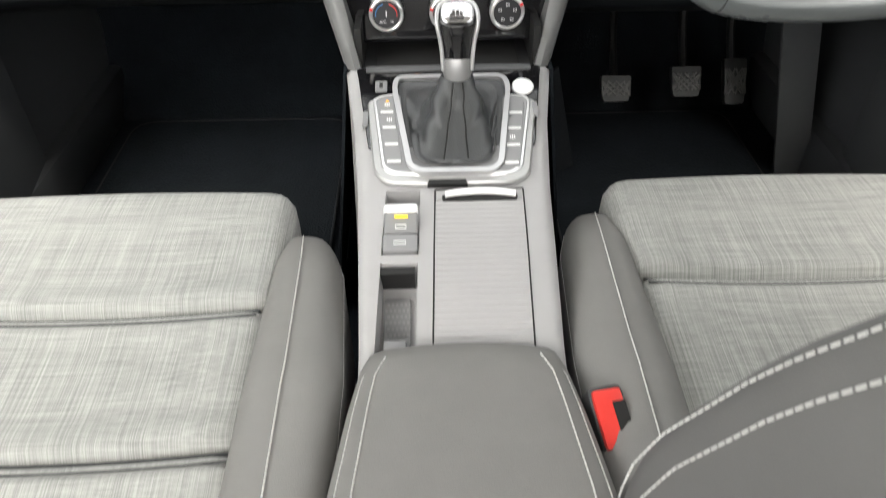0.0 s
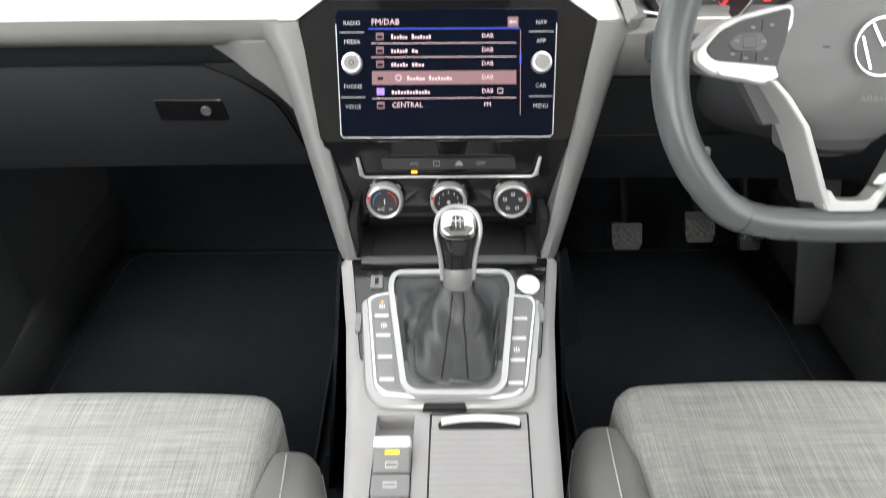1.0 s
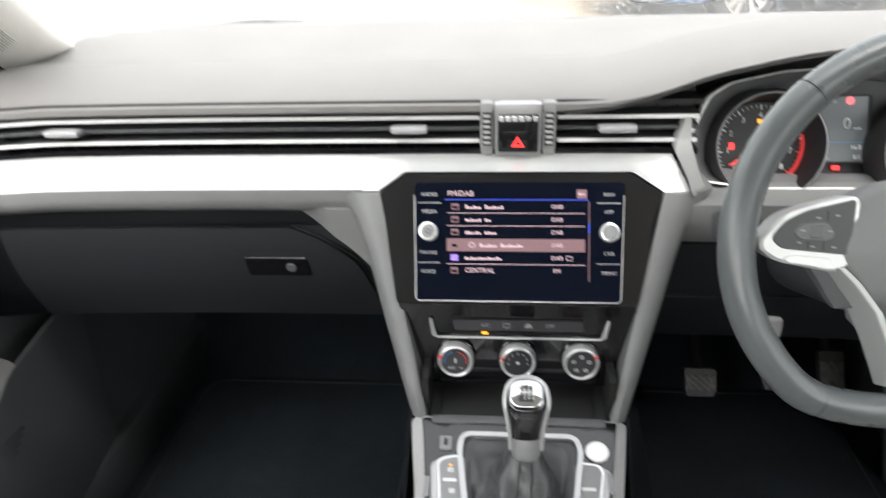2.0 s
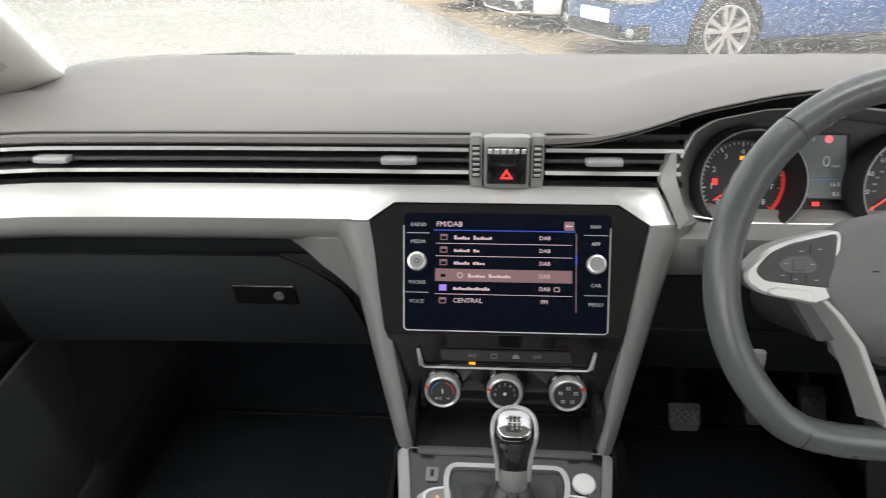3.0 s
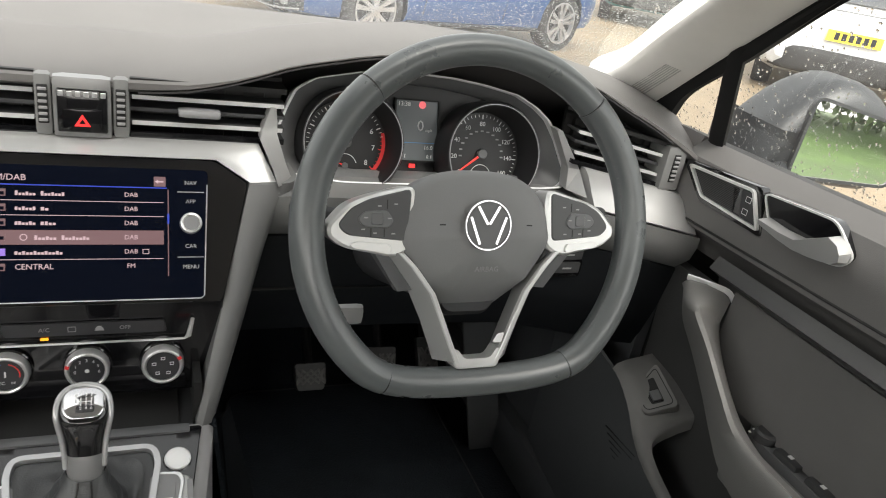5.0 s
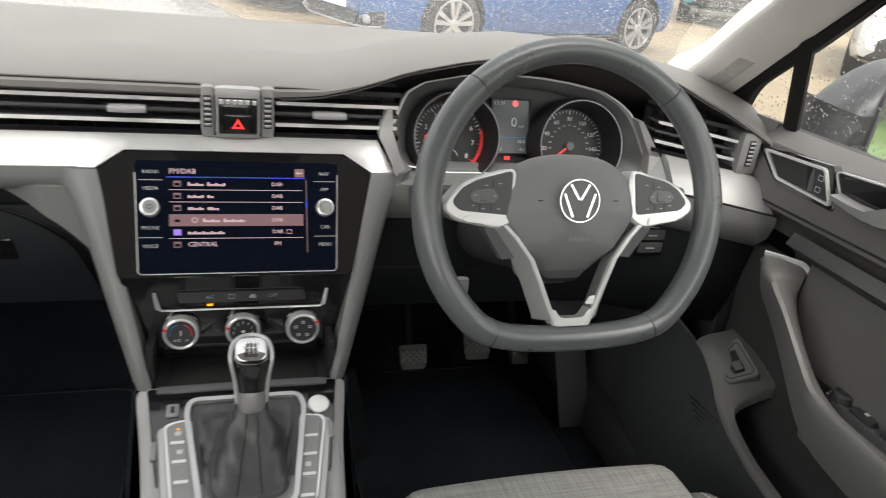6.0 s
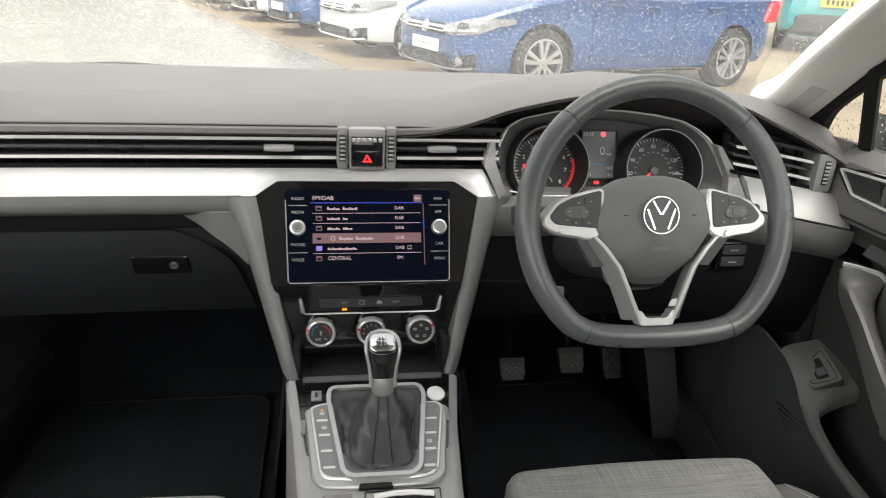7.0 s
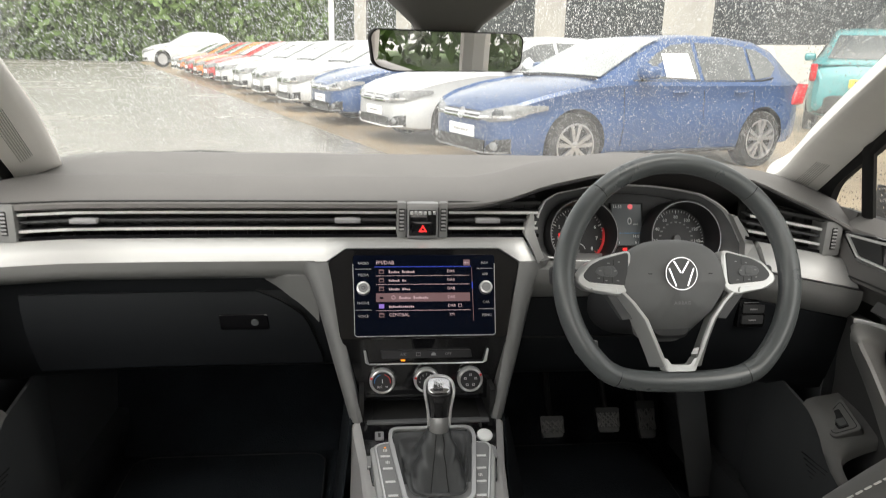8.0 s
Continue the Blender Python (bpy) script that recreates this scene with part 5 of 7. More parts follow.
frame_pts = [(-0.206, 0.0005), (-0.212, -0.0214), (-0.211, -0.0374), (-0.193, -0.0448), (-0.1226, -0.0545), (0.163, -0.0545), (0.194, -0.0525), (0.204, -0.040), (0.202, -0.026), (0.1957, -0.0134), (0.185, 0.0125), (0.168, 0.0398), (0.148, 0.0553), (0.118, 0.0703), (0.070, 0.0794), (0.0226, 0.0849), (-0.0238, 0.0865), (-0.096, 0.0829), (-0.158, 0.0700), (-0.182, 0.0552), (-0.1924, 0.0342)]
fp = smooth_poly(frame_pts, 0.006)


def flare(k, h, dy=0.0):
    return [K @ Vector((p.x * k, (p.y - 0.03) * k + 0.03 + dy, h)) for p in fp]


part("housing", loft([flare(1.0, 0.042), flare(0.975, 0.040), flare(0.90, 0.028), flare(0.82, 0.019), flare(0.80, 0.006)], caps=False), M_FLARE, cluster, "grey flared surround", angle=50)
part("edge_line", loft([flare(0.998, 0.0410), flare(0.998, 0.0500), flare(0.990, 0.0525), flare(0.973, 0.0515), flare(0.974, 0.039), flare(0.998, 0.0410)], caps=False), M_EDGE, cluster, "thin edge line, white for its chrome shine", angle=50)
part("back_plate", prism([(p.x * 0.99, p.y * 0.99) for p in fp], -0.02, 0.004, K), M_DIAL, cluster, "black inner plate")
for cx, r, top, n0, n1, names in ((-0.1060, 0.0620, 0.052, 222, -42, [str(i) for i in range(0, 9)]), (0.0868, 0.0655, 0.052, 218, -38, ["0", "20", "40", "60", "80", "100", "120", "140", "160"])):
    D = K @ Matrix.Translation((cx, -0.004 if cx < 0 else -0.0105, 0))
    pod = part("dial", turned([(r - 0.010, 0.005), (r - 0.008, 0.006), (r - 0.001, top), (r + 0.002, top), (r + 0.006, top - 0.01), (r + 0.006, 0.0)], D, 56, False), M_DIAL, cluster, "deep round dial pod", angle=30)
    bmring = turned([(r - 0.0006, top - 0.001), (r - 0.0003, top + 0.0012), (r + 0.0006, top + 0.0012), (r + 0.0009, top - 0.001)], D, 56, False)
    part("dial_ring", bmring, M_RING, pod, "thin grey dial ring")
    part("dial_face", turned([(r - 0.009, 0.004), (r - 0.009, 0.0065), (0, 0.0065)], D, 48), M_DIAL, pod)
    cnt = (len(names) - 1) * 5
    for i in range(cnt + 1):
        a = radians(n0 + (n1 - n0) * i / cnt)
        big = i % 5 == 0
        red = cx < 0 and i >= 33
        ln, w = (0.0062, 0.0007) if big else (0.0036, 0.00035)
        part("tick", box(r - 0.0115 - ln, r - 0.0115, -w, w, 0.0068, 0.0072, m=D @ Matrix.Rotation(a, 4, "Z")), M_REDPRINT if red else M_WHITE, pod, smooth=False)
        if big:
            rr = r - 0.0245
            writing("writing", names[i // 5], 0.0098 if cx < 0 else 0.0088, D @ Matrix.Translation((rr * math.cos(a), rr * math.sin(a), 0.0071)), M_WHITE, pod)
    if cx < 0:
        pts = [((r - 0.013) * math.cos(radians(t)), (r - 0.013) * math.sin(radians(t))) for t in steps(16, -42, 14)]
        part("red_zone", band(pts, 0.0045, 0.0066, 0.0070, D, closed=False), M_REDPRINT, pod, smooth=False)
    ang = radians(n0 - (2 if cx > 0 else 8))
    nd = part("needle", prism([(-0.006, -0.0016), (r - 0.020, -0.0006), (r - 0.020, 0.0006), (-0.006, 0.0016)], 0.0095, 0.0110, D @ Matrix.Rotation(ang, 4, "Z")), M_NEEDLE, pod, "red needle")
    part("needle_cap", turned([(0.0072, 0.007), (0.0070, 0.0125), (0.0058, 0.0135), (0, 0.0135)], D, 24), M_CLUSTER, nd, "grey needle cap")
    if cx > 0:
        for i in range(2, 15):
            a = radians(n0 + (n1 - n0) * i / 16)
            part("small_figure", box(-0.0022, 0.0022, -0.0010, 0.0010, 0.0068, 0.0071, m=D @ Matrix.Translation(((r - 0.034) * math.cos(a), (r - 0.034) * math.sin(a), 0))), M_FAINT, pod, smooth=False)
    # small gauge low in the dial
    S2 = D @ Matrix.Translation((0.0, -0.030, 0.0066))
    part("small_scale", band([(0.015 * math.cos(radians(t)), 0.015 * math.sin(radians(t))) for t in steps(165, 15, 12)], 0.0008, 0, 0.0004, S2, closed=False), M_WHITE, pod, smooth=False)
    part("small_needle", prism([(0, -0.0008), (0.0125, -0.0004), (0.0125, 0.0004), (0, 0.0008)], 0.001, 0.002, S2 @ Matrix.Rotation(radians(158), 4, "Z")), M_NEEDLE, pod, smooth=False)
    part("small_cap", turned([(0.0042, 0), (0.004, 0.003), (0, 0.003)], S2, 16), M_CLUSTER, pod)
DS = K @ Matrix.Translation((-0.0105, 0.006, 0.0075))
screen = part("display", prism(rect(0, 0.010, 0.060, 0.078), -0.004, 0.0, DS), M_DISPLAY, cluster, "pale lit display", smooth=False)
part("display_frame", band([Vector(p) for p in rect(0, 0.010, 0.064, 0.082)], 0.003, -0.004, 0.004, DS), M_SLOT, cluster)
writing("writing", "13:38", 0.0080, DS @ Matrix.Translation((-0.018, 0.044, 0.0004)), M_WHITE, screen)
writing("writing", "0", 0.0200, DS @ Matrix.Translation((0.006, 0.016, 0.0004)), M_WHITE, screen)
writing("writing", "mph", 0.0055, DS @ Matrix.Translation((0.018, 0.011, 0.0004)), M_WHITE, screen)
writing("writing", "E", 0.0070, DS @ Matrix.Translation((-0.021, -0.012, 0.0004)), M_WHITE, screen)
writing("writing", "071", 0.0070, DS @ Matrix.Translation((-0.018, -0.024, 0.0004)), M_WHITE, screen)
writing("writing", "16.0", 0.0075, DS @ Matrix.Translation((0.018, -0.012, 0.0004)), M_WHITE, screen)
writing("writing", "0.1", 0.0070, DS @ Matrix.Translation((0.020, -0.024, 0.0004)), M_WHITE, screen)
part("display_line", box(-0.027, 0.027, -0.0062, -0.0056, 0, 0.0005, m=DS), M_BLUEPRINT, screen, smooth=False)
part("door_lamp", turned([(0.0050, 0), (0.0050, 0.0006), (0, 0.0006)], DS @ Matrix.Translation((0.0075, 0.044, 0)), 24), M_LAMPPINK, screen, "round red warning lamp")
part("belt_lamp", box(-0.0042, 0.0042, -0.0026, 0.0026, 0, 0.0010, m=DS @ Matrix.Translation((-0.004, -0.0365, 0.0))), M_LAMPRED, cluster, "red warning lamp")
part("belt_lamp", box(-0.003, 0.003, -0.004, 0.004, 0, 0.0010, m=K @ Matrix.Translation((-0.139, -0.004, 0.0072))), M_LAMPRED, cluster, "red warning lamp")
part("amber_lamp", box(-0.0045, 0.0045, -0.0025, 0.0025, 0, 0.0010, m=K @ Matrix.Translation((-0.105, 0.026, 0.0072))), M_AMBER, cluster, "amber warning lamp")
# bright end pieces of the trim beside the cluster
def blade(rows):
    return loft([[Vector(a), Vector(b), Vector(b) + Vector((0, 0.02, 0)), Vector(a) + Vector((0, 0.02, 0))] for a, b in rows])


part("side_blade", blade([((0.1945, 1.001, 0.889), (0.215, 1.030, 0.886)), ((0.1890, 1.012, 0.905), (0.207, 1.040, 0.905)), ((0.1765, 1.036, 0.9310), (0.197, 1.050, 0.935)), ((0.1790, 1.042, 0.9420), (0.197, 1.052, 0.946)), ((0.188, 1.048, 0.966), (0.1945, 1.052, 0.965))]), M_TRIM, cluster, "satin metal blade", angle=25)
part("side_blade", blade([((0.588, 1.035, 0.884), (0.604, 1.005, 0.884)), ((0.590, 1.045, 0.912), (0.604, 1.038, 0.912)), ((0.562, 1.050, 0.962), (0.569, 1.046, 0.962))]), M_TRIM, cluster, "satin metal blade", angle=25)

# ---- front seats ----
def seat(cx, fy, short, name, label, seams, backrest):
    """A cloth front seat: fy is the cushion's front, short how far the bolsters end behind it."""
    th = thing(name, label, "car seat", (cx, 0.5, 0.26))

    def cushion(p):
        y, u = p.y, (p.x - cx) / 0.19
        dz = -0.014 * max(0, 1 - u * u) * lerp(y, [fy - 0.28, fy - 0.04], [1.0, 0.25]) + lerp(y, [0.25, 0.5, fy - 0.06, fy], [-0.035, -0.014, 0.0, -0.002])
        for sy in seams:
            dz -= 0.0125 * math.exp(-((y - sy) / 0.0055) ** 2) + 0.0040 * math.exp(-((y - sy + 0.013) / 0.004) ** 2)
            dz += 0.0030 * math.exp(-((abs(y - sy) - 0.020) / 0.014) ** 2)
        if p.z < 0.50:
            dz = 0
        return Vector((p.x, y - 0.012 * u * u * (y > fy - 0.1), p.z + dz))

    part("cushion", rblock(cx - 0.192, cx + 0.192, 0.22, fy, 0.40, 0.5695, 0.030, (24, 150, 8), cushion), M_CLOTH, th, "striped grey cloth cushion", angle=60)
    # dark tubes draw the shade of each sewn crease
    for sy in seams:
        for off, rr in ((0.0, 0.0024), (-0.0130, 0.0012)):
            part("seam", tube([cushion(Vector((x, sy + off, 0.5695))) + Vector((0, 0, 0.0004)) for x in steps(cx - 0.176, cx + 0.176, 16)], rr, 6), M_DARK, th, "sewn crease with its shade as a dark line")
    part("front_skirt", rblock(cx - 0.20, cx + 0.20, 0.26, fy - 0.02, 0.29, 0.42, 0.02, (8, 8, 4)), M_DARK, th)
    for s in (-1, 1):
        def bolster(p, s=s):
            t = (p.y - 0.22) / (fy - short - 0.22)
            # the roll narrows and drops towards the front
            w = lerp(t, [0, 0.55, 0.85, 1.0], [1.0, 1.0, 0.86, 0.62])
            lift = lerp(t, [0, 0.5, 0.85, 1.0], [0.004, 0.018, 0.008, -0.018])
            x = cx + s * (0.178 + (p.x - 0.178) * w)
            return Vector((x, p.y, p.z + (lift if p.z > 0.5 else 0) + 0.006 * math.sin(math.pi * min(1, max(0, (p.x - 0.178) / 0.08))) * (p.z > 0.5)))
        b = part("bolster", rblock(0.178, 0.266, 0.22, fy - short, 0.38, 0.556, 0.026, (10, 30, 10), bolster), M_BOLSTER, th, "plain grey side bolster", angle=60)
        for d, zz in ((0.218, 0.5568), (0.2615, 0.537), (0.2645, 0.529)):
            stitches([bolster(Vector((d, y, zz))) + Vector((s * 0.0005, 0, 0.0008)) for y in steps(fy - short - 0.022, 0.26, 40)], b, M_THREAD, 0.0058, 0.0046, 0.0008)
    # backrest with side bolsters, leaning back
    if backrest:

        def back(p):
            z = 0.50 + p.z * 0.8125
            u = p.x / 0.25
            half = lerp(z, [0.5, 0.60, 0.64, 0.69, 0.744, 0.794, 0.828, 0.88, 0.93, 0.97, 1.0, 1.02], [0.258, 0.263, 0.263, 0.252, 0.236, 0.222, 0.205, 0.185, 0.162, 0.132, 0.105, 0.085])
            front = lerp(z, [0.5, 0.60, 0.68, 0.76, 0.85, 0.95, 1.02], [0.399, 0.384, 0.370, 0.345, 0.308, 0.260, 0.227])
            hollow = 0.045 * (1 - abs(u) ** 3) * lerp(z, [0.5, 0.85, 1.0], [1.0, 1.0, 0.2])
            return Vector((cx + u * half, front + p.y - 0.045 - (hollow if p.y > 0 else 0), z))

        bk = part("backrest", rblock(-0.25, 0.25, -0.10, 0.045, 0.02, 0.64, 0.045, (24, 12, 36), back), M_SEATDARK, th, "grey backrest darkened for shade, with pale stitching", angle=60)
        part("back_panel", rblock(-0.150, 0.150, 0.03, 0.050, 0.04, 0.55, 0.008, (12, 4, 24), back), M_CLOTH, th, "striped cloth middle", angle=60)
        for s in (-1, 1):
            for yy in (0.014, -0.010):
                stitches([back(Vector((s * 0.2502, yy, z))) + Vector((s * 0.0008, 0, 0)) for z in steps(0.05, 0.585, 40)], bk, M_THREAD, 0.0068, 0.0044, 0.0008, up=(s, 0, 0))
    return th


seat(0.368, 0.800, 0.050, "driver_seat", "grey driver's seat with striped cloth and stitched bolsters", [0.618], True)
seat(-0.372, 0.790, 0.070, "passenger_seat", "grey passenger's seat with striped cloth and stitched bolsters", [0.587, 0.432], False)


def buckle(x, y, z, lean):
    th = thing("seat_belt_buckle", "black seat belt buckle with a red release button", "seat belt buckle", (x, y, z - 0.12), group="seat belt buckles")
    m = Matrix.Translation((x, y, z)) @ Matrix.Rotation(radians(lean), 4, "X") @ Matrix.Rotation(radians(8), 4, "Z")
    part("case", rblock(-0.0165, 0.0165, -0.030, 0.030, -0.13, 0.0, 0.008, (6, 8, 10), lambda p: m @ p), M_DARK, th)
    part("button", rblock(-0.0125, 0.0125, -0.026, 0.024, -0.010, 0.004, 0.003, (6, 8, 3), lambda p: m @ p), M_RED, th, "red release button")
    part("slot", box(0.002, 0.0125, -0.012, 0.012, 0.0035, 0.0048, m=m), M_SLOT, th)
    return th


buckle(0.118, 0.432, 0.572, 20)
buckle(-0.136, 0.372, 0.562, 14)

# ---- doors, pedals, mirror ----
def door_x(z):
    """Inner face of the door: distance from the car's middle, by height."""
    return lerp(z, [0.30, 0.45, 0.60, 0.66, 0.69, 0.80, 0.825, 0.842, 0.90, 0.930, 0.950], [0.797, 0.798, 0.800, 0.800, 0.797, 0.794, 0.786, 0.7575, 0.7585, 0.768, 0.800])


def belt(y):
    """The window line rises towards the back."""
    return lerp(y, [-0.3, 0.74, 0.90, 1.0, 1.2], [0.050, 0.026, 0.022, 0.021, 0.017])


def door(s, name, label):
    th = thing(name, label, "car door", (s * 0.78, 0.45, 0.30))

    ahead = 0.0 if s > 0 else 0.038

    def P(x, y, z):
        return Vector((s * x, y + ahead, z))

    def plane(x, y0, z0):
        """A frame on the door's face and the way from (along, height) into it."""
        m = axes((s * x, y0 + ahead, z0), (0, -s, 0), (0, 0, 1))

        def loc(pts):
            out = [(-s * (y - y0), z - z0) for y, z in pts]
            return out if s > 0 else out[::-1]
        return m, loc

    zs = [0.30, 0.36, 0.42, 0.48, 0.54, 0.60, 0.63, 0.66, 0.68, 0.70, 0.75, 0.79]
    part("panel", sheet(lambda y, z: P(door_x(z), y, z + belt(y) * max(0, (z - 0.7) / 0.15) * 0.3), steps(-0.25, 1.0, 30), zs, 0.02), M_DOORDARK, th, "charcoal lower door lining", angle=40)
    # charcoal puts the shadow below the upper lining into this strip
    part("middle_panel", sheet(lambda y, z: P(door_x(z), y, z + belt(y) * max(0, (z - 0.7) / 0.15) * 0.3), steps(-0.25, 0.90, 30), [0.79, 0.805, 0.825, 0.834, 0.842], 0.02), M_DOORDARK, th, "middle door lining, charcoal for the shadow under the overhang", angle=40)
    part("upper_panel", sheet(lambda y, z: P(door_x(z) - 0.002, y, z + belt(y)), steps(-0.25, 1.03, 36), [0.800, 0.812, 0.826, 0.834, 0.842, 0.86, 0.88, 0.90, 0.915, 0.93, 0.94, 0.950], 0.02), M_UPPERDOOR, th, "soft grey upper door lining", angle=40)
    part("front_cheek", sheet(lambda u, v: P(lerp(v, [0, 1], [0.80, 0.757]), 1.03 + 0.10 * u, 0.95 - 0.12 * v + belt(1.03)), steps(0, 1, 4), steps(0, 1, 4), 0.01), M_PAD, th, "dark grey front corner")
    part("ledge", sheet(lambda y, v: P(0.798 + 0.06 * v, y, 0.949 - 0.01 * v + belt(y)), steps(-0.25, 1.15, 20), steps(0, 1, 3), 0.01), M_RUBBER, th, "black window ledge")
    part("panel_line", tube([P(0.7555, y, 0.868 + 0.03 * (1.0 - y)) for y in steps(-0.2, 1.0, 20)], 0.0018, 6), M_SLOT, th, "dark seam")
    part("insert", sheet(lambda y, z: P(0.766 + 0.004 * (z - 0.675) / 0.133, y, z), steps(-0.2, 0.862, 6), steps(0.679, 0.815, 3), 0.004), M_INSERT, th, "soft grey door insert")
    part("outer_skin", box(min(s * 0.85, s * 0.87), max(s * 0.85, s * 0.87), -0.25, 1.30, 0.25, 0.95), M_SLOT, th)
    # window frame: a rail along the post and the upright of the fixed pane
    over = spline([(0.800, 1.205, 0.955), (0.787, 1.153, 0.987), (0.768, 1.075, 1.036), (0.755, 1.020, 1.070), (0.741, 0.965, 1.101), (0.722, 0.890, 1.145), (0.700, 0.800, 1.198), (0.655, 0.615, 1.303)], 4)
    under_ = spline([(0.797, 1.130, 0.945), (0.7945, 1.123, 0.970), (0.777, 1.085, 1.011), (0.764, 1.034, 1.045), (0.7455, 0.957, 1.089), (0.725, 0.880, 1.138), (0.700, 0.785, 1.199), (0.652, 0.605, 1.305)], 4)
    part("frame_rail", loft([[P(*q) for q in (a, a * 0.45 + b * 0.55 + Vector((-0.003, -0.001, 0)), b, b + Vector((0.022, 0.010, 0.002)), a + Vector((0.022, 0.010, 0.002)))] for a, b in zip(over, under_)]), M_SEAL, th, "black window frame", angle=50)
    up_l = [Vector((0.804, 1.033, 0.940)), Vector((0.7975, 1.028, 0.961)), Vector((0.755, 0.995, 1.066)), Vector((0.744, 0.986, 1.092))]
    up_r = [Vector((0.803, 1.003, 0.945)), Vector((0.7965, 0.997, 0.9635)), Vector((0.7465, 0.9585, 1.087)), Vector((0.735, 0.949, 1.112))]
    part("frame_post", loft([[P(*q) for q in (a, a * 0.7 + b * 0.3 + Vector((-0.003, 0, 0)), a * 0.3 + b * 0.7 + Vector((-0.003, 0, 0)), b, b + Vector((0.012, 0.008, 0)), a + Vector((0.012, 0.008, 0)))] for a, b in zip(up_l, up_r)]), M_SEAL, th, "black post of the fixed pane", angle=40)
    # tweeter grille in a bright frame
    m, loc = plane(0.757, 0.93, 0.925)
    pl = part("tweeter_plate", prism(smooth_poly(loc([(1.018, 0.944), (0.965, 0.900), (0.846, 0.900), (0.868, 0.957)]), 0.006), -0.01, 0.003, m, 0.001), M_BLACKGLOSS, th, "black plate")
    f = smooth_poly(loc([(1.000, 0.942), (0.960, 0.908), (0.850, 0.906), (0.876, 0.951)]), 0.006)
    part("grille_frame", band(f, 0.0032, 0.002, 0.0075, m), M_SPOKE, pl, "bright thin frame")
    part("grille", prism(smooth_poly(loc([(0.990, 0.939), (0.958, 0.911), (0.900, 0.910), (0.912, 0.944)]), 0.004), 0, 0.0040, m), M_KEYPAD, pl, "finely ribbed grille")
    for i in range(14):
        z = 0.9125 + i * 0.0021
        part("grille_rib", prism(loc([(lerp(z, [0.911, 0.941], [0.958, 0.990]), z), (0.902, z + 0.0008), (0.902, z + 0.0016), (lerp(z, [0.911, 0.941], [0.958, 0.990]), z + 0.0008)]), 0.0038, 0.0046, m), M_SLOT, pl, smooth=False)
    part("lock_keys", prism(smooth_poly(loc([(0.896, 0.945), (0.888, 0.911), (0.860, 0.910), (0.875, 0.946)]), 0.003), 0.002, 0.0056, m, 0.001), M_DARK, pl, "dark lock keys")
    for z in (0.936, 0.920):
        mk = loc([(0.884, z - 0.003), (0.884, z + 0.003), (0.876, z + 0.003), (0.876, z - 0.003)])
        part("key_mark", band([Vector(p) for p in mk], 0.0009, 0.0055, 0.0060, m), M_WHITE, pl, smooth=False)
    # inner handle in its bowl
    rc = loc([(0.864, 0.954), (0.840, 0.919), (0.785, 0.908), (0.730, 0.918), (0.720, 0.934), (0.756, 0.963)])
    bowl = part("handle_bowl", prism(smooth_poly(rc, 0.012), -0.01, 0.0025, m, 0.001), M_BLACKGLOSS, th, "dark handle recess")
    part("bowl_rim", band(smooth_poly(rc, 0.012), 0.0022, 0.001, 0.0045, m), M_SPOKE, bowl, "bright recess rim")
    part("handle", loft([[m @ Vector((-s * (y - 0.93), z0 - 0.925, 0.003)), m @ Vector((-s * (y - 0.93), z0 - 0.923, 0.020)), m @ Vector((-s * (y - 0.93), z1 - 0.925, 0.022)), m @ Vector((-s * (y - 0.93), z1 - 0.923, 0.003))] for y, z0, z1 in ((0.842, 0.919, 0.927), (0.810, 0.914, 0.925), (0.785, 0.912, 0.926), (0.762, 0.914, 0.938), (0.745, 0.917, 0.948), (0.732, 0.920, 0.944), (0.725, 0.926, 0.936))]), M_TRIM, bowl, "bright metal door handle", angle=40)
    # grab handle: a broad bar with a lit top face, running down into the armrest; rows give ridge, outer edge and front foot
    gh = [((0.737, 0.922, 0.801), (0.768, 0.869, 0.804), (0.745, 0.930, 0.785)), ((0.700, 0.858, 0.802), (0.752, 0.858, 0.790), (0.716, 0.897, 0.790)), ((0.694, 0.838, 0.793), (0.750, 0.856, 0.772), (0.712, 0.880, 0.765)),
          ((0.693, 0.807, 0.772), (0.750, 0.838, 0.742), (0.710, 0.846, 0.738)), ((0.693, 0.765, 0.735), (0.750, 0.808, 0.711), (0.709, 0.806, 0.700)), ((0.693, 0.728, 0.706), (0.750, 0.776, 0.685), (0.709, 0.772, 0.662)),
          ((0.695, 0.692, 0.694), (0.750, 0.740, 0.667), (0.710, 0.738, 0.630)), ((0.697, 0.640, 0.688), (0.750, 0.690, 0.660), (0.711, 0.680, 0.610)), ((0.700, 0.500, 0.685), (0.750, 0.500, 0.660), (0.712, 0.500, 0.600)), ((0.705, -0.1, 0.680), (0.750, -0.1, 0.660), (0.712, -0.1, 0.600))]
    rid, edg, fro = (spline([r[i] for r in gh], 4) for i in range(3))
    rings = []
    for a, b, c in zip(rid, edg, fro):
        back = Vector((b.x + 0.006, (b.y + c.y) / 2, min(b.z, c.z + 0.03) - 0.012))
        up = Vector((0, 0.3, 0.9)) * 0.006
        ring = [a * 0.90 + b * 0.10 + up * 0.6, a * 0.55 + b * 0.45 + up, a * 0.15 + b * 0.85 + up * 0.4, b + Vector((0.004, 0, -0.006)), back, c, c * 0.5 + a * 0.5 + Vector((-0.003, 0.002, 0)), a * 0.9 + c * 0.1 + Vector((-0.001, 0, 0))]
        rings.append([P(q.x, q.y, q.z) for q in ring])
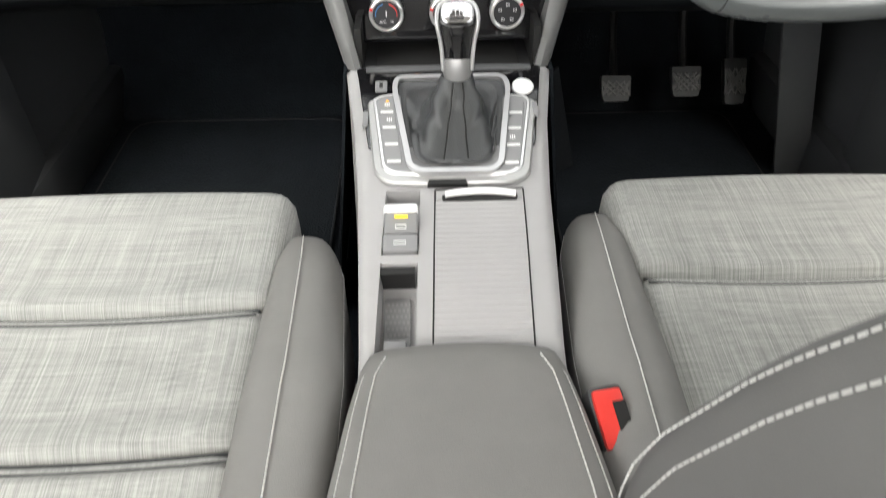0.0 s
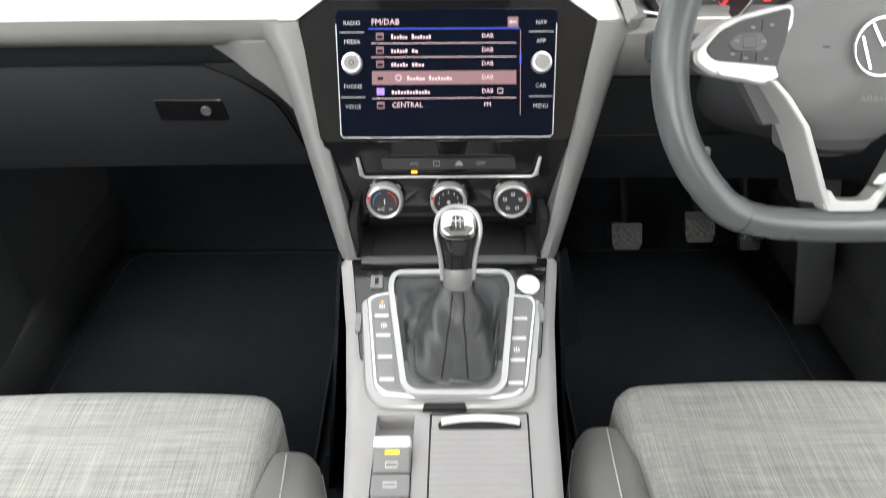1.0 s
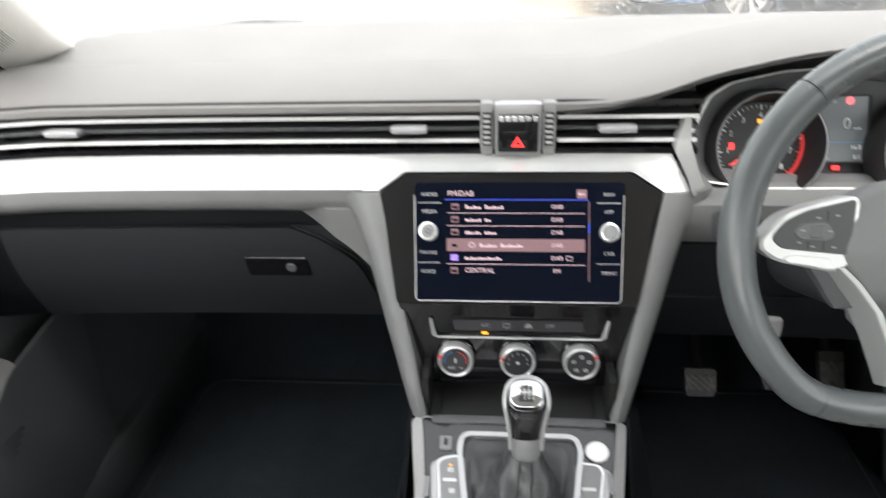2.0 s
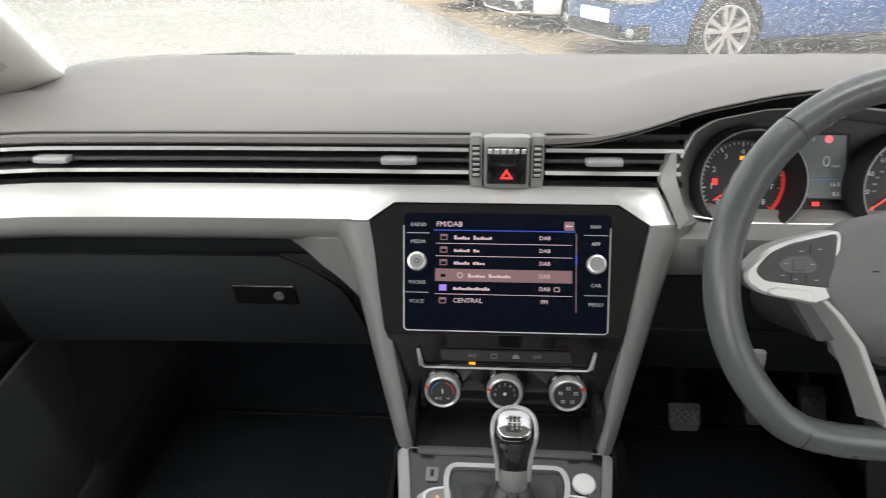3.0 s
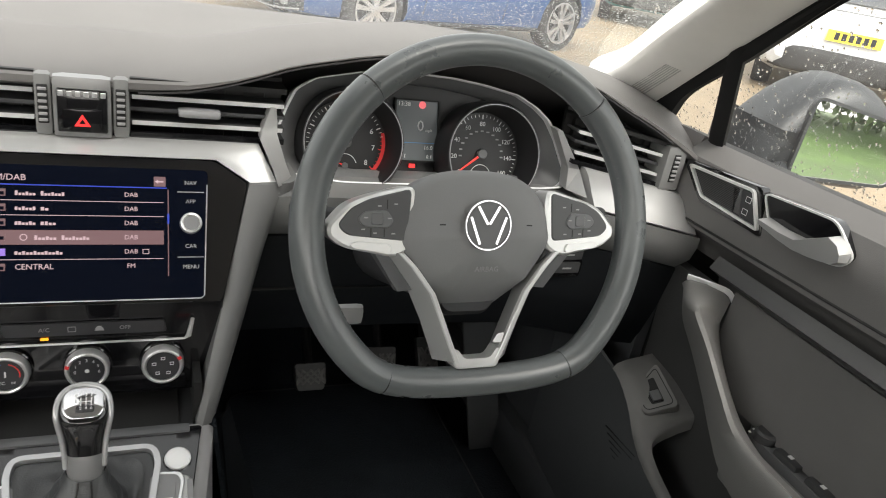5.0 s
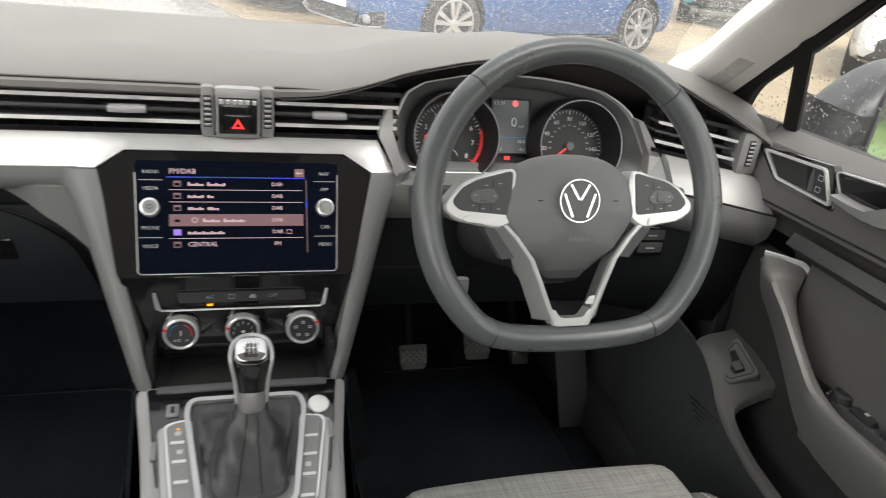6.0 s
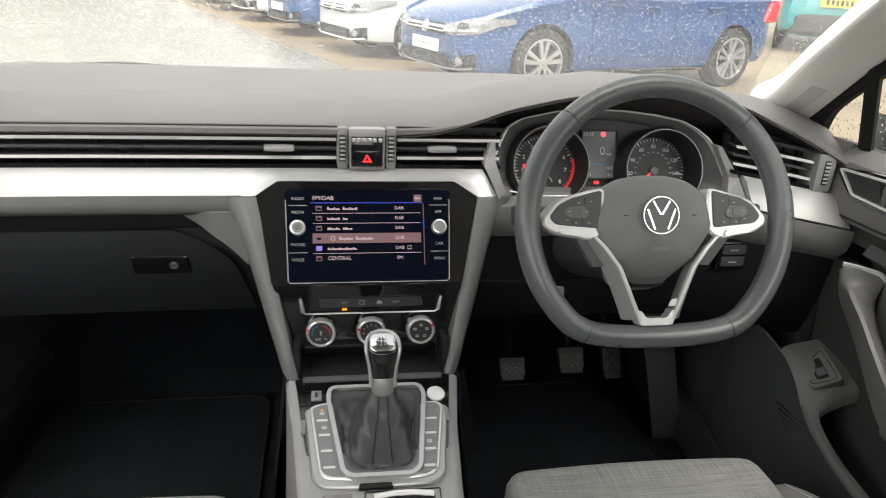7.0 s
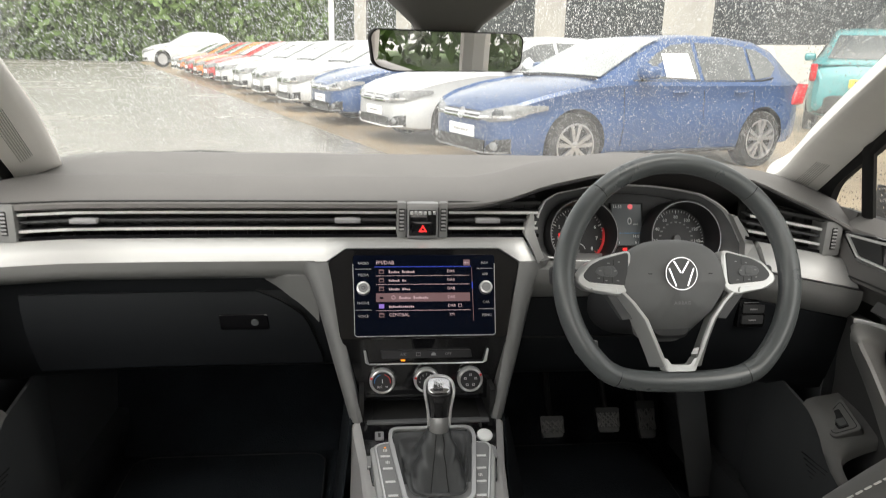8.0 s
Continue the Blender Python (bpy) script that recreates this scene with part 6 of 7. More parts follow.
    part("grab_handle", loft(rings), M_HANDLE, th, "broad grey grab handle", angle=60)
    part("handle_blade", tube(spline([P(0.738, 0.922, 0.806), P(0.752, 0.898, 0.808), P(0.766, 0.874, 0.808), P(0.770, 0.862, 0.799)], 5), (0.0022, 0.0045), 8), M_SPOKE, th, "bright edge on the grab handle")
    part("armrest", rblock(0.722, 0.800, -0.1, 0.76, 0.60, 0.664, 0.016, (6, 20, 6), lambda p: P(p.x, p.y, p.z)), M_LOWER, th, "grey door armrest")
    sp = part("switch_plate", prism([(s * x, y) for x, y in smooth_poly([(0.748, 0.50), (0.792, 0.50), (0.792, 0.752), (0.772, 0.772), (0.748, 0.745)], 0.01)], 0.650, 0.6765, None, 0.002), M_CLUSTER, th, "dark window switch plate")
    if s > 0:
        part("mirror_knob", turned([(0.0155, 0), (0.0145, 0.010), (0.0115, 0.013), (0, 0.013)], Matrix.Translation((0.762, 0.738, 0.676)), 24), M_DARK, sp, "round mirror knob")
        for i in range(4):
            part("mark", box(0.750 + i * 0.010, 0.753 + i * 0.010, 0.752 + 0.003 * (i % 2), 0.755 + 0.003 * (i % 2), 0.6765, 0.6773), M_WHITE, sp, smooth=False)
    for y in (0.697, 0.648):
        for x in ((0.760, 0.781) if s > 0 else (0.762,)):
            k = part("window_switch", rblock(x - 0.009, x + 0.009, y - 0.018, y + 0.018, 0.672, 0.684, 0.003, (4, 5, 3), lambda p: P(p.x, p.y, p.z)), M_DARK, sp, "black rocker switch")
            part("switch_mark", box(s * x - 0.003, s * x + 0.003, y - 0.004, y + 0.002, 0.6838, 0.6848), M_WHITE, k, smooth=False)
    # moulded shelf with the boot release, running down into the pocket's rim; rows give inner and outer edge
    sh = [((0.708, 0.975, 0.630), (0.796, 0.985, 0.640)), ((0.706, 0.955, 0.628), (0.796, 0.965, 0.638)), ((0.704, 0.935, 0.620), (0.795, 0.915, 0.632)), ((0.703, 0.912, 0.604), (0.790, 0.866, 0.614)), ((0.7025, 0.900, 0.592), (0.762, 0.866, 0.600)), ((0.702, 0.889, 0.579), (0.732, 0.868, 0.584)),
          ((0.702, 0.875, 0.566), (0.718, 0.862, 0.570)), ((0.701, 0.853, 0.553), (0.716, 0.848, 0.556)), ((0.700, 0.815, 0.540), (0.715, 0.815, 0.541)), ((0.700, 0.760, 0.524), (0.715, 0.760, 0.527)), ((0.700, 0.600, 0.508), (0.715, 0.600, 0.511)), ((0.700, 0.100, 0.500), (0.715, 0.100, 0.503))]
    inn, out = (spline([r[i] for r in sh], 3) for i in range(2))
    rings = [[P(q.x, q.y, q.z) for q in (a + Vector((0.003, 0, -0.020)), a + Vector((-0.002, 0, -0.009)), a + (b - a) * 0.06 + Vector((0, 0, -0.001)), a * 0.75 + b * 0.25 + Vector((0, 0, 0.0015)), a * 0.4 + b * 0.6, a * 0.06 + b * 0.94, b + Vector((0.002, 0, -0.007)), b + Vector((0, 0, -0.020)))] for a, b in zip(inn, out)]
    part("pocket_moulding", loft(rings), M_POCKET, th, "grey moulded shelf and pocket rim", angle=60)
    bu, bv = Vector((0.817, -0.314, 0.482)), Vector((0.157, 0.880, 0.307))
    mq = axes((s * 0.739, 0.9130 + ahead, 0.6175), (bu.x, s * bu.y, s * bu.z), (s * bv.x, bv.y, bv.z))
    lq = lambda pts: [(s * x, y) for x, y in (pts if s > 0 else pts[::-1])]
    bz = part("release_bezel", prism(smooth_poly(lq([(-0.0290, 0.0120), (-0.0220, -0.0310), (0.0295, -0.0310), (0.0210, 0.0480)]), 0.009), -0.012, 0.0035, mq, 0.0015), M_POCKET, th, "grey switch surround")
    part("bezel_gap", band(smooth_poly(lq([(-0.0235, 0.0100), (-0.0180, -0.0255), (0.0235, -0.0255), (0.0165, 0.0400)]), 0.008), 0.0012, 0.0030, 0.0040, mq), M_SLOT, bz)
    part("release_well", prism(smooth_poly(lq([(-0.0120, 0.0090), (-0.0070, -0.0185), (0.0110, -0.0185), (0.0085, 0.0240), (-0.0030, 0.0220)]), 0.003), 0, 0.0041, mq), M_SLOT, bz)
    part("release_key", prism(smooth_poly(lq([(-0.0060, 0.0010), (-0.0040, -0.0160), (0.0095, -0.0160), (0.0085, 0.0010)]), 0.002), 0, 0.0085, mq, 0.001), M_CLUSTER, bz, "grey release key")
    # lining below the shelf, finely ribbed where the loudspeaker sits
    lin = [Vector((0.725, 1.16, 0.640)), Vector((0.712, 1.06, 0.640))] + inn[::2]
    low = part("lower_lining", sheet(lambda u, v: P(lerp(u, list(range(len(lin))), [q.x for q in lin]) + 0.004 - 0.004 * v, lerp(u, list(range(len(lin))), [q.y for q in lin]), (1 - v) * (lerp(u, list(range(len(lin))), [q.z for q in lin]) - 0.008) + 0.30 * v), steps(0, len(lin) - 1, 36), steps(0, 1, 6), 0.006), M_FOOT, th, "charcoal lower lining", angle=40)
    for i in range(26):
        z = 0.545 - i * 0.0075
        y0 = lerp(z, [0.35, 0.50, 0.55], [0.72, 0.82, 0.875])
        part("rib", tube([P(0.7005, y0 - 0.004, z), P(0.7005, y0 + 0.075, z - 0.006)], 0.0012, 5), M_SLOT, low)
    return th


right = door(1, "door_right", "driver's door with grab handle, tweeter grille and pocket")
left = door(-1, "door_left", "passenger's door with grab handle and grey lining")

for s, nm in ((1, "window_2"), (-1, "window_3")):
    w = tagged(part(nm, sheet(lambda y, v: Vector((s * (0.835 - 0.17 * v), y, 0.955 + 0.42 * v)), steps(-1.0, 1.25, 8), steps(0, 1, 4)), M_PANE), "side window speckled with rain", "window", kind="structure")
    w.visible_shadow = False
    facing(w, (0, 0, 1.0))

# wing mirror outside the driver's window
wing = thing("wing_mirror", "black wing mirror outside the driver's window", "wing mirror", (0.95, 1.05, 0.96))
WM = Matrix.Translation((1.038, 1.055, 0.985)) @ Matrix.Rotation(radians(-16), 4, "Z")
part("shell", rblock(-0.135, 0.135, -0.03, 0.12, -0.085, 0.085, 0.045, (14, 10, 12), lambda p: WM @ Vector((p.x, p.y + 0.6 * max(0, -0.03 - p.x) ** 2, p.z - (0.06 * (p.x - 0.02) ** 2 / 0.01 if p.z > 0 else 0) + (0.25 * max(0, -0.02 - p.x) if p.z < 0 else 0)))), M_MIRRORCASE, wing, "dark wet shell", angle=60)
part("glass", prism(smooth_poly([(-0.055, -0.066), (0.115, -0.062), (0.118, 0.030), (-0.048, 0.058)], 0.018), 0, 0.004, WM @ axes((0.0, -0.0325, 0), (1, 0, 0), (0, 0.02, 1)), 0.001), M_MIRROR, wing, "mirror glass reflecting the grass")
part("glass_rim", band(smooth_poly([(-0.058, -0.069), (0.118, -0.065), (0.121, 0.033), (-0.051, 0.061)], 0.018), 0.005, -0.002, 0.006, WM @ axes((0.0, -0.0325, 0), (1, 0, 0), (0, 0.02, 1))), M_MIRRORCASE, wing, "dark rim round the glass")
part("foot", tube([Vector((0.86, 0.99, 0.895)), Vector((0.92, 1.02, 0.905)), Vector((0.99, 1.06, 0.925))], 0.018, 10), M_MIRRORCASE, wing)

# rear-view mirror
rv = thing("rear_view_mirror", "black-framed rear-view mirror on the windscreen", "mirror", (0.012, 0.86, 1.24))
RM = axes((0.0115, 0.850, 1.2365), (1, 0.20, 0.0), (0.012, -0.06, 1))
ro = smooth_poly([(-0.106, -0.021), (-0.08, -0.0290), (0.095, -0.0265), (0.110, -0.018), (0.1115, 0.018), (0.104, 0.0265), (-0.104, 0.0265), (-0.1115, 0.018)], 0.010)
part("case", loft([[RM @ Vector((p.x * k, p.y * k, h)) for p in ro] for k, h in ((0.55, -0.035), (0.92, -0.02), (1.0, 0.0), (0.985, 0.004))]), M_SLOT, rv, "black mirror case", angle=50)
part("glass", prism([(p.x * 0.965, p.y * 0.93) for p in ro], 0.002, 0.0050, RM), M_MIRROR, rv, "mirror glass")
part("stem", tube([RM @ Vector((0, 0, -0.03)), RM @ Vector((0, 0.02, -0.06)), Vector((0.01, 0.93, 1.30))], (0.018, 0.012), 10), M_SLOT, rv)
part("sensor_cover", loft([[Vector((0.012 + x * w, y + dy, z)) for x, dy in ((-1, 0.0), (-0.8, -0.018), (0.8, -0.018), (1, 0.0), (0.8, 0.05), (-0.8, 0.05))] for w, y, z in ((0.040, 0.885, 1.258), (0.050, 0.870, 1.272), (0.085, 0.845, 1.300), (0.105, 0.80, 1.335), (0.105, 0.74, 1.37))]), M_HEADCOVER, rv, "grey sensor cover", angle=40)
oc = thing("overhead_console", "grey overhead console at the roof's front edge", "console", (0.0, 0.6, 1.36))
part("body", rblock(-0.13, 0.13, 0.48, 0.74, 1.335, 1.40, 0.02, (8, 8, 4)), M_DARK, oc)


def pedal(x, y, z, w, h, name, label):
    th = thing(name, label, "pedal", (x, y, z - h), group="pedals")
    m = axes((x, y, z), (1, 0, 0), (0, 0.62, 1))
    p = part("pad", prism(smooth_poly([(-w * 0.42, -h / 2), (w * 0.42, -h / 2), (w / 2, h * 0.1), (w / 2, h / 2), (-w / 2, h / 2), (-w / 2, h * 0.1)], 0.006), -0.010, 0.004, m, 0.001), M_PEDAL, th, "worn rubber pad")
    for a in (40, -40):
        for k in range(-3, 4):
            c = Vector((k * 0.015, 0))
            d = Vector((math.cos(radians(a)), math.sin(radians(a)))) * h * 0.42
            nn = Vector((-d.y, d.x)).normalized() * 0.0016
            q0, q1 = c - d, c + d
            lim = w * 0.46
            q0.x, q1.x = max(-lim, min(lim, q0.x)), max(-lim, min(lim, q1.x))
            if (q1 - q0).length > 0.01:
                part("rib", prism([q0 - nn, q1 - nn, q1 + nn, q0 + nn], 0.003, 0.0065, m), M_PEDALRIB, p, smooth=False)
    part("lever", tube(spline([m @ Vector((0, 0.01, -0.012)), Vector((x, y + 0.09, z + 0.10)), Vector((x, y + 0.12, z + 0.30))], 4), (0.008, 0.012), 8), M_SLOT, th, "black steel lever")


pedal(0.333, 1.318, 0.396, 0.058, 0.050, "clutch_pedal", "clutch pedal with a worn ribbed rubber pad")
pedal(0.486, 1.370, 0.381, 0.060, 0.060, "brake_pedal", "brake pedal with a worn ribbed rubber pad")
pedal(0.588, 1.380, 0.374, 0.046, 0.090, "accelerator_pedal", "tall accelerator pedal with a ribbed pad")
side = thing("footwell_panel", "grey flat trim panel in the driver's footwell", "trim panel", (0.66, 1.25, 0.24))
part("panel", sheet(lambda u, v: Vector((0.660 - 0.085 * v + 0.066 * u, 1.25, 0.215 + 0.36 * v)), steps(0, 1, 3), steps(0, 1, 6), 0.008), M_FOOT, side)


def mat_rug(x0, x1, name, label):
    th = thing(name, label, "floor mat", ((x0 + x1) / 2, 1.0, 0.246), group="floor mats")
    o = smooth_poly([(x0, 0.62), (x1, 0.62), (x1, 1.47), (x0, 1.47)], 0.05)
    part("carpet", prism(o, 0.246, 0.257, None, 0.002), M_CARPET, th)
    part("piping", tube([(p.x, p.y, 0.256) for p in o], 0.0026, 6, closed=True), M_PIPING, th, "dark sewn edge")


mat_rug(0.20, 0.62, "floor_mat", "black carpet mat in the driver's footwell")
mat_rug(-0.66, -0.20, "floor_mat", "black carpet mat in the passenger's footwell")

# ---- outside: a wet yard with a row of parked cars ----
GZ = 0.08
M_GROUND = mat("wet_concrete", (0.190, 0.176, 0.155), 0.26, grain=0.03, bump=0.10, vary=0.25, stain=0.30)
M_BAY = mat("wet_sandy_gravel", (0.215, 0.165, 0.108), 0.42, grain=0.02, bump=0.5, vary=0.30, stain=0.5)
M_WALL = mat("pale_render", (0.62, 0.61, 0.58), 0.8, vary=0.10, stain=0.5)
M_PIER = mat("grey_render", (0.36, 0.35, 0.32), 0.8, vary=0.15, stain=0.8)
M_FRAME = mat("white_window_frame", (0.78, 0.78, 0.77), 0.4, vary=0.05)
M_GLASSDARK = mat("dark_window", (0.05, 0.055, 0.06), 0.08, coat=0.4, vary=0.3, stain=0.7)
# pale base colour holds the sky's reflection on the cars' windscreens
M_SKYGLASS = mat("wet_sky_sheen_glass", (0.50, 0.53, 0.52), 0.12, metal=0.6, vary=0.2, stain=2)
M_SIDEGLASS = mat("grey_side_glass", (0.10, 0.105, 0.105), 0.10, coat=0.5, vary=0.35, stain=2.5)
M_TYRE = mat("tyre_rubber", (0.02, 0.02, 0.02), 0.7, vary=0.2)
M_ALLOY = mat("alloy_wheel", (0.46, 0.46, 0.47), 0.3, metal=0.8)
M_LENS = mat("headlamp_lens", (0.20, 0.205, 0.21), 0.12, coat=0.6, vary=0.3, stain=12)
M_REDLENS = mat("red_tail_lamp", (0.55, 0.02, 0.03), 0.15, coat=0.8)
M_PLATEW = mat("white_plate", (0.85, 0.85, 0.85), 0.5)
M_PLATEY = mat("yellow_plate", (0.85, 0.62, 0.05), 0.5)
M_GRILLE = mat("black_grille", (0.012, 0.012, 0.013), 0.3)
ground = tagged(part("ground", sheet(lambda x, y: Vector((x, y, GZ)), steps(-600, 600, 12), steps(-600, 600, 12)), M_GROUND), "wet pale concrete yard", "ground", kind="structure")

# sandy parking bays under the row of cars, a thin layer on the yard
bay = [(1.9, -1.8), (40, -1.8), (40, 60), (-17.8, 60), (0.6, 7.1), (1.9, 3.4)]
tagged(part("pavement", prism(bay, GZ - 0.02, GZ + 0.006), M_BAY, smooth=False), "wet sandy gravel of the parking bays", "parking bay", kind="structure")

PAINTS = {}


def paint(name, color):
    if name not in PAINTS:
        PAINTS[name] = mat(name + "_car_paint", color, 0.30, coat=0.75, vary=0.08, stain=3, spec=0.5)
    return PAINTS[name]


# outline of a small hatchback: position along the car, bonnet or belt height, half width, sill height
SECT = [(2.07, 0.575, 0.48, 0.40), (2.045, 0.630, 0.62, 0.27), (1.95, 0.70, 0.745, 0.21), (1.75, 0.775, 0.830, 0.19), (1.45, 0.855, 0.872, 0.19), (1.10, 0.915, 0.878, 0.19), (0.85, 0.945, 0.876, 0.19),
        (0.30, 0.945, 0.878, 0.19), (-0.50, 0.945, 0.880, 0.19), (-1.20, 0.95, 0.878, 0.20), (-1.55, 0.955, 0.866, 0.21), (-1.80, 0.95, 0.830, 0.23), (-1.93, 0.88, 0.775, 0.28), (-1.98, 0.74, 0.70, 0.36)]
CABIN = [(0.96, 0.935, 0.75), (0.62, 1.115, 0.70), (0.27, 1.290, 0.645), (0.02, 1.375, 0.61), (-0.40, 1.420, 0.595), (-0.90, 1.415, 0.585), (-1.35, 1.375, 0.57), (-1.62, 1.300, 0.565), (-1.80, 1.145, 0.61), (-1.92, 0.96, 0.70)]
SIDE = ((0.80, 0.0), (0.95, 0.05), (0.985, 0.14), (1.0, 0.36), (0.985, 0.52), (0.975, 0.64), (0.998, 0.765), (0.972, 0.81))


def between(rows, x):
    """A row of a section table at a position along the car."""
    xs_ = [r[0] for r in rows][::-1]
    return [lerp(x, xs_, [r[i] for r in rows][::-1]) for i in range(1, len(rows[0]))]


def nose_x(y, z):
    """The front's surface by distance from the middle and by height."""
    return min(lerp(abs(y) / 0.985, [0.48, 0.62, 0.745, 0.83, 0.872], [2.068, 2.043, 1.948, 1.75, 1.45]), lerp(z, [0.56, 0.63, 0.70, 0.775, 0.855], [2.068, 2.043, 1.95, 1.75, 1.45]))


def cabin_y(x, z):
    """The cabin's side by position and height."""
    h, w = between(CABIN, x)
    t = min(1.0, (z - 0.92) / max(h - 0.06 - 0.92, 0.02))
    return 0.848 * (1 - t) + w * 1.02 * t


def car_body():
    """The painted lower body with open wheel arches, as a mesh in the car's own axes."""
    rings = []
    for x in [2.07, 2.06, 2.045, 2.0, 1.95, 1.85] + steps(1.75, -1.75, 35) + [-1.80, -1.87, -1.93, -1.965, -1.98]:
        h, w, lo = between(SECT, x)
        half = [(w * k, lo + d * (h - lo) / 0.757 * 0.93) for k, d in SIDE] + [(w * 0.925, h - 0.030), (w * 0.80, h - 0.004), (w * 0.62, h + 0.004), (w * 0.50, h + 0.016), (w * 0.2, h + 0.022)]
        rings.append([(x, y, z) for y, z in half] + [(x, -y, z) for y, z in half[::-1]])
    body = bpy.data.objects.new("body", mesh_of(loft(rings), "body"))
    scene.collection.objects.link(body)
    cuts = []
    for x in (1.28, -1.28):
        cutter = bpy.data.objects.new("arch", mesh_of(turned([(0.352, -1.2), (0.352, 1.2)], axes((x, 0, 0.325), (1, 0, 0), (0, 0, 1)), 40), "arch"))
        scene.collection.objects.link(cutter)
        cuts.append(cutter)
        mod = body.modifiers.new("arch", "BOOLEAN")
        mod.operation, mod.object, mod.solver = "DIFFERENCE", cutter, "EXACT"
    deps = bpy.context.evaluated_depsgraph_get()
    deps.update()
    me = bpy.data.meshes.new_from_object(body.evaluated_get(deps))
    for ob in [body] + cuts:
        bpy.data.objects.remove(ob)
    return me


BODY = car_body()


def parked_car(at, heading, color, name, label, near=True, scale=(1, 1, 1), rear_plate=False, white_note=False):
    """A small hatchback; local x points to its front."""
    th = thing(name, label, "car", (*at, GZ), group="parked cars")
    m = Matrix.Translation((*at, GZ)) @ Matrix.Rotation(radians(heading), 4, "Z") @ Matrix.Diagonal((*scale, 1))
    P = lambda x, y, z: m @ Vector((x, y, z))
    body_paint = paint(color[0], color[1])
    bm = bmesh.new()
    bm.from_mesh(BODY)
    for f in bm.faces:
        c = f.calc_center_median()
        f.material_index = 1 if min(math.hypot(c.x - 1.28, c.z - 0.325), math.hypot(c.x + 1.28, c.z - 0.325)) < 0.353 and abs(f.normal.y) < 0.6 else 0
    bm.transform(m)
    body = part("body", bm, body_paint, th, angle=28)
    body.data.materials.append(M_GRILLE)
    part("cabin", loft([[P(x, s * y, z) for s, y, z in ((1, 0.848, 0.92), (1, w * 1.02, h - 0.06), (1, w * 0.97, h - 0.028), (1, w * 0.88, h - 0.006), (1, w * 0.5, h + 0.008), (-1, w * 0.5, h + 0.008), (-1, w * 0.88, h - 0.006), (-1, w * 0.97, h - 0.028), (-1, w * 1.02, h - 0.06), (-1, 0.848, 0.92))] for x, h, w in CABIN]), body_paint, th, "painted roof and pillars", angle=32)

    def patch(nm, y0, y1, low, high, material, lab="", parent=None, lift=0.010, n=10):
        """A piece wrapped round the front; low and high give its heights by the distance from the middle."""
        bm = sheet(lambda y, v: P(nose_x(y, low(abs(y)) * (1 - v) + high(abs(y)) * v) + lift - 0.006 * (v in (0, 1)), y * (1 + lift * 0.8), low(abs(y)) * (1 - v) + high(abs(y)) * v), steps(y0, y1, n), steps(0, 1, 4), 0.012)
        return part(nm, bm, material, parent or th, lab, angle=40)

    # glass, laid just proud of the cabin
    part("windscreen", loft([[P(x + 0.010, s * between(CABIN, x)[1] * 0.93, between(CABIN, x)[0] + 0.012 + 0.008 * (abs(s) < 0.6)) for s in (-1, -0.5, 0.5, 1)] for x in (0.90, 0.62, 0.27, 0.06)], closed=False), M_SKYGLASS, th, "windscreen with the pale sky's reflection put into its colour")
    part("scuttle", tube([P(0.93, y, 0.955) for y in (-0.66, 0.66)], 0.022, 6), M_GRILLE, th, "black strip under the windscreen")
    if near:
        for s in (1, -1):
            for pts in ([(0.52, 0.965), (-0.30, 0.955), (-0.30, 1.335), (-0.02, 1.305), (0.20, 1.215), (0.40, 1.09)], [(-0.36, 0.955), (-1.06, 0.965), (-1.10, 1.310), (-0.70, 1.335), (-0.36, 1.337)], [(-1.13, 0.967), (-1.38, 1.000), (-1.54, 1.10), (-1.47, 1.20), (-1.32, 1.275), (-1.15, 1.300)]):
                part("side_window", loft([[P(x, s * (cabin_y(x, z) + k), z) for x, z in pts] for k in (0.0, 0.009)]), M_SIDEGLASS, th, "grey side window", angle=20)
            part("window_line", tube(spline([P(x, s * (cabin_y(x, z) + 0.006), z) for x, z in ((0.60, 0.945), (-0.3, 0.940), (-1.1, 0.950), (-1.42, 0.985))], 4), 0.010, 6), M_GRILLE, th, "black window seal")
            part("mirror", rblock(-0.075, 0.075, -0.10, 0.10, -0.062, 0.062, 0.045, (6, 6, 6), lambda p: P(0.53 + p.x - 0.25 * abs(p.y) * (s * p.y > 0), s * 0.955 + p.y, 1.03 + p.z)), body_paint, th, "painted door mirror", angle=60)
            part("mirror_foot", tube([P(0.50, s * 0.85, 0.955), P(0.50, s * 0.91, 0.985)], 0.020, 6), M_GRILLE, th)
            part("sill_trim", tube([P(0.90, s * 0.845, 0.225), P(-0.90, s * 0.845, 0.225)], (0.03, 0.022), 8), M_GRILLE, th, "black sill trim")
            for x in (0.10, -0.78):
                part("door_handle", tube([P(x, s * 0.880, 0.835), P(x - 0.05, s * 0.893, 0.838), P(x - 0.14, s * 0.893, 0.840), P(x - 0.19, s * 0.880, 0.842)], 0.012, 6), body_paint, th)
            for x in (0.74, -0.33, -1.08):
                part("door_gap", tube([P(x, s * 0.862, 0.90), P(x - 0.01, s * 0.874, 0.80), P(x - 0.03, s * 0.876, 0.50), P(x, s * 0.868, 0.30)], 0.004, 5), M_GRILLE, th, "dark door gap")
    for s in (1, -1):
        lamp = patch("headlamp", s * 0.37, s * 0.838, lambda y: lerp(y, [0.37, 0.55, 0.74, 0.838], [0.555, 0.540, 0.570, 0.668]), lambda y: lerp(y, [0.37, 0.60, 0.76, 0.838], [0.622, 0.672, 0.712, 0.705]), M_LENS, "clear headlamp", n=14)
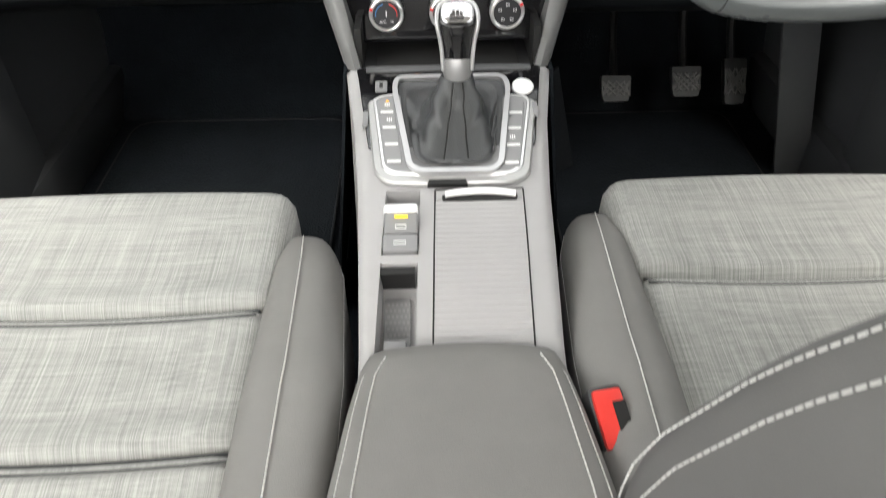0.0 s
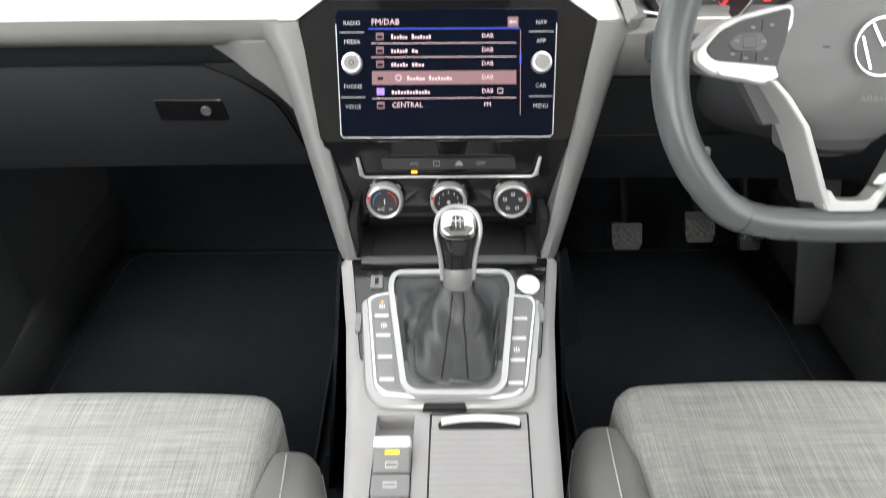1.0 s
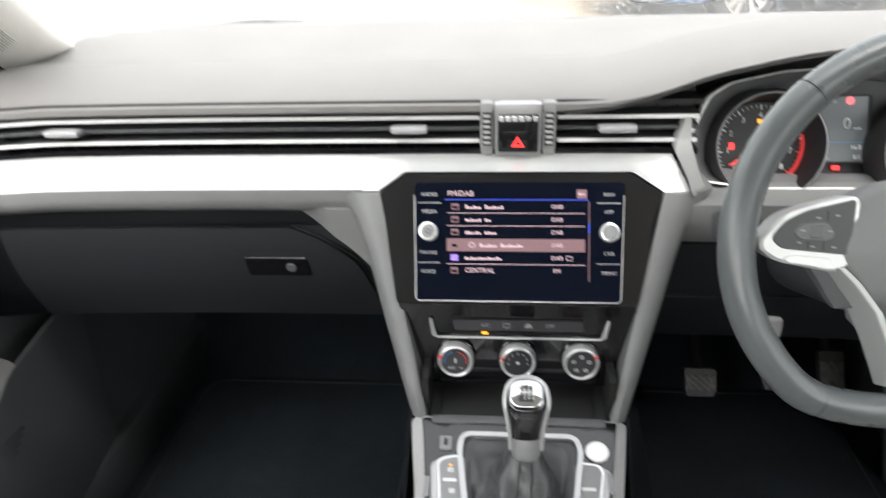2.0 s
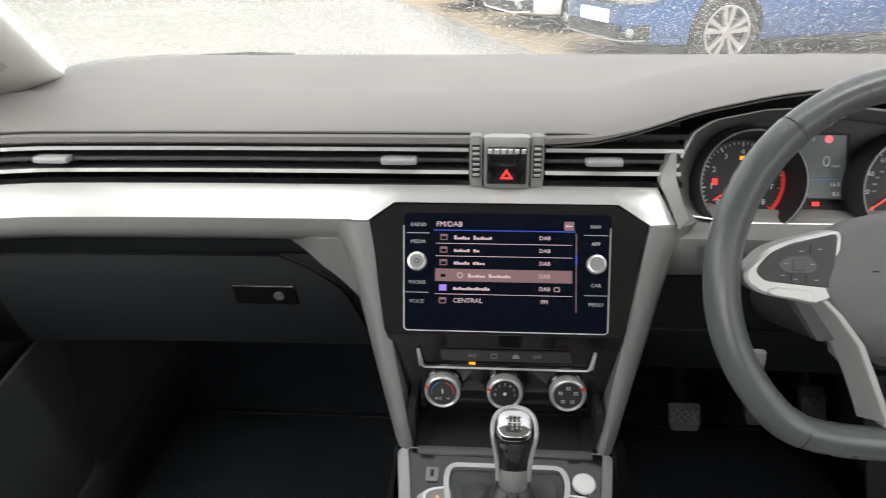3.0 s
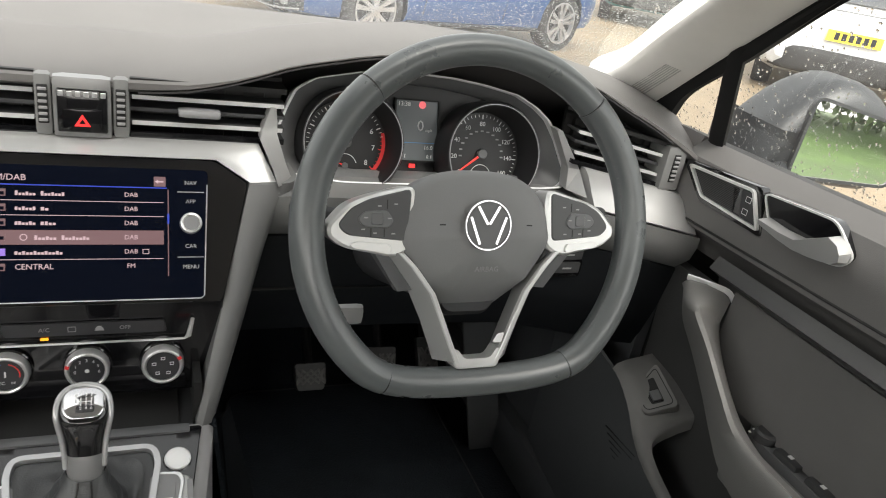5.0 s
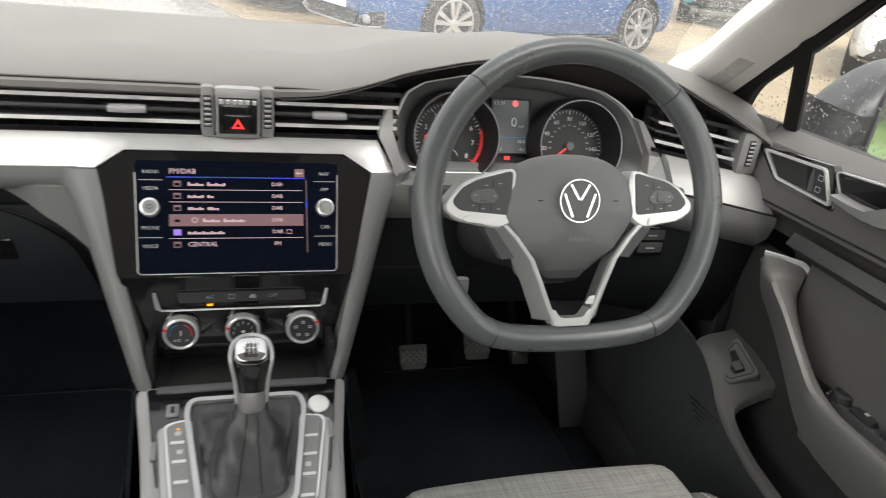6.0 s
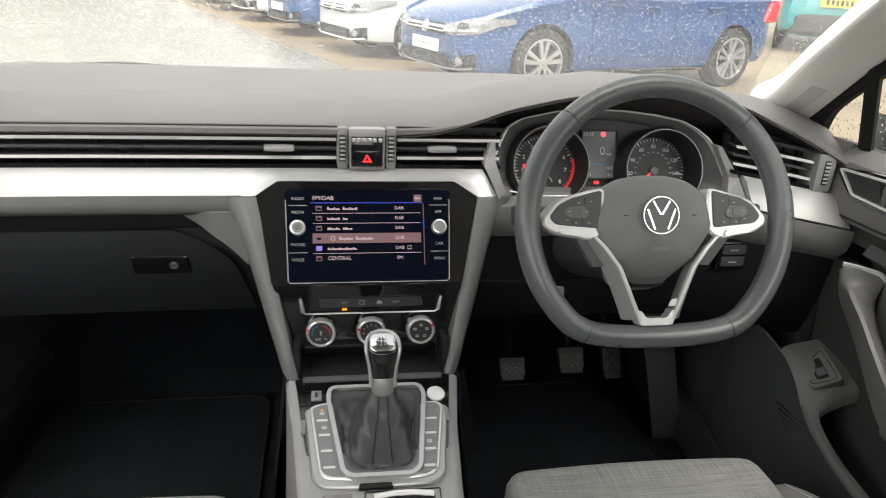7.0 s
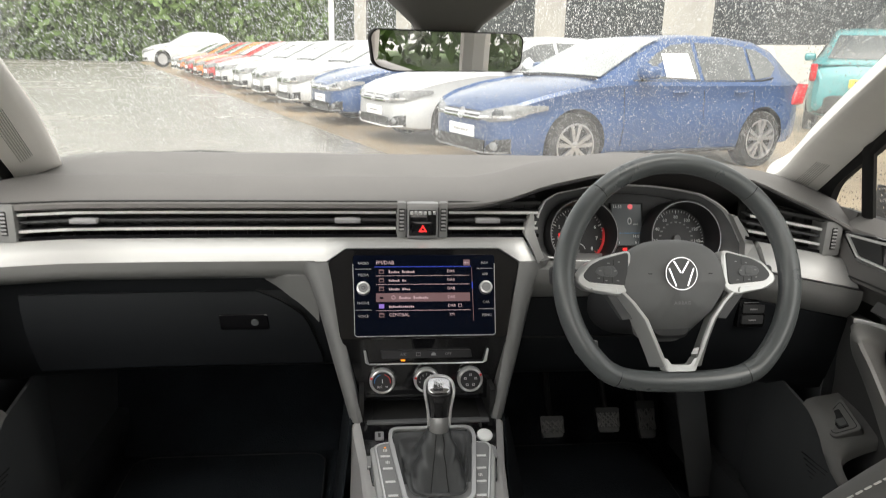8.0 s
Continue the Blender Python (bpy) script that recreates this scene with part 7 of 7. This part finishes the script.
        if near:
            patch("lamp_blade", s * 0.37, s * 0.74, lambda y: lerp(y, [0.37, 0.74], [0.568, 0.590]), lambda y: lerp(y, [0.37, 0.74], [0.582, 0.606]), M_CHROME, "bright lamp strip", lamp, 0.018, 8)
            patch("lamp_bowl", s * 0.58, s * 0.68, lambda y: 0.600, lambda y: 0.652, M_GLASSDARK, "dark lamp bowl", lamp, 0.015, 5)
        fog = patch("fog_surround", s * 0.50, s * 0.74, lambda y: 0.255, lambda y: lerp(y, [0.50, 0.62, 0.74], [0.30, 0.375, 0.395]), M_GRILLE, "black fog lamp pocket", n=6)
        if near:
            part("fog_lamp", turned([(0.040, 0), (0.040, 0.03), (0.030, 0.036), (0, 0.036)], m @ axes((nose_x(0.61, 0.32) - 0.005, s * 0.61, 0.315), (-0.35 * s, 1, 0), (0, 0, 1)), 16), M_LENS, fog, "clear fog lamp")
        part("tail_lamp", rblock(-0.09, 0.10, -0.06, 0.05, -0.13, 0.11, 0.03, (5, 4, 6), lambda p: P(-1.885 + p.x - 0.25 * p.z, s * (0.800 + p.y), 0.82 + p.z)), M_REDLENS, th, "red tail lamp", angle=50)
    gr = patch("grille", -0.37, 0.37, lambda y: 0.540, lambda y: 0.622, M_GRILLE, "black slatted grille")
    for z in (0.556, 0.596):
        patch("grille_bar", -0.37, 0.37, lambda y: z, lambda y: z + 0.009, M_CHROME, "bright grille bar", gr, 0.020, 8)
    patch("lower_grille", -0.47, 0.47, lambda y: 0.245, lambda y: 0.355, M_GRILLE, "black lower grille")
    patch("bumper_strip", -0.72, 0.72, lambda y: 0.222 + 0.03 * (y / 0.7) ** 4, lambda y: 0.240 + 0.03 * (y / 0.7) ** 4, M_FRAME if color[0] != "blue" else M_LENS, "pale strip along the bumper", None, 0.020, 14)
    part("badge", turned([(0.060, 0), (0.060, 0.012), (0.050, 0.018), (0.044, 0.012), (0, 0.012)], m @ axes((2.078, 0, 0.585), (0, 1, 0), (-0.3, 0, 1)), 20), M_ALLOY, th, "plain round badge")
    pl = part("number_plate", box(2.070, 2.088, -0.26, 0.26, 0.365, 0.478, 0.004, 1, m=m), M_PLATEW, th, "white plate with plain bars", smooth=False)
    for k in range(6):
        part("plate_bar", box(2.087, 2.0905, -0.15 + k * 0.052, -0.112 + k * 0.052, 0.408, 0.435, m=m), M_FAINT, pl, smooth=False)
    if rear_plate:
        rp = part("number_plate", box(-2.02, -2.00, -0.26, 0.26, 0.62, 0.73, m=m), M_PLATEY, th, "yellow plate with plain bars", smooth=False)
        for k in range(6):
            part("plate_bar", box(-2.024, -2.019, -0.20 + k * 0.068, -0.155 + k * 0.068, 0.64, 0.71, m=m), M_GRILLE, rp, smooth=False)
        part("rear_window", loft([[P(-x - 0.014, s * w, h) for s in (-1, 1)] for x, h, w in ((1.91, 1.00, 0.62), (1.81, 1.15, 0.56), (1.64, 1.31, 0.50))], closed=False), M_GLASSDARK, th, "dark rear window")
        part("rear_bumper", rblock(-2.03, -1.86, -0.74, 0.74, 0.26, 0.52, 0.05, (4, 10, 5), lambda p: P(p.x + 0.12 * (abs(p.y) / 0.74) ** 4, p.y, p.z)), M_TYRE, th, "dark rear bumper", angle=60)
    if white_note:
        part("price_sheet", loft([[P(x, cabin_y(x, z) + k, z) for x, z in ((0.16, 0.985), (-0.24, 0.972), (-0.22, 1.225), (0.14, 1.215))] for k in (0.010, 0.014)]), M_PLATEW, th, "white sheet in the side window", smooth=False)
    for x in (1.28, -1.28):
        for s in (1, -1):
            wm = m @ axes((x, s * 0.765, 0.315), (1, 0, 0), (0, 0, 1)) @ (Matrix.Rotation(radians(180), 4, "Y") if s > 0 else Matrix.Identity(4))
            wheel_ = part("wheel", turned([(0.20, -0.10), (0.30, -0.10), (0.315, -0.07), (0.315, 0.07), (0.30, 0.095), (0.225, 0.10), (0.215, 0.05), (0.0, 0.04)], wm, 28), M_TYRE, th, "black tyre on an alloy wheel")
            if near:
                part("rim", turned([(0.222, 0.085), (0.224, 0.103), (0.208, 0.105), (0.200, 0.06)], wm, 28, False), M_ALLOY, wheel_)
                for k in range(5):
                    for d in (-8.5, 8.5):
                        part("spoke", prism([(0.04, -0.014), (0.212, -0.026), (0.212, 0.022), (0.04, 0.014)], 0.062, 0.098, wm @ Matrix.Rotation(radians(72 * k + 18 + d * 1.5), 4, "Z"), 0.004), M_ALLOY, wheel_, smooth=False)
                part("hub", turned([(0.05, 0.05), (0.05, 0.100), (0.035, 0.104), (0, 0.104)], wm, 16), M_ALLOY, wheel_)
            else:
                part("rim", turned([(0.21, 0.06), (0.21, 0.10), (0.0, 0.09)], wm, 16), M_ALLOY, wheel_)
    return th


BLUE, WHITE, RED, ORANGE, SILVER = ("blue", (0.018, 0.055, 0.150)), ("white", (0.43, 0.44, 0.45)), ("red", (0.35, 0.02, 0.02)), ("orange", (0.55, 0.17, 0.04)), ("silver", (0.45, 0.46, 0.47))
C0, STEP, HEAD = Vector((2.83, 7.93)), Vector((-0.86, 2.45)), 200.5
ROW = [(BLUE, "shiny blue hatchback parked on the wet yard"), (WHITE, "white hatchback parked beside a blue one"), (BLUE, "dark blue hatchback parked in the row"), (WHITE, "white hatchback parked in the row"), (WHITE, "white hatchback parked in the row"),
       (WHITE, "white hatchback parked in the row"), (SILVER, "silver hatchback parked in the row"), (RED, "red hatchback parked far down the row"), (ORANGE, "orange hatchback parked far down the row"), (RED, "red hatchback parked far down the row"), (ORANGE, "orange hatchback parked far down the row"), (WHITE, "white car parked at the row's end")]
for i, (col, lab) in enumerate(ROW):
    c = C0 + STEP * i * (1.0 if i < 6 else 1.03)
    parked_car((c.x, c.y), HEAD, col, "parked_car", lab, near=i < 7, white_note=i == 0)
parked_car((-10.6, 46.0), 200, WHITE, "parked_van", "white van parked near the hedge", near=False, scale=(1.25, 1.1, 1.45))
parked_car((9.40, 13.05), 56, ("teal", (0.035, 0.22, 0.24)), "parked_pickup", "teal pickup with a yellow plate and dark bumper", near=True, scale=(1.1, 1.04, 1.25), rear_plate=True)
parked_car((8.57, 7.53), 43, WHITE, "parked_car", "white car with a yellow plate and dark bumper", near=True, scale=(1.1, 1.05, 1.05), rear_plate=True)

# long low building behind the cars
shop = thing("building", "pale building with large white-framed windows", "building", (6, 40, GZ))
BM = axes((13.2, 14.5, GZ), (-0.335, 0.942, 0), (0, 0, 1))
part("plinth", box(-22, 46, 0, 0.55, -0.5, 0.03, m=BM), M_PIER, shop, "grey concrete plinth", smooth=False)
part("wall", box(-22, 46, 0.55, 1.62, -0.5, 0.0, m=BM), M_WALL, shop, "pale rendered base wall", smooth=False)
part("wall", box(-22, 46, 4.9, 7.0, -0.5, 0.0, m=BM), M_WALL, shop, "pale upper wall", smooth=False)
for k in range(9):
    x = -22.2 + k * 7.7
    part("pier", box(x - 1.0, x + 1.0, 1.62, 4.9, -0.5, 0.02, m=BM), M_PIER, shop, "grey rendered pier", smooth=False)
    for i in range(5):
        x0 = x + 1.0 + i * 1.14
        win = part("window", box(x0, x0 + 1.14, 1.62, 4.9, -0.35, -0.30, m=BM), M_GLASSDARK, shop, "dark window", smooth=False)
        for y, w in ((1.65, 0.03), (2.20, 0.055), (3.05, 0.03), (3.95, 0.03), (4.87, 0.03)):
            part("window_bar", box(x0, x0 + 1.14, y - w, y + w, -0.30, -0.20, m=BM), M_FRAME, win, smooth=False)
        part("window_bar", box(x0 - 0.03, x0 + 0.03, 1.62, 4.9, -0.30, -0.21, m=BM), M_FRAME, win, smooth=False)
part("end_post", box(45.6, 46.8, 0, 8.0, -0.4, 0.4, m=BM), M_FRAME, shop, "white corner post")

# hedge and trees far off
M_LEAF = mat("hedge_leaf", (0.075, 0.125, 0.03), 0.55, vary=0.5, stain=0.8)
M_GRASS = mat("grass", (0.065, 0.12, 0.022), 0.8, vary=0.35, stain=1.2)


def hedge(name, label, a, b, height, depth, n, size, seed):
    """A broken wall of leaf clumps between two points of the ground."""
    rnd = random.Random(seed)
    bm = bmesh.new()
    va, vb = Vector((*a, GZ)), Vector((*b, GZ))
    side_ = (vb - va).cross(Vector((0, 0, 1))).normalized()
    for _ in range(n):
        t = rnd.random()
        top = height * (0.78 + 0.22 * noise.noise(Vector((t * 9, seed, 0))))
        p = va.lerp(vb, t) + side_ * rnd.uniform(-depth, depth) * 0.5 + Vector((0, 0, top * rnd.random() ** 0.8))
        q = Euler((rnd.uniform(0, 6), rnd.uniform(0, 6), rnd.uniform(0, 6))).to_matrix()
        s = size * rnd.uniform(0.5, 1.3)
        vs = [bm.verts.new(p + q @ Vector(c) * s) for c in ((-0.5, 0, 0), (0, -0.28, 0.06), (0.55, 0, 0), (0, 0.28, 0.06))]
        bm.faces.new(vs)
    ob = part(name, bm, M_LEAF, smooth=False)
    return tagged(ob, label, "hedge", kind="stuff")


hedge("hedge", "tall green hedge beyond the yard", (-60, 50), (4, 66), 9.0, 4.0, 16000, 0.75, 3)
tagged(part("hedge_bank", sheet(lambda u, v: Vector((-60 + 64 * u, 52 + 16 * u + 3 * v, GZ + 8.0 * v)), steps(0, 1, 20), steps(0, 1, 4), 0.2), M_LEAF), "dark green depth of the hedge", "hedge", kind="stuff")
hedge("hedge", "green hedge behind the car", (1.8, -7.5), (15, -5), 3.2, 1.6, 22000, 0.17, 5)
tagged(part("verge", sheet(lambda x, y: Vector((x, y, GZ + 0.02 + 0.03 * noise.noise(Vector((x, y, 0))))), steps(1.9, 16, 30), steps(-8, -2.0, 14)), M_GRASS), "strip of green grass beside the yard", "grass", kind="stuff")


# rain on the glass
def rain(name, label, fn, n, seed, run_, sizes, bound):
    rnd = random.Random(seed)
    verts, faces = [], []
    for _ in range(n):
        u, v = rnd.uniform(*bound[0]), rnd.uniform(*bound[1])
        if noise.noise(Vector((u * 3, v * 3, seed))) < rnd.uniform(-0.9, 0.25):
            continue
        p = fn(u, v)
        du, dv = (fn(u + 0.01, v) - p).normalized(), (fn(u, v + 0.01) - p).normalized()
        nn = du.cross(dv).normalized()
        r = sizes[0] + (sizes[1] - sizes[0]) * rnd.random() ** 2.5
        ln = r * rnd.uniform(1.0, run_)
        tw = rnd.uniform(-0.5, 0.5)
        e1 = du * math.cos(tw) + dv * math.sin(tw)
        e2 = dv * math.cos(tw) - du * math.sin(tw)
        base = len(verts)
        for k, h in ((1.0, 0.0), (0.72, 0.45)):
            for j in range(6):
                a = 2 * math.pi * j / 6
                w = rnd.uniform(0.85, 1.15)
                verts.append(p + e1 * r * k * w * math.cos(a) + e2 * ln * k * w * math.sin(a) + nn * r * h)
        verts.append(p + nn * r * 0.6)
        for j in range(6):
            k = (j + 1) % 6
            faces.append((base + j, base + k, base + 6 + k, base + 6 + j))
            faces.append((base + 6 + j, base + 6 + k, base + 12))
    me = bpy.data.meshes.new(name)
    me.from_pydata([tuple(v) for v in verts], [], faces)
    me.shade_smooth()
    me.materials.append(M_DROP)
    ob = new(name, me)
    ob.visible_shadow = False
    return tagged(ob, label, "raindrops", kind="stuff")


rain("raindrops", "raindrops scattered on the windscreen", pane_at, 135000, 11, 1.7, (0.00034, 0.0011), ((-0.98, 0.98), (0.02, 0.98)))
rain("raindrops", "raindrops on the driver's window", lambda u, v: Vector((0.836 - 0.17 * v, u, 0.955 + 0.42 * v)), 9000, 12, 1.6, (0.0005, 0.0020), ((-0.2, 1.2), (0.02, 0.8)))
rain("raindrops", "raindrops on the passenger's window", lambda u, v: Vector((-0.836 + 0.17 * v, u, 0.955 + 0.42 * v)), 500, 13, 1.8, (0.0010, 0.0030), ((0.3, 1.2), (0.02, 0.6)))
# wiper resting at the foot of the windscreen
wp = thing("wiper_blade", "black wiper blade at the windscreen's foot", "wiper", (-0.49, 1.70, 0.975))
part("blade", tube([(-0.62, 1.62, 0.985), (-0.5, 1.66, 0.986), (-0.42, 1.68, 0.980)], (0.006, 0.004), 6), M_RUBBER, wp)
